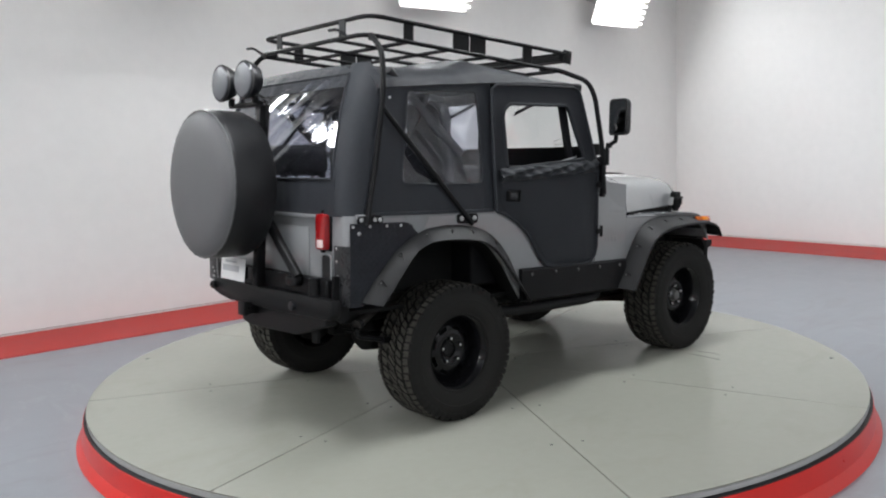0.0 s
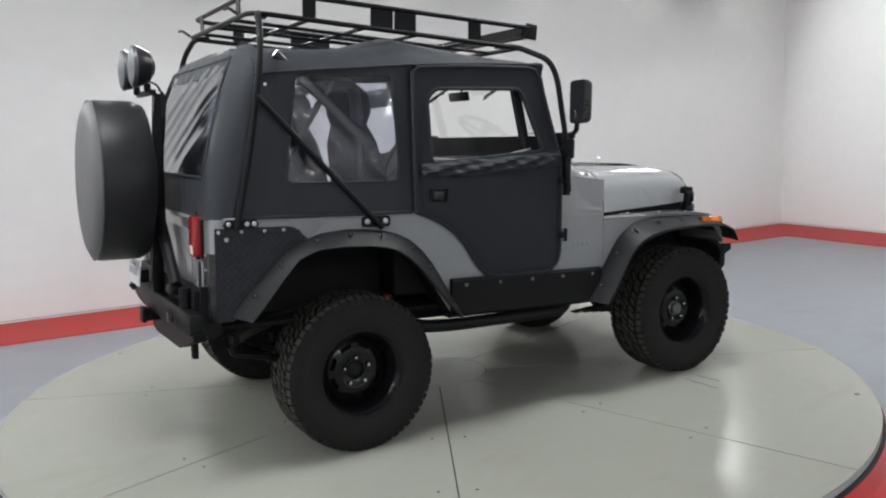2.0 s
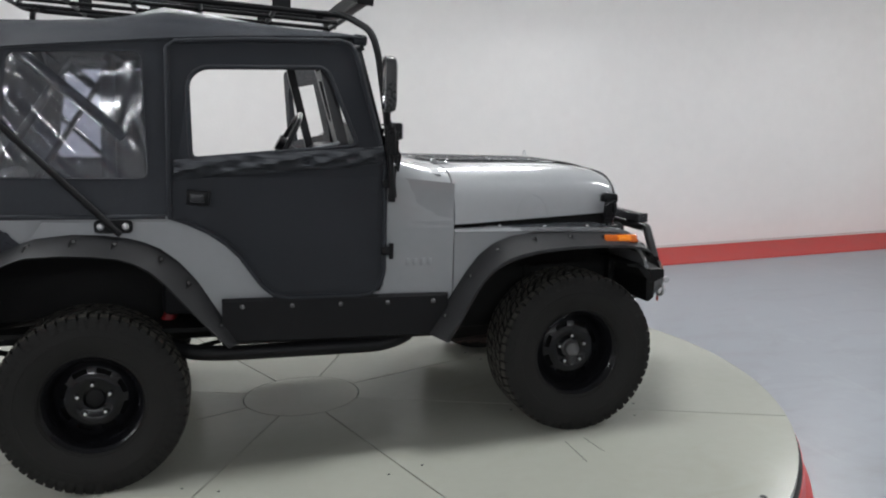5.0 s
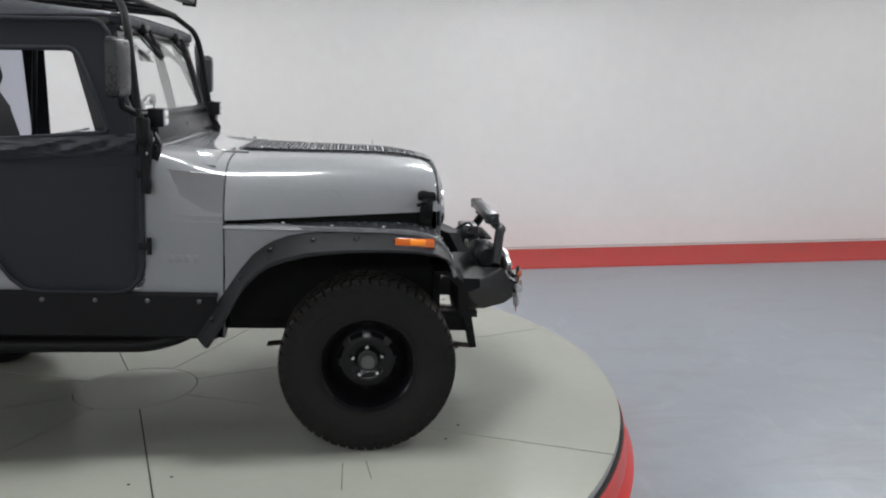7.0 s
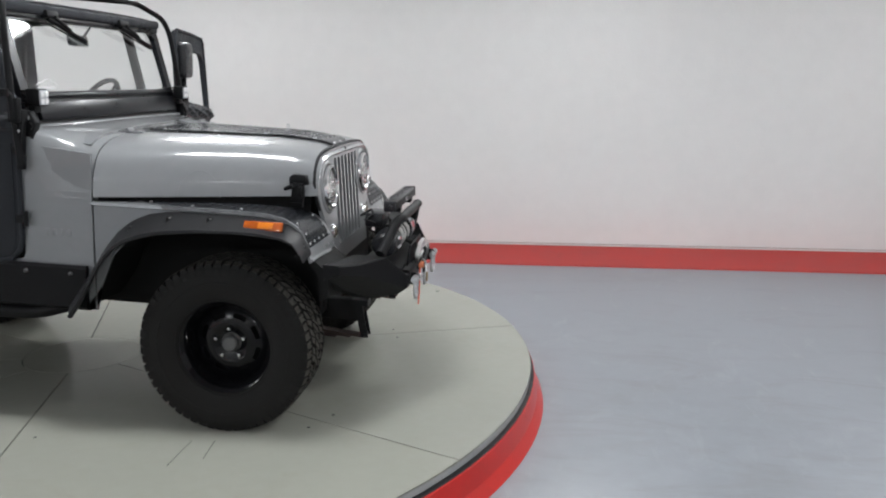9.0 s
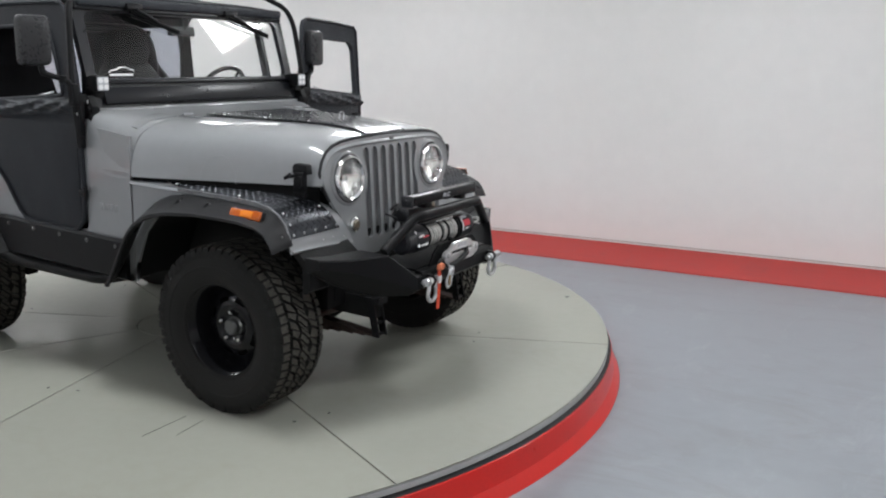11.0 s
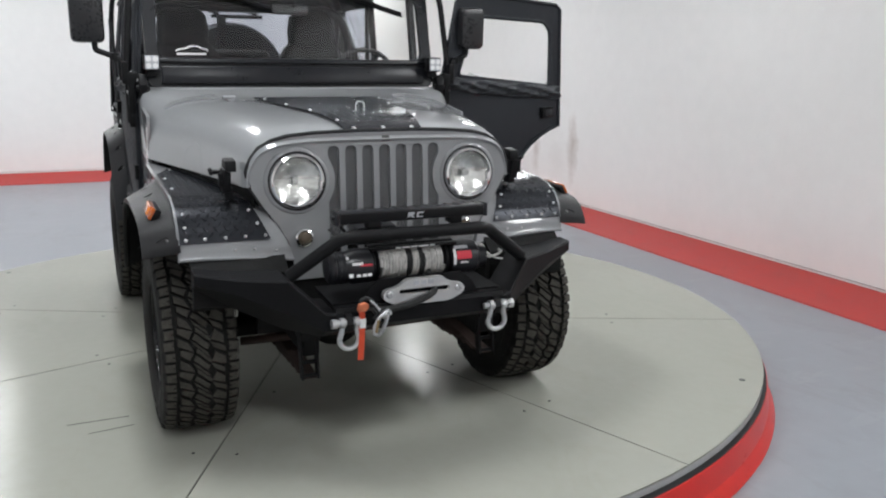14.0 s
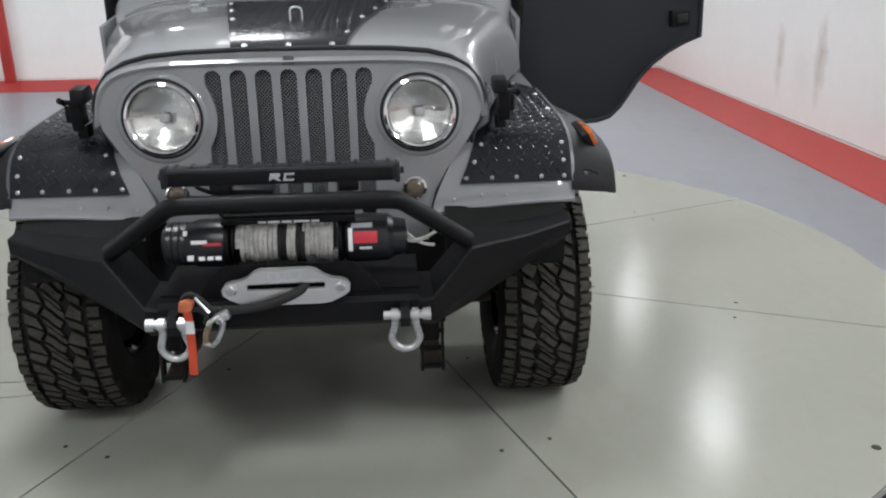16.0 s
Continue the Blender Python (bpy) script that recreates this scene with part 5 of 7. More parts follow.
TYRE_ME = tyre_mesh()
BARREL, DISC, NUT, HUB_F, HUB_R, DRUM = rim_meshes()
WHEEL_Y = 0.737
for x, front in ((-0.035, False), (2.14, True)):
    for s in (-1, 1):
        # the wheel's own -x axis points outwards
        m = pose(x, s * WHEEL_Y, 0.3825, 0, 0, 90 if s < 0 else -90) @ Matrix.Scale(0.965, 4)
        wheel = again("wheel", DISC, car, m, "black eight-window steel wheel with an all-terrain tyre")
        again("tyre", TYRE_ME, wheel, None, "black all-terrain tyre with deep tread")
        again("rim", BARREL, wheel, None)
        again("brake_drum", DRUM, wheel, None)
        if front:
            again("locking_hub", HUB_F, wheel, None, "grey metal locking hub")
        else:
            again("hub_cap", HUB_R, wheel, None)
        for k in range(5):
            a = k * math.tau / 5 + 0.3
            again("lug_nut", NUT, wheel, pose(-0.036, 0.070 * math.cos(a), 0.070 * math.sin(a)))

# ---- chassis ----
bm = B()
for s in (-1, 1):
    box(bm, (0.98, s * 0.36, 0.575), (3.30, 0.065, 0.10), r=0.008)
for x in (-0.55, 0.35, 1.2, 2.3):
    box(bm, (x, 0, 0.57), (0.09, 0.70, 0.08))
box(bm, (0.75, 0, 0.53), (0.5, 0.55, 0.09), r=0.02)
box(bm, (1.55, 0, 0.62), (0.75, 0.36, 0.22), r=0.04)
box(bm, (2.44, 0, 0.735), (0.03, 1.04, 0.33))
vpart("chassis_frame", bm, UNDER, "black ladder frame with gearbox")
for x in (-0.035, 2.14):
    bm = B()
    z = 0.382 + 0.052 * x
    tube(bm, [(x, -0.66, z), (x, 0.66, z)], 0.042, 14)
    off = 0.0 if x < 1 else 0.12
    lathe(bm, [(-0.13, 0.0), (-0.125, 0.06), (-0.07, 0.12), (0.03, 0.125), (0.09, 0.08), (0.11, 0.0)], 20, pose(x, -off, z))
    vpart("axle", bm, UNDER, "black solid axle with differential")
    for s in (-1, 1):
        bm = B()
        for k in range(6):
            L = 0.50 - 0.07 * k
            pts = []
            rise, bow = (0.05, 0.075) if x < 1 else (-0.015, -0.030)
            for t in (-1, -0.6, -0.25, 0.25, 0.6, 1):
                pts.append((x + L * t, z + rise - 0.011 * k + bow * (L * t / 0.5) ** 2))
            rows = [[(px, s * 0.37 + dy, pz) for dy in (-0.028, 0.028)] for px, pz in pts]
            skin(bm, rows, 0.008, (x, s * 0.37, -5))
        box(bm, (x, s * 0.37, z + 0.0), (0.14, 0.075, 0.16), r=0.01)
        vpart("leaf_spring", bm, RUST if x > 1 else UNDER, "rusty brown leaf spring pack" if x > 1 else "black leaf spring pack")
        if x > 1:
            bm = B()
            tube(bm, [(x - 0.06, s * 0.50, z - 0.03), (x - 0.16, s * 0.45, z + 0.36)], 0.028, 12)
            vpart("shock_absorber", bm, UNDER)
        else:
            bm = B()
            tube(bm, [(0.13, s * 0.52, 0.44), (0.31, s * 0.51, 0.80)], 0.030, 14)
            vpart("shock_absorber", bm, SHOCK_RED, "dull red rear shock absorber")
# front spring hangers below the bumper, with their drilled plates
for s in (-1, 1):
    bm = B()
    for dy in (-0.030, 0.030):
        prism(bm, [(2.625, 0.445), (2.585, 0.62), (2.625, 0.62), (2.660, 0.445)], "y", s * 0.37 + dy - 0.004, s * 0.37 + dy + 0.004)
    for z in (0.455, 0.505, 0.555):
        tube(bm, [(2.645 - 0.22 * (z - 0.445), s * 0.37 - 0.036, z), (2.645 - 0.22 * (z - 0.445), s * 0.37 + 0.036, z)], 0.008, 8)
    box(bm, (2.615, s * 0.37, 0.615), (0.08, 0.075, 0.03))
    vpart("spring_hanger", bm, BLACK, "black drilled spring shackle hanger")
bm = B()
tube(bm, [(2.30, -0.56, 0.49), (2.34, -0.2, 0.50), (2.34, 0.3, 0.51), (2.30, 0.58, 0.51)], 0.017, 10, bend=0.1)
vpart("steering_rod", bm, RUST, "rusty steering tie rod")
# exhaust at the rear corner
bm = B()
tube(bm, [(0.65, -0.30, 0.54), (0.30, -0.42, 0.66), (-0.25, -0.48, 0.66), (-0.50, -0.62, 0.62), (-0.66, -0.735, 0.585)], 0.027, 14, bend=0.12)
vpart("exhaust_pipe", bm, material("exhaust_steel", (0.07, 0.065, 0.06), 0.5, metal=0.8, vary=0.25, scale=18), "dull steel exhaust pipe")
bm = B()
lathe(bm, [(0.0, 0.028), (-0.05, 0.032), (-0.052, 0.028), (0.0, 0.024)], 20, pose(-0.64, -0.722, 0.588, 0, 0, 36), close=True)
vpart("exhaust_tip", bm, UNDER, "dark flared exhaust tip")
bm = B()
tube(bm, [(-0.66, -0.73, 0.575), (-0.66, -0.73, 0.525), (-0.45, -0.69, 0.475), (-0.2, -0.55, 0.455)], 0.014, 8, bend=0.03)
lathe(bm, [(-0.03, 0.0), (-0.03, 0.022), (0.03, 0.022), (0.03, 0.0)], 12, pose(-0.45, -0.69, 0.475, 0, 10, 15))
vpart("sway_link", bm, BLACK)
bm = B()
box(bm, (-0.35, 0.15, 0.60), (0.55, 0.62, 0.16), r=0.03)
vpart("fuel_tank", bm, UNDER, "black fuel tank")


# ---- windshield ----
def wx(z, d=0.0):
    """Where the windshield's front stands at height z."""
    return 1.205 - 0.278 * (z - 1.40) + d


def on_shield(u, v, k):
    return (wx(v) - 0.032 * k, u, v)


bm = B()
frame_out = rounded([(-0.745, 1.405), (0.745, 1.405), (0.742, 1.905), (-0.742, 1.905)], 0.05)
glass_hole = rounded([(-0.690, 1.545), (0.690, 1.545), (0.682, 1.862), (-0.682, 1.862)], 0.045)
sheet(bm, frame_out, [glass_hole], on_shield)
box(bm, (wx(1.46) + 0.012, 0, 1.465), (0.018, 1.36, 0.085), (0, -15.5, 0), r=0.006)
box(bm, (wx(1.53) + 0.006, 0, 1.530), (0.016, 1.44, 0.02), (0, -15.5, 0), r=0.004)
box(bm, (wx(1.885) + 0.006, 0, 1.885), (0.02, 1.46, 0.03), (0, -15.5, 0), r=0.005)
shield = vpart("windshield_frame", bm, FRAME, "black steel windshield frame")
bm = B()
sheet(bm, rounded([(-0.695, 1.54), (0.695, 1.54), (0.688, 1.868), (-0.688, 1.868)], 0.045), [], lambda u, v, k: (wx(v) - 0.013 - 0.005 * k, u, v))
vpart("windshield_glass", bm, GLASS, "clear flat windshield glass", parent=shield, shadow=False)
# sticker in the pane's lower corner
bm = B()
for p in (((-0.60, 1.558), (-0.46, 1.558), (-0.46, 1.568), (-0.60, 1.568)), ):
    prism(bm, p, "x", wx(1.56) - 0.0128, wx(1.56) - 0.0118)
tube(bm, [(wx(1.575) - 0.0115, y, z) for y, z in ((-0.605, 1.575), (-0.585, 1.585), (-0.56, 1.587), (-0.535, 1.599), (-0.50, 1.600), (-0.475, 1.588), (-0.455, 1.586), (-0.45, 1.576))], 0.0035, 6)
vpart("sticker", bm, WHITE, "white outline sticker on the glass", parent=shield)
# wipers hang from the top rail
for y0, y1 in ((-0.40, -0.14), (0.28, 0.56)):
    bm = B()
    box(bm, (wx(1.90) + 0.03, y0, 1.895), (0.05, 0.10, 0.035), (0, -15, 0), r=0.008)
    tube(bm, [(wx(1.88) + 0.055, y0, 1.885), (wx(1.83) + 0.040, (y0 + y1) / 2, 1.833)], 0.009, 8)
    tube(bm, [(wx(1.87) + 0.026, y0 - 0.02, 1.876), (wx(1.79) + 0.020, y1 + 0.02, 1.786)], 0.010, 6)
    tube(bm, [(wx(1.86) + 0.012, y0, 1.855), (wx(1.775) + 0.010, y1 + 0.03, 1.772)], 0.005, 6)
    vpart("wiper", bm, BLACK, "black wiper with motor cover", parent=shield)
# hinges and brackets at the frame's feet
for s in (-1, 1):
    bm = B()
    prism(bm, [(1.17, 1.28), (1.235, 1.33), (1.25, 1.42), (1.225, 1.47), (1.175, 1.47)], "y", s * 0.75, s * 0.79, r=0.004)
    tube(bm, [(1.225, s * 0.74, 1.405), (1.225, s * 0.80, 1.405)], 0.016, 10)
    br = vpart("windshield_hinge", bm, BLACK, "black windshield hinge bracket")
    bolt(br, (1.19, s * 0.79, 1.34), (0, s, 0), 1.1)
    bolt(br, (1.215, s * 0.79, 1.44), (0, s, 0), 1.1)
    # square cube light at each corner
    bm = B()
    box(bm, (1.225, s * 0.728, 1.527), (0.065, 0.072, 0.075), (0, 0, 0), r=0.008)
    for k in range(4):
        box(bm, (1.18, s * 0.728, 1.50 + 0.018 * k), (0.035, 0.066, 0.006))
    box(bm, (1.215, s * 0.728, 1.475), (0.03, 0.05, 0.03), r=0.004)
    cube = vpart("cube_light", bm, BLACK, "small black square work lamp, switched off")
    bm = B()
    box(bm, (1.258, s * 0.728, 1.527), (0.006, 0.062, 0.064), r=0.003)
    vpart("lens", bm, GREYPRINT, "pale square lens", parent=cube)
    for a in (-1, 1):
        for c in (-1, 1):
            bm = B()
            lathe(bm, [(0.0, 0.012), (0.003, 0.013), (0.003, 0.0)], 14, pose(1.2608, s * 0.728 + a * 0.0155, 1.527 + c * 0.0155))
            vpart("lens_cell", bm, WHITE, parent=cube)

# ---- soft top ----
EDGE = [(-0.535, 1.80), (-0.47, 1.812), (-0.30, 1.832), (-0.137, 1.849), (0.06, 1.868), (0.283, 1.891), (0.55, 1.91), (0.80, 1.923), (1.02, 1.932), (1.085, 1.925)]
ROOF = [(-0.535, 1.948), (-0.46, 1.958), (-0.30, 1.966), (-0.137, 1.974), (0.06, 1.992), (0.255, 2.05), (0.50, 2.018), (0.75, 1.983), (1.0, 1.962), (1.10, 1.945)]


def lerp_list(pts, x):
    if x <= pts[0][0]:
        return pts[0][1]
    for (a, b), (c, d) in zip(pts, pts[1:]):
        if x <= c:
            return b + (d - b) * (x - a) / (c - a)
    return pts[-1][1]


def top_y(z):
    """Half width of the top's flank at height z."""
    return 0.788 - 0.062 * (z - 1.15) / 0.70


TX = [-0.532, -0.50, -0.46, -0.38, -0.30, -0.20, -0.10, 0.0, 0.10, 0.18, 0.255, 0.33, 0.42, 0.55, 0.70, 0.85, 1.0, 1.06, 1.09]
grid = []
for x in TX:
    e, r = lerp_list(EDGE, x), lerp_list(ROOF, x)
    sag = -0.010 * math.sin(math.pi * max(0, min(1, (x - 0.255) / 0.83))) if x > 0.255 else -0.012 * math.sin(math.pi * max(0, min(1, (0.255 - x) / 0.72)))
    row = []
    for f in (-1.0, -0.975, -0.93, -0.86, -0.72, -0.5, -0.25, 0, 0.25, 0.5, 0.72, 0.86, 0.93, 0.975, 1.0):
        g = abs(f)
        # the flank's upper edge lies at 1.0; the roof rounds over towards it
        rise = (1 - g ** 5) ** 0.62
        row.append((x, f * top_y(e) * (1.0 if g < 1 else 1.004), e + (r + sag * (1 - g) - e) * rise))
    grid.append(row)
bm = B()
skin(bm, grid, 0.008, (0.3, 0, 1.4))
# welt along the drip line
for s in (-1, 1):
    tube(bm, [(x, s * (top_y(z) + 0.004), z - 0.004) for x, z in EDGE], 0.008, 6)
top = vpart("soft_top", bm, CLOTH, "black vinyl soft top stretched over bows", smooth=50)

bm = B()
box(bm, (1.070, 0, 1.916), (0.065, 1.45, 0.048), (0, 4, 0), r=0.014, seg=3)
vpart("front_header", bm, CLOTH, parent=top)

QWIN = rounded([(-0.333, 1.806), (0.168, 1.832), (0.188, 1.310), (-0.404, 1.309)], 0.04)
for s in (-1, 1):
    bm = B()
    outer = [(-0.665, 1.145), (-0.625, 1.30), (-0.575, 1.50), (-0.52, 1.70), (-0.50, 1.806)] + [(x, z) for x, z in EDGE if -0.45 < x < 0.28] + [(0.285, 1.887), (0.285, 1.145)]
    sheet(bm, outer, [QWIN], lambda u, v, k: (u, s * (top_y(v) - 0.006 * k + 0.010 * math.sin(math.pi * (v - 1.15) / 0.7) * (1 if u < -0.40 or u > 0.2 else 0.35)), v))
    # binding round the window
    tube(bm, [(u, s * (top_y(v) + 0.001), v) for u, v in QWIN], 0.006, 6, closed=True)
    # tucked lower hem
    tube(bm, [(-0.63, s * 0.79, 1.155), (0.25, s * 0.79, 1.155)], 0.011, 8)
    side = vpart("side_curtain", bm, CLOTH, "black vinyl side curtain with clear window", parent=top, smooth=45)
    bm = B()
    n = 44
    lo, hi = [(-0.404, 1.309), (0.188, 1.310)], [(-0.333, 1.806), (0.168, 1.832)]
    rows = []
    for j in range(n + 1):
        g = j / n
        row = []
        for i in range(n + 1):
            f = i / n
            u = (lo[0][0] * (1 - f) + lo[1][0] * f) * (1 - g) + (hi[0][0] * (1 - f) + hi[1][0] * f) * g
            v = (lo[0][1] * (1 - f) + lo[1][1] * f) * (1 - g) + (hi[0][1] * (1 - f) + hi[1][1] * f) * g
            rim = min(1.0, 6 * min(f, 1 - f, g, 1 - g))
            # pulled folds from the upper rear corner, and a slack pocket in the upper front one
            folds = 0.0
            for c, k, w, h in ((1.820, 0.92, 0.020, 0.0075), (1.735, 1.00, 0.018, 0.007), (1.585, 1.12, 0.024, 0.0105), (1.490, 1.15, 0.022, 0.009), (1.360, 1.15, 0.028, 0.012)):
                folds += h * math.exp(-((v - c + k * (u + 0.31)) / math.hypot(1, k) / w) ** 2)
            pocket = 0.004 * math.exp(-((u - 0.02) / 0.11) ** 2 - ((v - 1.74) / 0.07) ** 2)
            y = top_y(v) - 0.001 + rim * (folds - pocket + 0.006 * math.sin(6.5 * (u - 0.7 * v) + 1.0))
            row.append((u, s * y, v))
        rows.append(row)
    skin(bm, rows, 0.0015, (0, 0, 1.5))
    vpart("quarter_window", bm, VINYL, "clear rippled vinyl window", parent=side, shadow=False, smooth=80)

# rear curtain: leans back from the roof's edge down to the tailgate, with rounded corners
BACK = [(1.145, -0.765), (1.33, -0.748), (1.48, -0.712), (1.70, -0.652), (1.865, -0.592), (1.93, -0.553), (1.955, -0.53)]


def rear_x(z):
    return lerp_list(BACK, z)


bm = B()
RWIN = rounded([(-0.585, 1.84), (0.575, 1.885), (0.64, 1.335), (-0.64, 1.335)], 0.06)
outer = [(-0.69, 1.145), (0.69, 1.145), (0.62, 1.80), (0.585, 1.90), (0.45, 1.945), (0.0, 1.955), (-0.45, 1.945), (-0.585, 1.90), (-0.62, 1.80)]
outer = [(-0.69, 1.145)] + [(0.69 - 0.10 * k / 8, 1.145 + 0.655 * k / 8) for k in range(9)] + [(0.572, 1.87), (0.54, 1.91), (0.45, 1.94), (0.0, 1.952), (-0.45, 1.94), (-0.54, 1.91), (-0.572, 1.87)] + [(-0.69 + 0.10 * k / 8, 1.145 + 0.655 * k / 8) for k in range(8, 0, -1)]
for z0, z1 in ((1.335, 1.885),):
    n = 8
    right, left = [(0.64 - 0.075 * k / n, z0 + (z1 - z0) * k / n) for k in range(n + 1)], [(-0.565 - 0.075 * k / n, z1 - (z1 - z0) * k / n) for k in range(n + 1)]
    RWIN = right + left
sheet(bm, outer, [RWIN], lambda u, v, k: (rear_x(v) + 0.006 * k, u, v))
tube(bm, [(rear_x(v) - 0.003, u, v) for u, v in RWIN], 0.007, 6, closed=True)
for s in (-1, 1):
    rows = []
    for z in (1.145, 1.25, 1.40, 1.55, 1.70, 1.80, 1.87, 1.92, 1.945):
        y0, x0 = (0.69 - 0.10 * min(1.0, (z - 1.145) / 0.655) - max(0, z - 1.80) * 0.45), rear_x(z)
        e = 1.815
        y1 = top_y(min(z, e)) - max(0, z - e) * 0.75
        x1 = -0.635 + 0.17 * (min(z, 1.82) - 1.145) / 0.675 - max(0, z - 1.82) * 0.25
        row = []
        for k in range(7):
            a = math.pi / 2 * k / 6
            row.append((x1 - (x1 - x0) * math.sin(a) if k < 6 else x0, s * (y0 + (y1 - y0) * math.cos(a)), z))
        rows.append(row)
    skin(bm, rows, 0.006, (0.2, 0, 1.5))
rear = vpart("rear_curtain", bm, CLOTH, "black vinyl rear curtain with clear window", parent=top, smooth=50)
bm = B()
rows = []
n = 40
for j in range(n + 1):
    g = j / n
    v = 1.335 + (1.885 - 1.335) * g
    w = 0.64 - 0.075 * g
    row = []
    for i in range(n + 1):
        u = w * (2 * i / n - 1)
        rim = min(1.0, 6 * min(g, 1 - g, i / n, 1 - i / n))
        folds = 0.005 * math.sin(5 * u + 6 * v)
        for c, k, wd, h in ((1.50, 0.55, 0.020, 0.012), (1.63, 0.62, 0.016, 0.012), (1.74, 0.55, 0.022, 0.012), (1.40, 0.60, 0.014, 0.009), (1.30, 0.50, 0.013, 0.008), (1.87, 0.60, 0.018, 0.010)):
            folds += h * math.exp(-((v - c + k * u) / math.hypot(1, k) / wd) ** 2)
        row.append((rear_x(v) + 0.002 - rim * folds, u, v))
    rows.append(row)
skin(bm, rows, 0.0015, (0.5, 0, 1.5))
vpart("rear_window", bm, VINYL, "clear rippled vinyl rear window", parent=rear, shadow=False, smooth=80)


# ---- doors: built in their own frame, x back from the hinge, y out of the car, z up ----
def door_meshes():
    # outline in (distance behind the hinge edge, height)
    low = [(1.172 - x, z) for x, z in [(0.268, 1.15), (0.34, 1.132), (0.423, 1.092), (0.495, 1.042), (0.554, 0.982), (0.605, 0.907), (0.645, 0.853), (0.69, 0.815), (0.75, 0.80), (1.06, 0.80), (1.115, 0.812), (1.158, 0.855), (1.172, 0.91)]]
    up = [(1.172 - x, z) for x, z in [(1.172, 1.395), (1.105, 1.64), (1.045, 1.86), (1.02, 1.893), (0.98, 1.905), (0.60, 1.893), (0.30, 1.872), (0.268, 1.845)]]
    win = rounded([(1.172 - x, z) for x, z in [(0.355, 1.395), (0.345, 1.72), (0.40, 1.772), (0.90, 1.79), (0.93, 1.765), (1.052, 1.462)]], 0.035)
    bulge = lambda u, v: 0.012 * math.sin(math.pi * max(0, min(1, u / 0.9))) * math.sin(math.pi * max(0, min(1, (v - 0.8) / 0.55)))
    lean = lambda v: -0.055 * max(0, v - 1.36) / 0.54
    bm = B()
    sheet(bm, low + up, [win], lambda u, v, k: (u, lean(v) - 0.022 * k, v))
    tube(bm, [(u, lean(v) + 0.002, v) for u, v in low + up], 0.011, 6, closed=True)
    tube(bm, [(u, lean(v) + 0.0, v) for u, v in win], 0.010, 6, closed=True)
    # lower panel, slightly swollen
    grid = []
    for j in range(9):
        v = 0.83 + (1.325 - 0.83) * j / 8
        u1 = 0.862
        for (a, b), (c, d) in zip(low[::-1], low[::-1][1:]):
            if b <= v <= d and c > 0.3:
                u1 = min(0.862, a + (c - a) * (v - b) / max(1e-6, d - b) - 0.035)
        u0 = 0.03
        grid.append([(u0 + (u1 - u0) * i / 8, 0.002 + 0.022 * math.sin(math.pi * i / 8) ** 0.5 * math.sin(math.pi * (j + 0.5) / 9) ** 0.5, v) for i in range(9)])
    skin(bm, grid, 0.004, (0.4, -1, 1.1))
    skin_me = finish("door", bm, DOOR_CLOTH, 45)
    # gathered band under the window
    bm = B()
    rows = []
    for j in range(9):
        f = j / 8
        row = []
        for i in range(73):
            g = i / 72
            u = 0.012 + 0.872 * g
            base = 1.312 + 0.068 * (1 - g)
            v = base + (0.020 + 0.062) * f
            fold = 0.010 * math.sin(26 * g + 10 * f + 2.5 * math.sin(5 * g)) + 0.006 * math.sin(53 * g - 6 * f)
            row.append((u, 0.012 + 0.016 * math.sin(math.pi * f) + fold * math.sin(math.pi * f) + lean(v), v))
        rows.append(row)
    skin(bm, rows, 0.006, (0.4, -1, 1.1))
    band = finish("gathered_band", bm, FOLD_CLOTH, 60)
    bm = B()
    box(bm, (0.79, 0.018, 1.237), (0.092, 0.022, 0.062), (0, -4, 0), r=0.006)
    box(bm, (0.745, 0.022, 1.237), (0.010, 0.030, 0.066), (0, -4, 0), r=0.003)
    paddle = finish("door_handle", bm, BLACK, 30)
    bm = B()
    box(bm, (0.795, 0.030, 1.237), (0.055, 0.008, 0.036), (0, -4, 0), r=0.003)
    grip = finish("handle_paddle", bm, SATIN, 30)
    bm = B()
    box(bm, (-0.010, 0.012, 0), (0.05, 0.018, 0.035), r=0.004)
    tube(bm, [(-0.03, 0.016, -0.035), (-0.03, 0.016, 0.035)], 0.010, 8)
    hinge = finish("door_hinge", bm, BLACK, 30)
    bm = B()
    tube(bm, [(0.20, -0.012, 1.475), (0.47, -0.012, 1.418)], 0.005, 6)
    lathe(bm, [(0, 0.009), (0.012, 0.009), (0.012, 0)], 8, pose(0.47, -0.012, 1.418))
    rod = finish("window_rod", bm, STEEL, 30)
    return skin_me, band, paddle, grip, hinge, rod


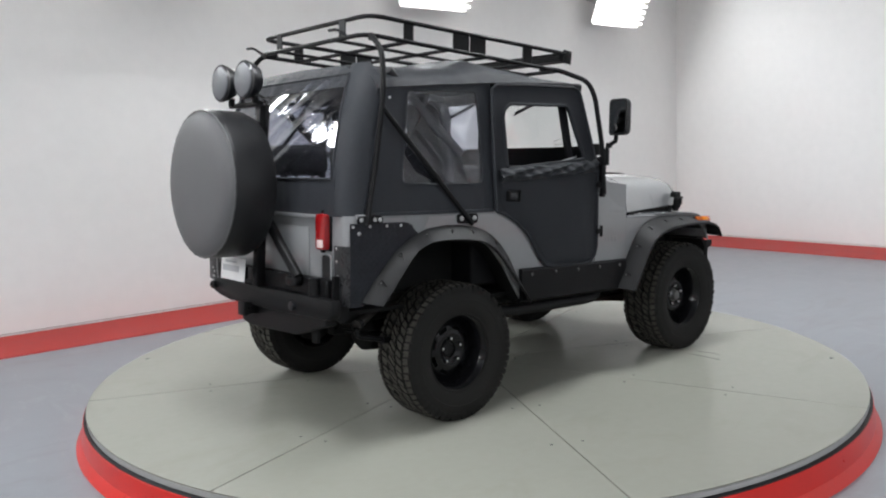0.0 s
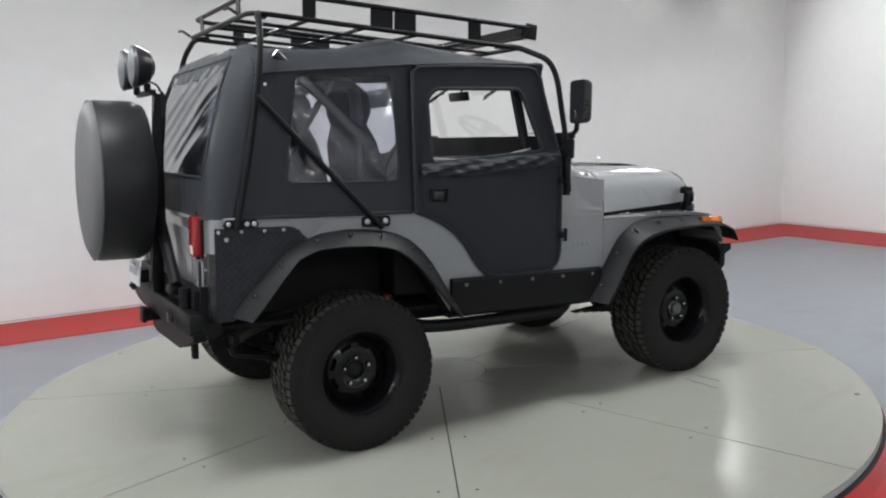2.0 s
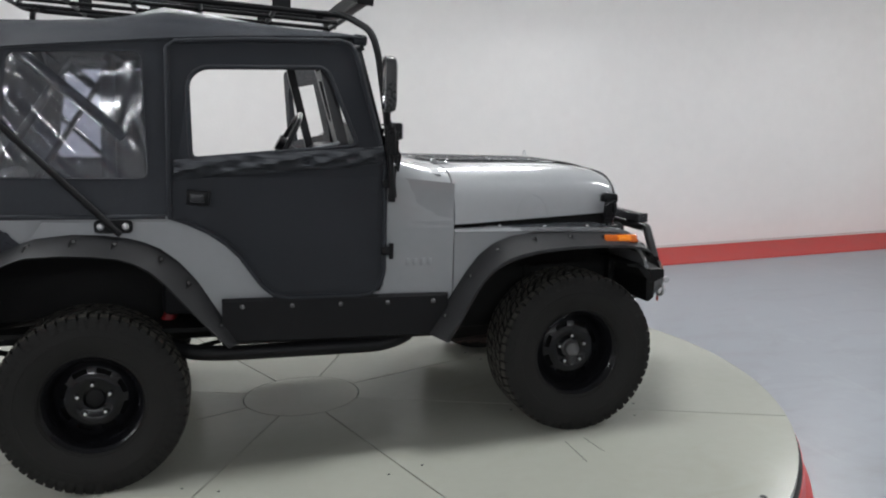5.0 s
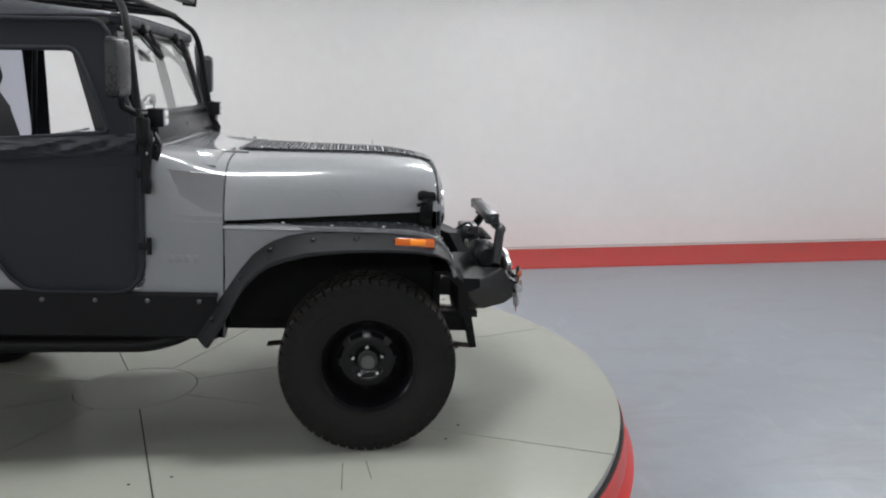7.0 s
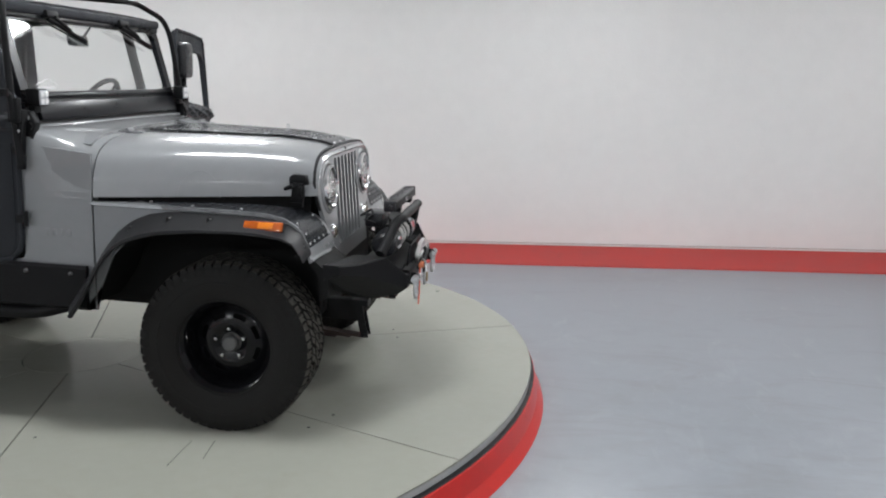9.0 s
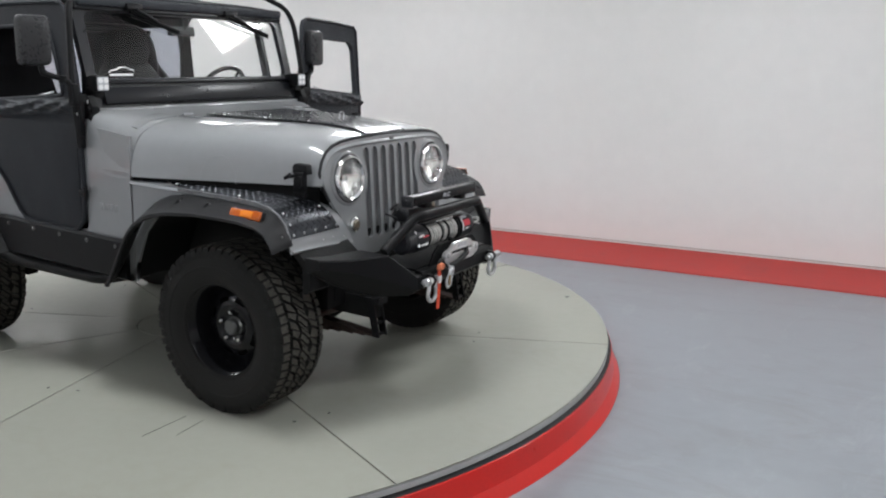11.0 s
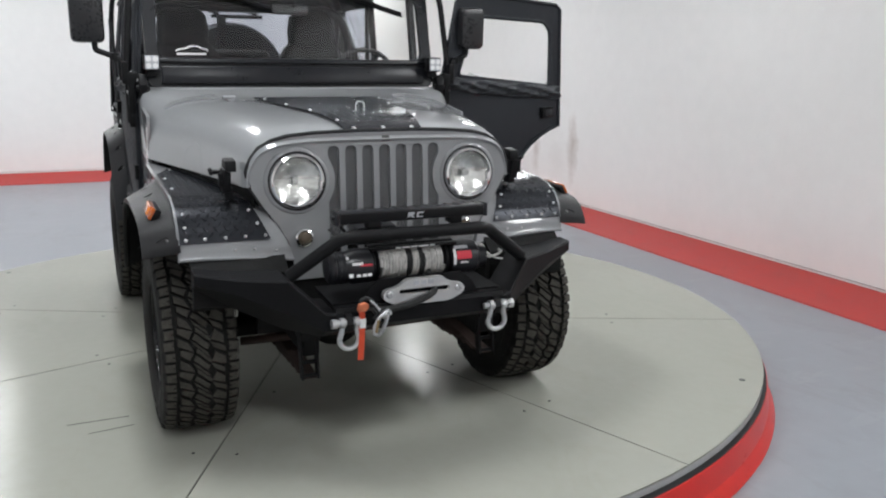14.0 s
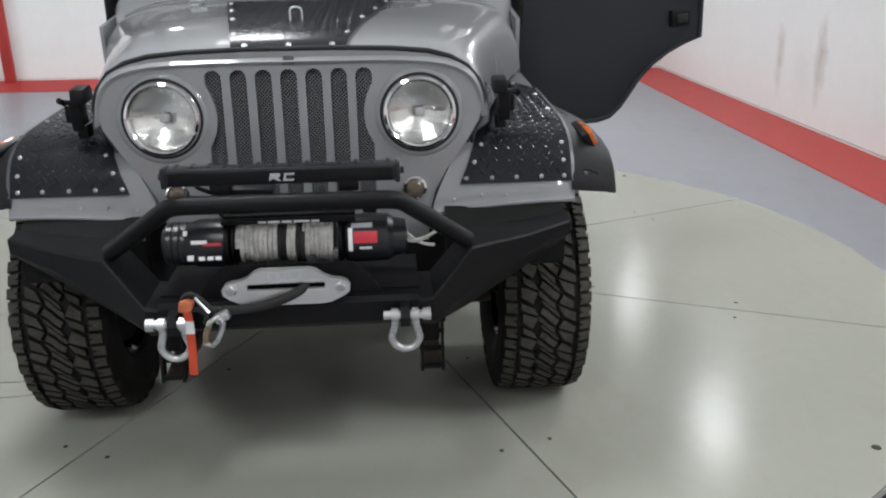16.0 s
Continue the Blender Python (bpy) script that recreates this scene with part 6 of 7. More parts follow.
DOOR = door_meshes()
for s, turn, note in ((-1, 0, "black vinyl half-soft door, shut, its upper window open"), (1, 79, "black vinyl soft door, swung wide open")):
    # shut: the door's own x axis points to the car's rear
    if s < 0:
        m = Matrix.Translation((1.172, -0.805, 0)) @ Matrix(((-1, 0, 0, 0), (0, -1, 0, 0), (0, 0, 1, 0), (0, 0, 0, 1)))
    else:
        a = radians(180 - turn)
        m = Matrix.Translation((1.185, 0.80, 0)) @ Matrix(((math.cos(a), math.sin(a), 0, 0), (math.sin(a), -math.cos(a), 0, 0), (0, 0, 1, 0), (0, 0, 0, 1)))
    door = again("door", DOOR[0], car, RAKE @ m, note)
    for nm, me in zip(("gathered_band", "door_handle", "handle_paddle", "window_rod"), DOOR[1:4] + DOOR[5:]):
        again(nm, me, door, None)
    for z in (1.00, 1.30):
        again("door_hinge", DOOR[4], door, pose(0, 0, z))

# ---- mirrors ----
for s in (-1, 1):
    bm = B()
    tube(bm, [(1.195, s * 0.858, 1.44), (1.190, s * 0.862, 1.535), (1.178, s * 0.885, 1.548), (1.145, s * 0.965, 1.575), (1.145, s * 0.968, 1.63)], 0.0135, 8, bend=0.015)
    box(bm, (1.195, s * 0.845, 1.475), (0.050, 0.034, 0.105), r=0.006)
    box(bm, (1.20, s * 0.815, 1.45), (0.045, 0.05, 0.055), r=0.006)
    lathe(bm, [(-0.016, 0.0), (-0.016, 0.019), (0.016, 0.019), (0.016, 0.0)], 12, pose(1.178, s * 0.885, 1.548, 0, 90, 0))
    arm = vpart("mirror_arm", bm, BLACK, "black jointed mirror arm")
    bm = B()
    yy = s * 0.995
    m = pose(1.15, yy, 1.72, 0, 0, s * 6)
    rings = []
    for x, sx, sz in ((0.022, 0.055, 0.088), (0.016, 0.068, 0.105), (-0.002, 0.074, 0.112), (-0.026, 0.074, 0.112)):
        pts = rounded([(-sx, -sz), (sx, -sz), (sx, sz), (-sx, sz)], 0.03, 5)
        rings.append([m @ Vector((x, u, v)) for u, v in pts])
    loft(bm, rings)
    mir = vpart("mirror", bm, SHELL, "black rectangular wing mirror")
    bm = B()
    pts = rounded([(-0.064, -0.10), (0.064, -0.10), (0.064, 0.10), (-0.064, 0.10)], 0.025, 4)
    lo = [m @ Vector((-0.0275, u, v)) for u, v in pts]
    hi = [m @ Vector((-0.0245, u, v)) for u, v in pts]
    loft(bm, [lo, hi])
    vpart("mirror_glass", bm, CHROME, "mirror glass", parent=mir)
    bm = B()
    lathe(bm, [(-0.031, 0.0), (-0.030, 0.022), (-0.027, 0.024)], 20, m @ pose(0, s * -0.03, -0.065))
    vpart("spot_mirror", bm, CHROME, "small round spot mirror", parent=mir)

# ---- roof rack ----
RZ = [(-0.46, 2.200), (1.10, 2.145)]
LZ = [(-0.49, 2.098), (1.04, 2.030)]
RY = 0.575


def rz(x):
    return lerp_list(RZ, x)


def lz(x):
    return lerp_list(LZ, x)


bm = B()
tube(bm, [(1.10, -RY, rz(1.1)), (-0.46, -RY, rz(-0.46)), (-0.46, RY, rz(-0.46)), (1.10, RY, rz(1.1))], 0.0125, 8, bend=0.10)
tube(bm, [(1.10, -RY + 0.02, rz(1.1)), (1.10, RY - 0.02, rz(1.1))], 0.0125, 8)
rack = vpart("roof_rack", bm, BLACK, "black tubular steel roof rack")
bm = B()
tube(bm, [(1.04, -RY, lz(1.04)), (-0.49, -RY, lz(-0.49)), (-0.49, RY, lz(-0.49)), (1.04, RY, lz(1.04))], 0.0125, 8, bend=0.10)
tube(bm, [(1.04, -RY, lz(1.04)), (1.04, RY, lz(1.04))], 0.0125, 8)
vpart("lower_rail", bm, BLACK, parent=rack)
for y in (-0.30, -0.0, 0.30):
    bm = B()
    tube(bm, [(-0.49, y, lz(-0.49) - 0.004), (1.04, y, lz(1.04) - 0.004)], 0.010, 8)
    vpart("rack_slat", bm, BLACK, parent=rack)
for x in (-0.2, 0.1, 0.40, 0.72):
    bm = B()
    tube(bm, [(x, -RY, lz(x)), (x, RY, lz(x))], 0.011, 8)
    vpart("rack_crossbar", bm, BLACK, parent=rack)
for s in (-1, 1):
    for x0, x1 in ((-0.232, -0.165), (0.128, 0.252), (0.262, 0.385), (0.705, 0.785)):
        bm = B()
        prism(bm, [(x0, lz(x0)), (x1, lz(x1)), (x1, rz(x1)), (x0, rz(x0))], "y", s * RY - 0.003, s * RY + 0.003)
        vpart("rack_plate", bm, BLACK, parent=rack)
for y in (-0.34, 0.34):
    bm = B()
    prism(bm, [(y - 0.03, 2.098), (y + 0.03, 2.098), (y + 0.03, 2.2), (y - 0.03, 2.2)], "x", -0.478, -0.472)
    vpart("rack_plate", bm, BLACK, parent=rack)
# front lamp bar on the rack
bm = B()
box(bm, (1.12, 0, 2.125), (0.055, 1.14, 0.062), (0, 6, 0), r=0.008)
for k in range(5):
    box(bm, (1.085, 0, 2.10 + 0.012 * k), (0.03, 1.10, 0.004))
for s in (-1, 1):
    box(bm, (1.12, s * 0.575, 2.125), (0.075, 0.014, 0.085), (0, 6, 0), r=0.005)
rbar = vpart("roof_light_bar", bm, BLACK, "long black light bar on the rack's front")
bm = B()
box(bm, (1.149, 0, 2.122), (0.004, 1.10, 0.045), (0, 6, 0))
vpart("lens", bm, SATIN, parent=rbar)
for s in (-1, 1):
    bm = B()
    tube(bm, [(-0.40, s * 0.50, lz(-0.40)), (-0.46, s * 0.58, 2.10), (-0.492, s * 0.725, 2.0), (-0.518, s * 0.775, 1.80), (-0.575, s * 0.79, 1.45), (-0.645, s * 0.80, 1.105)], 0.0155, 10, bend=0.07)
    rear_leg = vpart("rack_leg", bm, BLACK, "black bent tube rack leg at the rear")
    bm = B()
    prism(bm, [(-0.705, 1.125), (-0.69, 1.15), (-0.56, 1.15), (-0.542, 1.13), (-0.555, 1.11), (-0.63, 1.107), (-0.695, 1.109)], "y", s * 0.798, s * 0.806)
    foot = vpart("leg_foot", bm, BLACK, parent=rear_leg)
    for x, z in ((-0.682, 1.131), (-0.597, 1.13), (-0.565, 1.13)):
        bolt(foot, (x, s * 0.806, z), (0, s, 0), 1.1)
    bm = B()
    tube(bm, [(-0.535, s * 0.785, 1.70), (0.075, s * 0.81, 1.085)], 0.0145, 10)
    brace = vpart("rack_brace", bm, BLACK, "black diagonal rack brace")
    bm = B()
    prism(bm, rounded([(-0.028, 1.09), (-0.028, 1.145), (0.122, 1.145), (0.122, 1.09)], 0.02), "y", s * 0.793, s * 0.803)
    foot = vpart("brace_foot", bm, BLACK, parent=brace)
    for x in (-0.002, 0.094):
        bolt(foot, (x, s * 0.803, 1.118), (0, s, 0), 1.4)
    bolt(rear_leg, (-0.50, s * 0.80, 1.752), (0, s, 0), 0.7)
    bm = B()
    tube(bm, [(0.90, s * 0.54, lz(0.9)), (1.02, s * 0.585, 2.035), (1.11, s * 0.76, 1.955), (1.135, s * 0.80, 1.86), (1.175, s * 0.835, 1.54), (1.205, s * 0.835, 1.24)], 0.0155, 10, bend=0.06)
    leg = vpart("rack_leg", bm, BLACK, "black bent tube rack leg at the windshield")
    bm = B()
    box(bm, (1.20, s * 0.822, 1.36), (0.035, 0.03, 0.16), (0, 4, 0), r=0.004)
    box(bm, (1.20, s * 0.825, 1.25), (0.03, 0.03, 0.06), (0, 4, 0), r=0.004)
    foot = vpart("leg_clamp", bm, BLACK, parent=leg)
    for z in (1.43, 1.385, 1.335, 1.29):
        bolt(foot, (1.20, s * 0.838, z), (0, s, 0), 0.9)
# hook stubs at the rack's back
for y in (0.52, -0.42):
    bm = B()
    tube(bm, [(-0.49, y, 2.10), (-0.53, y + 0.05, 2.14), (-0.53, y + 0.13, 2.145)], 0.008, 8, bend=0.02)
    vpart("rack_hook", bm, BLACK, parent=rack)

# ---- spare wheel, carrier, lamps behind ----
bm = B()
prof = [(-1.168, 0.0), (-1.167, 0.20), (-1.162, 0.31), (-1.154, 0.352), (-1.140, 0.382), (-1.124, 0.397), (-1.10, 0.404), (-0.92, 0.402), (-0.885, 0.385), (-0.872, 0.33), (-0.872, 0.0)]
lathe(bm, prof, 64, pose(0, 0.06, 1.30))
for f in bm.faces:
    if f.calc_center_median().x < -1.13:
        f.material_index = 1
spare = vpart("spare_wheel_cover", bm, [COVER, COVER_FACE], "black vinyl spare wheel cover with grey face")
bm = B()
pts = []
for k in range(120):
    a = k * math.tau / 120
    r = 0.396 + 0.0018 * math.sin(a * 37) + 0.001 * math.sin(a * 19 + 1)
    pts.append((-1.127 + 0.0012 * math.sin(a * 43), 0.06 + r * math.cos(a), 1.30 + r * math.sin(a)))
tube(bm, pts, 0.006, 6, closed=True)
vpart("cover_piping", bm, COVER_FACE, "puckered seam round the cover", parent=spare)

bm = B()
prism(bm, [(-0.70, 0.63), (-0.70, 0.735), (-0.30, 0.735), (0.24, 0.66), (0.24, 0.59), (0.19, 0.505), (0.10, 0.49), (-0.40, 0.505), (-0.52, 0.54), (-0.70, 0.59)], "x", -0.825, -0.765, r=0.006)
prism(bm, [(-0.79, 0.845), (-0.70, 0.845), (-0.70, 0.62), (-0.74, 0.598), (-0.80, 0.64)], "y", -0.72, -0.70)
box(bm, (-0.79, -0.08, 0.775), (0.05, 1.22, 0.10), r=0.006)
bumper = vpart("rear_bumper", bm, BLACK, "black plate steel rear bumper", smooth=20)
bm = B()
prism(bm, [(-0.50, 0.475), (-0.50, 0.60), (-0.55, 0.60), (-0.55, 0.475)], "x", -0.79, -0.765, r=0.004)
vpart("bumper_bracket", bm, UNDER, parent=bumper)
bm = B()
box(bm, (-0.865, 0.05, 0.60), (0.09, 0.066, 0.066), r=0.006)
box(bm, (-0.90, 0.05, 0.60), (0.022, 0.082, 0.082), r=0.006)
tube(bm, [(-0.87, -0.01, 0.60), (-0.87, 0.13, 0.60)], 0.010, 8)
vpart("hitch_receiver", bm, BLACK, "black square hitch receiver", parent=bumper)
for y, z in ((-0.446, 0.672), (0.475, 0.690)):
    bm = B()
    lathe(bm, [(0.01, 0.026), (-0.02, 0.024), (-0.024, 0.0)], 14, pose(-0.862, y, z))
    vpart("bumper_lamp", bm, SATIN, parent=bumper)
bm = B()
prism(bm, [(-0.78, 0.635), (-0.80, 0.66), (-0.80, 0.735), (-0.575, 0.737), (0.314, 0.733), (0.44, 0.735), (0.50, 0.720), (0.52, 0.69), (0.505, 0.655), (0.42, 0.632), (0.29, 0.617), (0.08, 0.615), (-0.30, 0.62)], "x", -0.862, -0.80, r=0.010)
tube(bm, [(-0.83, -0.60, 0.735), (-0.83, -0.60, 0.83)], 0.030, 14)
carrier = vpart("tyre_carrier", bm, BLACK, "black swing-away spare wheel carrier")
bm = B()
sheet(bm, [(0.01 + 0.042 * math.cos(a), 0.032 * math.sin(a)) for a in [k * math.tau / 16 for k in range(16)]], [[(0.022 + 0.014 * math.cos(a), 0.014 * math.sin(a)) for a in [k * math.tau / 12 for k in range(12)]]],
      lambda u, v, k: (-0.862 - 0.6 * u, 0.475 + 0.014 * (k - 0.5), 0.690 + 0.6 * v))
vpart("tow_eye", bm, BLACK, parent=carrier)
bm = B()
box(bm, (-0.845, -0.42, 0.80), (0.05, 0.10, 0.05), r=0.012)
vpart("latch_bracket", bm, BLACK, parent=carrier)
bm = B()
box(bm, (-0.822, -0.03, 1.235), (0.052, 0.055, 1.01), (0, 2, 0), r=0.005)
tube(bm, [(-0.835, -0.07, 1.16), (-0.84, -0.46, 0.82)], 0.028, 10)
box(bm, (-0.86, 0.04, 1.30), (0.04, 0.22, 0.22), r=0.006)
for z in (1.26, 1.34):
    tube(bm, [(-0.84, -0.02, z), (-0.88, -0.02, z)], 0.012, 8)
vpart("carrier_post", bm, BLACK, parent=carrier)
bm = B()
tube(bm, [(-0.805, -0.05, 1.76), (-0.775, -0.06, 1.73), (-0.78, -0.05, 1.60), (-0.80, -0.05, 1.40), (-0.795, -0.05, 1.10)], 0.006, 6, bend=0.03)
tube(bm, [(-0.86, -0.05, 1.80), (-0.815, -0.06, 1.785), (-0.79, -0.06, 1.74), (-0.79, -0.06, 1.62)], 0.005, 6, bend=0.03)
vpart("cable", bm, GAP, "black lamp cable", parent=carrier)
bm = B()
box(bm, (-0.84, 0.09, 1.745), (0.03, 0.36, 0.025), r=0.004)
for y in (-0.055, 0.22):
    box(bm, (-0.86, y, 1.765), (0.03, 0.03, 0.045), r=0.004)
vpart("lamp_bracket", bm, BLACK, parent=carrier)
for y in (-0.055, 0.22):
    m = pose(-0.895, y, 1.868)
    bm = B()
    lathe(bm, [(0.075, 0.0), (0.070, 0.035), (0.045, 0.075), (0.0, 0.098), (-0.030, 0.103), (-0.036, 0.100), (-0.030, 0.094), (0.0, 0.09)], 36)
    ol = vpart("round_lamp", bm, SATIN, "round black off-road lamp with a grey cover", m=m)
    bm = B()
    lathe(bm, [(-0.028, 0.096), (-0.040, 0.090), (-0.046, 0.06), (-0.048, 0.0)], 36)
    vpart("lamp_cover", bm, material("lamp_cover_grey", (0.10, 0.105, 0.115), 0.4, vary=0.08, scale=9), "dark grey lamp cover", parent=ol)
    bm = B()
    lathe(bm, [(-0.020, 0.1045), (-0.028, 0.1055), (-0.032, 0.1035), (-0.024, 0.1025)], 36, close=True)
    vpart("lamp_ring", bm, HUB, parent=ol)
# number plate with its writing as plain bars
bm = B()
box(bm, (-0.925, 0.11, 0.822), (0.006, 0.285, 0.13), (0, 4, 0), r=0.004)
plate = vpart("number_plate", bm, WHITE, "white number plate in a pale frame")
bm = B()
for y0, y1, z0, z1 in ((0.225, 0.03, 0.808, 0.842), (0.19, 0.06, 0.858, 0.868), (0.20, 0.05, 0.776, 0.784)):
    box(bm, (-0.9295, (y0 + y1) / 2, (z0 + z1) / 2), (0.002, y0 - y1, z1 - z0), (0, 4, 0))
vpart("plate_bars", bm, GREYPRINT, "plain grey bars", parent=plate)
bm = B()
box(bm, (-0.892, 0.11, 0.80), (0.06, 0.12, 0.07), r=0.006)
vpart("plate_bracket", bm, BLACK, parent=plate)

# ---- front bumper, winch and gear ----
bm = B()
# centre channel
prism(bm, [(2.62, 0.675), (2.62, 0.685), (2.80, 0.695), (2.80, 0.775), (2.835, 0.775), (2.842, 0.76), (2.842, 0.705), (2.81, 0.682)], "y", -0.33, 0.33)
box(bm, (2.69, 0, 0.775), (0.22, 0.66, 0.012))
# winch plate that rises behind the fairlead
prism(bm, [(-0.235, 0.775), (-0.20, 0.83), (-0.16, 0.862), (0.16, 0.862), (0.20, 0.83), (0.235, 0.775)], "x", 2.808, 2.816)
bumper = vpart("front_bumper", bm, BLACK, "black plate steel winch bumper", smooth=20)
for s in (-1, 1):
    # swept wing: a loft of boxed sections from the centre to the tip
    rings = []
    for y, x0, xb, x1, zl, zm, zh in ((0.33, 2.66, 2.80, 2.842, 0.672, 0.700, 0.760), (0.365, 2.66, 2.79, 2.835, 0.662, 0.695, 0.762), (0.475, 2.60, 2.675, 2.755, 0.664, 0.745, 0.866), (0.635, 2.55, 2.600, 2.668, 0.735, 0.806, 0.862), (0.768, 2.53, 2.550, 2.604, 0.812, 0.836, 0.876)):
        rings.append([(x0, s * y, zl), (xb, s * y, zl), (x1, s * y, zm), (x1, s * y, zh - 0.006), (x1 - 0.006, s * y, zh), (x0, s * y, zh)])
    bm = B()
    loft(bm, rings)
    vpart("bumper_wing", bm, BLACK, parent=bumper, smooth=20)
    bm = B()
    prism(bm, [(2.40, 0.905), (2.47, 0.905), (2.555, 0.84), (2.555, 0.735), (2.53, 0.715), (2.515, 0.715), (2.51, 0.83), (2.46, 0.885), (2.40, 0.895)], "y", s * 0.42, s * 0.765)
    vpart("splash_shield", bm, UNDER, "black shield between bumper and fender", parent=bumper)
    bm = B()
    prism(bm, [(2.80, 0.70), (2.80, 0.765), (2.87, 0.755), (2.885, 0.73), (2.87, 0.70)], "y", s * 0.29 - 0.012, s * 0.29 + 0.012)
    vpart("shackle_tab", bm, BLACK, parent=bumper)
bm = B()
tube(bm, [(2.722, -0.465, 0.872), (2.765, -0.29, 1.004), (2.780, -0.255, 1.013), (2.780, 0.255, 1.013), (2.765, 0.29, 1.004), (2.722, 0.465, 0.872)], 0.0235, 14, bend=0.06)
vpart("bull_bar", bm, BLACK, "black bent tube hoop over the winch", parent=bumper)


def shackle(y):
    z0 = 0.728
    bm = B()
    x = 2.868
    pts = [(x, y - 0.026, z0 + 0.012), (x, y - 0.026, z0 - 0.02)]
    for k in range(13):
        a = math.pi + math.pi * k / 12
        w = 0.036
        pts.append((x, y + w * math.cos(a), z0 - 0.056 + 0.036 * math.sin(a)))
    pts += [(x, y + 0.026, z0 - 0.02), (x, y + 0.026, z0 + 0.012)]
    tube(bm, pts, 0.0095, 10, bend=0.012)
    for s in (-1, 1):
        lathe(bm, [(-0.009, 0.018), (0.009, 0.018), (0.009, 0.0)], 16, pose(x, y + s * 0.026, z0 + 0.005, 0, 0, 90))
        lathe(bm, [(-0.009, 0.0), (-0.009, 0.018)], 16, pose(x, y + s * 0.026, z0 + 0.005, 0, 0, 90))
    ob = vpart("bow_shackle", bm, STEEL, "galvanised bow shackle", smooth=50)
    bm = B()
    tube(bm, [(x, y - 0.055, z0 + 0.005), (x, y + 0.045, z0 + 0.005)], 0.0115, 10)
    d = -1 if y < 0 else 1
    lathe(bm, [(0, 0.017), (d * 0.02, 0.017), (d * 0.022, 0.0)], 14, pose(x, y + d * 0.045, z0 + 0.005, 0, 0, 90))
    vpart("shackle_pin", bm, STEEL, parent=ob)


shackle(-0.29)
shackle(0.29)

# winch: motor, drum, gearbox, tie bars
bm = B()
lathe(bm, [(-0.325, 0.0), (-0.325, 0.042), (-0.315, 0.054), (-0.25, 0.057), (-0.235, 0.064), (-0.165, 0.064), (-0.16, 0.0)], 32, pose(2.705, 0, 0.885, 0, 0, 90))
for k in range(3):
    lathe(bm, [(-0.312 + 0.018 * k, 0.054), (-0.310 + 0.018 * k, 0.0575), (-0.300 + 0.018 * k, 0.0575), (-0.298 + 0.018 * k, 0.054)], 32, pose(2.705, 0, 0.885, 0, 0, 90), close=True)
winch = vpart("winch", bm, SATIN, "black electric winch with grey rope")
bm = B()
lathe(bm, [(0.15, 0.0), (0.15, 0.064), (0.19, 0.065), (0.255, 0.063), (0.268, 0.052), (0.30, 0.046), (0.308, 0.0)], 32, pose(2.705, 0, 0.885, 0, 0, 90))
vpart("gearbox", bm, SATIN, parent=winch)
bm = B()
lathe(bm, [(-0.165, 0.061), (-0.155, 0.061), (-0.150, 0.05), (-0.145, 0.061), (-0.14, 0.061)], 28, pose(2.705, 0, 0.885, 0, 0, 90))
lathe(bm, [(0.125, 0.061), (0.135, 0.061), (0.14, 0.05), (0.145, 0.061), (0.155, 0.061)], 28, pose(2.705, 0, 0.885, 0, 0, 90))
for z, x in ((0.955, 2.70), (0.951, 2.735)):
    box(bm, (x, 0, z), (0.028, 0.34, 0.010), r=0.003)
vpart("drum_flange", bm, BLACK, parent=winch)
bm = B()
pts, n = [], 21
for k in range(n * 26):
    y = -0.132 + 0.25 * k / (n * 26)
    a = k * math.tau / 26
    r = 0.050 + 0.0025 * math.sin(70 * y) + 0.002 * math.sin(a * 0.37)
    pts.append((2.705 + r * math.cos(a), y, 0.885 + r * math.sin(a)))
tube(bm, pts, 0.0066, 6)
for f in bm.faces:
    y = f.calc_center_median().y
    if -0.030 < y < -0.008 or 0.016 < y < 0.038:
        f.material_index = 1
vpart("rope", bm, [ROPE, ROPEDARK], "grey synthetic rope with dark turns", parent=winch, smooth=60)
for y0, y1, z0, z1, mt in ((0.152, 0.163, 0.872, 0.930, WHITE), (0.166, 0.226, 0.893, 0.922, LABELRED), (0.160, 0.215, 0.930, 0.939, GREYPRINT), (0.180, 0.212, 0.877, 0.883, WHITE),
                           (-0.245, -0.205, 0.905, 0.914, WHITE), (-0.215, -0.17, 0.900, 0.907, LABELRED), (-0.265, -0.255, 0.925, 0.935, WHITE)):
    bm = B()
    rows = []
    for z in frange(z0, z1, 0.008):
        dz = z - 0.885
        x = 2.705 + math.sqrt(max(1e-5, 0.0657 ** 2 - dz * dz))
        rows.append([(x, y0, z), (x, y1, z)])
    skin(bm, rows, 0.0012, (2.6, 0, 0.885))
    vpart("winch_label", bm, mt, parent=winch)
bm = B()
for y in (-0.250, -0.222, -0.200, -0.180):
    box(bm, (2.7675, y, 0.868), (0.0012, 0.016, 0.014), (0, -14, 0))
vpart("print_bars", bm, WHITE, "plain white bars", parent=winch, smooth=0)
bm = B()
for k, (y0, y1) in enumerate(((-0.075, -0.055), (-0.05, -0.02), (-0.015, 0.01), (0.015, 0.055), (0.06, 0.08))):
    box(bm, (2.7495, (y0 + y1) / 2, 0.952), (0.001, y1 - y0, 0.006))
vpart("print_bars", bm, WHITE, "small white print too fine to read", parent=winch)
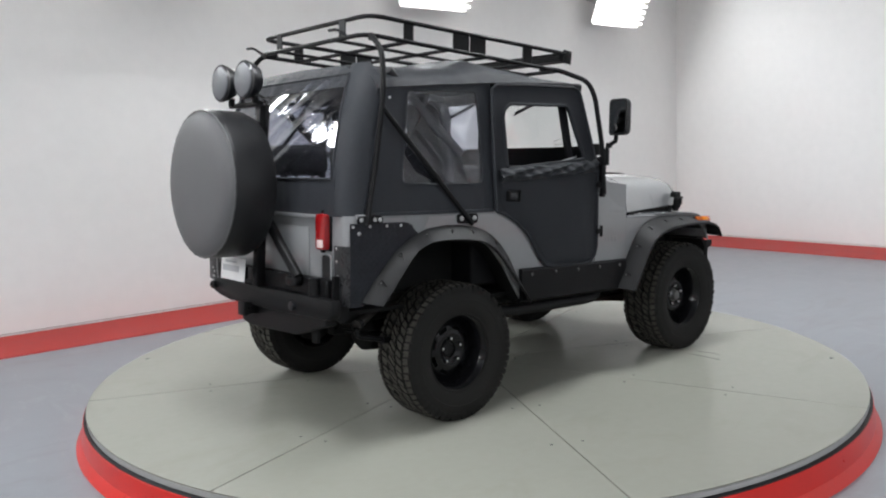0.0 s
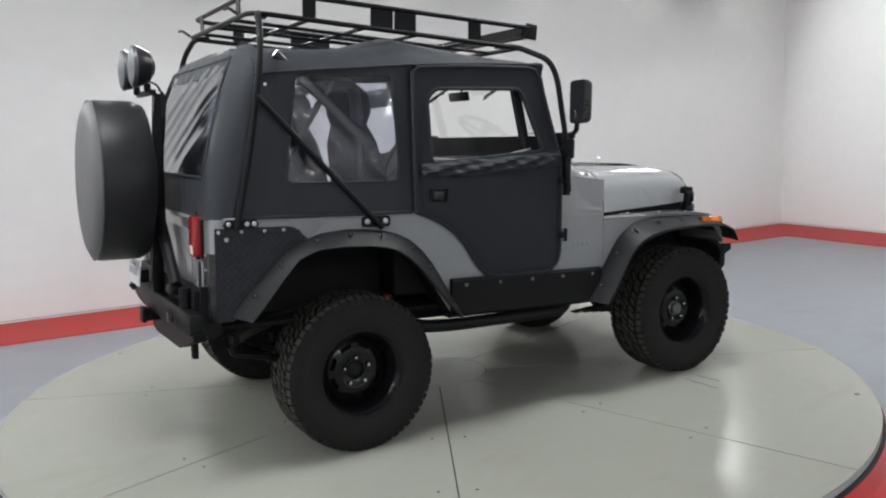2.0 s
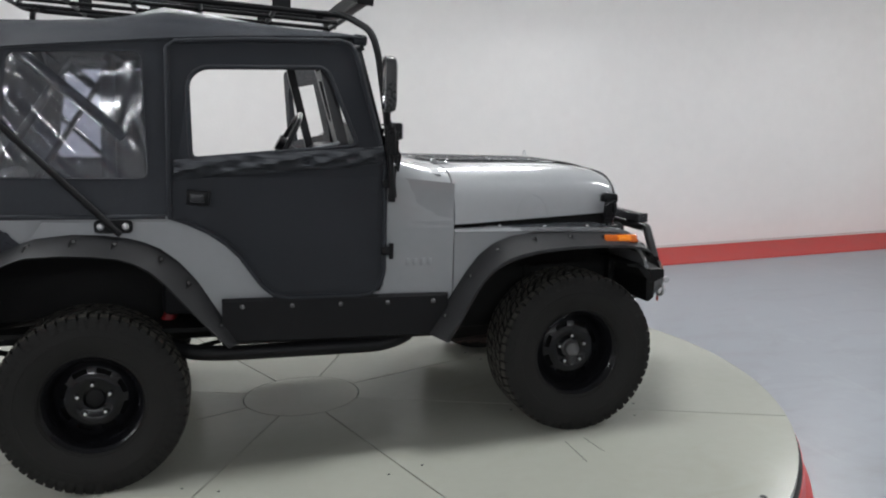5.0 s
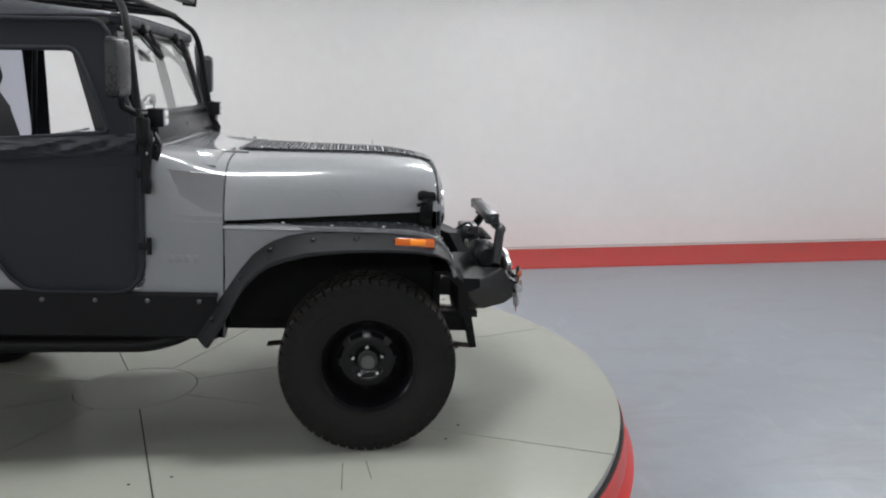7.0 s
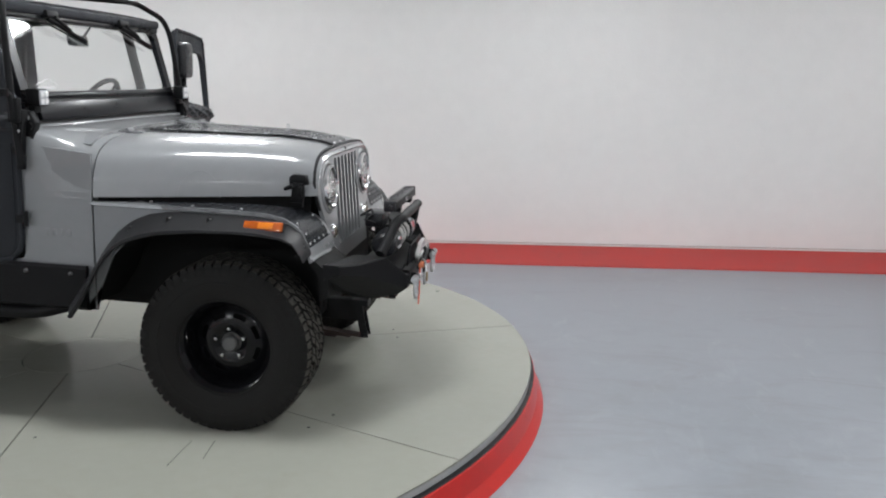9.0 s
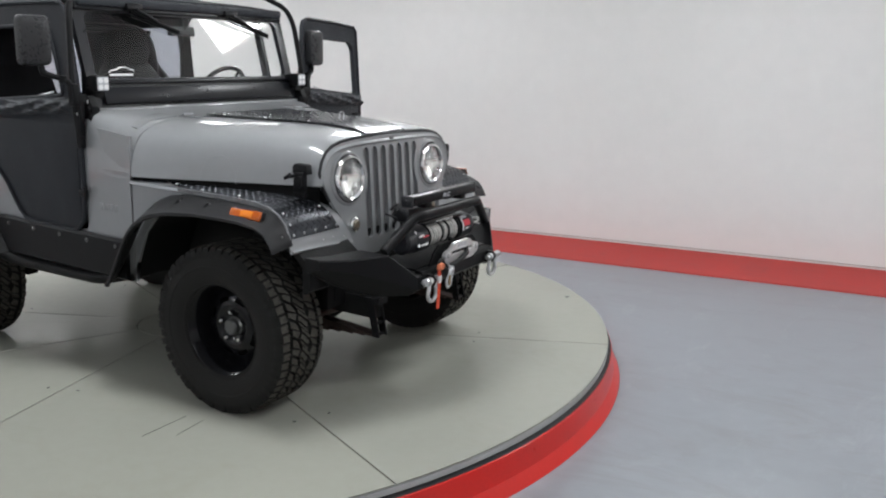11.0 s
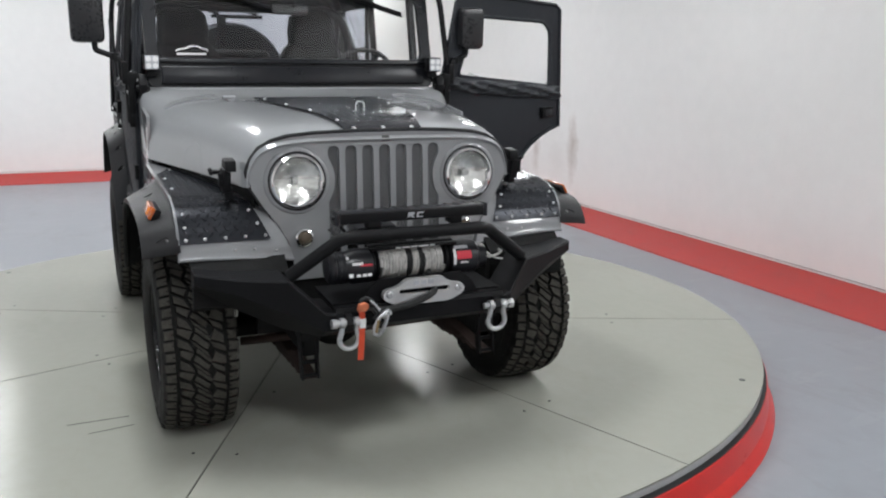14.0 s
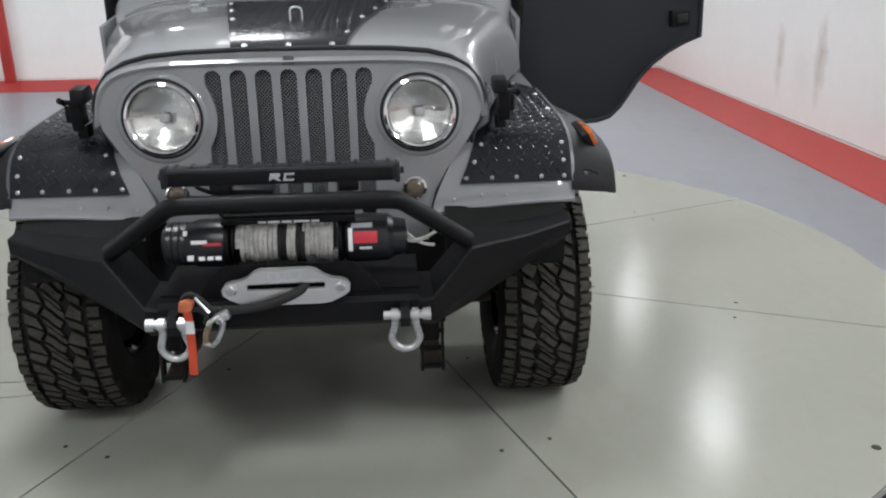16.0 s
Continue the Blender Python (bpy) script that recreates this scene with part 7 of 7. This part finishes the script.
# wires beside the winch
bm = B()
tube(bm, [(2.66, 0.25, 0.93), (2.70, 0.28, 0.905), (2.74, 0.31, 0.880), (2.75, 0.345, 0.892), (2.74, 0.37, 0.902), (2.68, 0.39, 0.89)], 0.005, 6, bend=0.02)
tube(bm, [(2.68, 0.26, 0.91), (2.73, 0.30, 0.905), (2.745, 0.335, 0.878), (2.74, 0.375, 0.870)], 0.0045, 6, bend=0.02)
vpart("winch_cable", bm, ROPE, "pale loose winch leads", parent=winch)
bm = B()
tube(bm, [(2.60, -0.22, 0.99), (2.64, -0.25, 1.02), (2.62, -0.20, 1.04), (2.56, -0.18, 1.0)], 0.006, 6, bend=0.02)
tube(bm, [(2.62, -0.24, 0.95), (2.66, -0.27, 0.985), (2.60, -0.28, 1.0)], 0.005, 6, bend=0.02)
vpart("winch_lead", bm, GAP, parent=winch)
bm = B()
box(bm, (2.63, -0.12, 0.985), (0.09, 0.16, 0.07), r=0.01)
vpart("control_box", bm, SATIN, "black winch control box", parent=winch)

# hawse fairlead
bm = B()
half = [(0.0, 0.861), (0.062, 0.861), (0.078, 0.856), (0.098, 0.840), (0.118, 0.831), (0.140, 0.828), (0.156, 0.822), (0.165, 0.808), (0.163, 0.793), (0.150, 0.781), (0.115, 0.764), (0.09, 0.760)]
shape = half + [(-y, z) for y, z in half[:0:-1]]
slot = rounded([(-0.105, 0.800), (0.105, 0.800), (0.105, 0.826), (-0.105, 0.826)], 0.012)
sheet(bm, shape, [slot], lambda u, v, k: (2.858 - 0.020 * k, u * 0.965 - 0.004, 0.812 + (v - 0.812) * 0.94 + 0.006))
fair = vpart("fairlead", bm, ALU, "bare aluminium hawse fairlead", smooth=25)
bm = B()
for y in (-0.036, -0.008, 0.020):
    box(bm, (2.8585, y, 0.848), (0.0012, 0.020, 0.016))
vpart("mark", bm, GREYPRINT, "plain grey mark", parent=fair, smooth=0)
bm = B()
tube(bm, [(2.853, u * 0.965 - 0.004, 0.812 + (v - 0.812) * 0.94 + 0.006) for u, v in slot], 0.006, 6, closed=True)
vpart("slot_lip", bm, ALU, parent=fair)
for y in (-0.139, 0.139):
    bolt(fair, (2.858, y * 0.965 - 0.004, 0.814), (1, 0, 0), 1.3)
# rope from the slot to the hook, the hook and its strap
bm = B()
tube(bm, [(2.72, 0.06, 0.86), (2.845, 0.045, 0.815), (2.872, 0.02, 0.805), (2.868, -0.05, 0.775), (2.862, -0.13, 0.762), (2.865, -0.20, 0.765)], 0.012, 8, bend=0.03)
vpart("winch_line", bm, ROPEDARK, "black sleeved winch line", parent=winch, smooth=60)
bm = B()
ring = [(-0.172, 0.762), (-0.160, 0.750), (-0.164, 0.728), (-0.180, 0.694), (-0.194, 0.682), (-0.207, 0.690), (-0.206, 0.712), (-0.192, 0.748)]
tube(bm, [(2.892 + 0.006 * k % 0.012, y, z) for k, (y, z) in enumerate(ring)], 0.0075, 8, closed=True)
box(bm, (2.888, -0.163, 0.758), (0.024, 0.040, 0.026), (25, 0, 0), r=0.007)
hook = vpart("winch_hook", bm, STEEL, "steel winch hook with a spring latch", smooth=50)
bm = B()
tube(bm, [(2.905, -0.196, 0.742), (2.908, -0.205, 0.698)], 0.0055, 6)
vpart("hook_latch", bm, material("brass_latch", (0.30, 0.22, 0.12), 0.4, metal=0.8, vary=0.2, scale=40), "dull brass spring latch", parent=hook)
bm = B()
tube(bm, [(2.872, -0.252, 0.770), (2.876, -0.256, 0.806), (2.880, -0.236, 0.822), (2.882, -0.212, 0.806), (2.886, -0.186, 0.774)], 0.0075, 8, bend=0.02)
tube(bm, [(2.880, -0.240, 0.776), (2.890, -0.214, 0.782), (2.892, -0.196, 0.762), (2.890, -0.206, 0.742)], 0.006, 6, bend=0.015)
vpart("hook_tether", bm, ROPEDARK, "black tether loops", parent=hook, smooth=60)
bm = B()
tube(bm, [(2.888, -0.222, 0.812), (2.898, -0.206, 0.796), (2.900, -0.190, 0.776)], 0.0042, 6)
vpart("thimble_pin", bm, STEEL, parent=hook)
bm = B()
prism(bm, [(-0.266, 0.776), (-0.262, 0.802), (-0.246, 0.808), (-0.228, 0.800), (-0.228, 0.788), (-0.240, 0.774)], "x", 2.872, 2.896, r=0.004)
vpart("strap_loop", bm, material("faded_orange_webbing", (0.52, 0.15, 0.07), 0.75, vary=0.2, scale=40, bump=0.3, bump_scale=300), "faded orange webbing loop", parent=hook)
bm = B()
skin(bm, [[(2.878, y - 0.011, z), (2.880, y + 0.010, z)] for y, z in ((-0.250, 0.790), (-0.247, 0.765), (-0.246, 0.735), (-0.248, 0.66), (-0.250, 0.63), (-0.252, 0.592))], 0.003, (2.0, -0.25, 0.7))
vpart("hook_strap", bm, STRAP, "orange webbing pull strap", parent=hook)
bm = B()
box(bm, (2.8815, -0.246, 0.728), (0.003, 0.022, 0.034))
vpart("strap_label", bm, WHITE, parent=hook)

# light bar over the winch
bm = B()
box(bm, (2.728, -0.006, 1.0735), (0.055, 0.570, 0.043), (0, -3, 0), r=0.005)
for k in range(14):
    box(bm, (2.713, -0.27 + 0.0408 * k, 1.095), (0.040, 0.010, 0.0025))
for s in (-1, 1):
    box(bm, (2.728, s * 0.290 - 0.006, 1.0735), (0.060, 0.014, 0.052), (0, -3, 0), r=0.005)
    tube(bm, [(2.728, s * 0.285 - 0.006, 1.0735), (2.728, s * 0.306 - 0.006, 1.0735)], 0.009, 8)
lb = vpart("front_light_bar", bm, SATIN, "black slim light bar, covered")
bm = B()
box(bm, (2.7575, -0.006, 1.0735), (0.004, 0.556, 0.035), (0, -3, 0), r=0.0015)
cover = vpart("bar_cover", bm, BLACK, "black snap-on cover", parent=lb)
bm = B()
prism(bm, [(-0.036, 1.0635), (-0.032, 1.0835), (-0.009, 1.0835), (-0.007, 1.0765), (-0.014, 1.0715), (-0.006, 1.0635), (-0.014, 1.0635), (-0.024, 1.0705)], "x", 2.7595, 2.7605)
prism(bm, [(-0.001, 1.0635), (0.003, 1.0835), (0.029, 1.0835), (0.027, 1.0785), (0.008, 1.0785), (0.007, 1.0685), (0.026, 1.0685), (0.025, 1.0635)], "x", 2.7595, 2.7605)
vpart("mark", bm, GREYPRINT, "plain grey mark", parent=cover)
for s in (-1, 1):
    bm = B()
    box(bm, (2.735, s * 0.16, 1.045), (0.05, 0.05, 0.028), r=0.004)
    vpart("bar_mount", bm, BLACK, parent=lb)

# ---- inside ----
def seat(y):
    bm = B()
    prism(bm, [(0.22, 0.70), (0.22, 0.99), (0.26, 1.01), (0.64, 1.04), (0.70, 1.01), (0.70, 0.90), (0.66, 0.70)], "y", y - 0.23, y + 0.23, r=0.03, seg=3)
    ob = vpart("seat", bm, SEAT, "black high-back bucket seat")
    bm = B()
    rings = []
    for z, w, d, x in ((0.98, 0.20, 0.06, 0.36), (1.10, 0.235, 0.075, 0.335), (1.35, 0.235, 0.07, 0.285), (1.50, 0.215, 0.06, 0.255), (1.56, 0.18, 0.05, 0.245), (1.59, 0.148, 0.05, 0.24), (1.66, 0.150, 0.075, 0.240), (1.75, 0.138, 0.065, 0.235), (1.79, 0.095, 0.035, 0.235)):
        pts = rounded([(-d, -w), (d, -w), (d, w), (-d, w)], 0.045, 4)
        rings.append([(x - 0.17 + u, y + v, z) for u, v in pts])
    loft(bm, rings)
    vpart("backrest", bm, SEAT, parent=ob, smooth=50)


seat(-0.42)
seat(0.38)
bm = B()
box(bm, (-0.33, 0, 1.06), (0.36, 0.84, 0.12), r=0.03, seg=3)
rb = vpart("rear_bench", bm, SEAT, "black rear bench seat")
bm = B()
box(bm, (-0.535, 0, 1.19), (0.12, 0.84, 0.19), (0, -10, 0), r=0.045, seg=3)
vpart("backrest", bm, SEAT, parent=rb)
bm = B()
box(bm, (-0.605, -0.03, 1.437), (0.115, 0.60, 0.175), (0, -10, 0), r=0.055, seg=5)
cushion = vpart("head_cushion", bm, SEAT, parent=rb)
for y in (-0.20, -0.03, 0.14):
    bm = B()
    tube(bm, [(-0.565, y, 1.25), (-0.595, y, 1.38)], 0.009, 8)
    vpart("cushion_post", bm, SATIN, parent=cushion)
# roll bar and top bows
bm = B()
tube(bm, [(0.023, -0.665, 1.07), (0.023, -0.655, 1.50), (0.023, -0.60, 1.80), (0.023, 0.60, 1.80), (0.023, 0.655, 1.50), (0.023, 0.665, 1.07)], 0.029, 12, bend=0.16)
for s in (-1, 1):
    tube(bm, [(-0.11, s * 0.63, 1.79), (-0.56, s * 0.67, 1.10)], 0.017, 10)
    tube(bm, [(-0.11, s * 0.63, 1.79), (0.023, s * 0.61, 1.78)], 0.017, 10)
vpart("roll_bar", bm, SATIN, "black padded roll bar with rear stays")
BOWS = [[(0.255, -0.5, 2.02), (0.255, 0.5, 2.02)], [(-0.42, -0.685, 1.80), (-0.43, -0.55, 1.92), (-0.43, 0.55, 1.92), (-0.42, 0.685, 1.80)]]
for s in (-1, 1):
    BOWS += [[(0.09, s * 0.685, 1.48), (-0.41, s * 0.67, 1.905)], [(0.20, s * 0.72, 1.15), (0.255, s * 0.69, 1.93), (0.255, s * 0.5, 2.02)]]
for pts in BOWS:
    bm = B()
    tube(bm, pts, 0.025 if pts[0][2] == 1.48 else 0.014, 10, bend=0.08)
    vpart("top_bow", bm, SATIN, "black steel soft top bow", smooth=50)
for s in (-1, 1):
    bm = B()
    box(bm, (0.950, s * 0.715, 1.655), (0.046, 0.028, 0.56), (0, -14.0, 0))
    vpart("door_surround", bm, SATIN, "black door surround bar")
# dashboard, steering wheel, inner mirror, loose cloth behind the seats
bm = B()
prism(bm, [(1.02, 1.12), (1.02, 1.40), (1.05, 1.425), (1.17, 1.425), (1.17, 1.12)], "y", -0.74, 0.74, r=0.012)
dash = vpart("dashboard", bm, SATIN, "black flat dashboard")
bm = B()
box(bm, (1.01, -0.30, 1.33), (0.025, 0.46, 0.12), r=0.01)
vpart("glove_box", bm, HUB, parent=dash)
bm = B()
m = pose(0.84, 0.44, 1.415, 0, -62, 0)
ring = [m @ Vector((0.195 * math.cos(a), 0.195 * math.sin(a), 0)) for a in [k * math.tau / 40 for k in range(40)]]
tube(bm, ring, 0.014, 8, closed=True)
for a in (0.5, 2.6, 4.71):
    tube(bm, [m @ Vector((0, 0, -0.02)), m @ Vector((0.19 * math.cos(a), 0.19 * math.sin(a), 0))], 0.009, 6)
lathe(bm, [(-0.04, 0.0), (-0.04, 0.045), (0.02, 0.035), (0.02, 0.0)], 20, m @ pose(0, 0, 0, 0, 90, 0))
tube(bm, [m @ Vector((0, 0, -0.02)), m @ Vector((0, 0, -0.42))], 0.02, 10)
vpart("steering_wheel", bm, SATIN, "black three-spoke steering wheel")
bm = B()
box(bm, (1.0, 0.0, 1.79), (0.02, 0.20, 0.055), (0, -10, 4), r=0.008)
tube(bm, [(1.01, 0.02, 1.80), (1.06, 0.02, 1.86)], 0.006, 6)
vpart("rear_view_mirror", bm, SATIN, "black inner rear-view mirror")
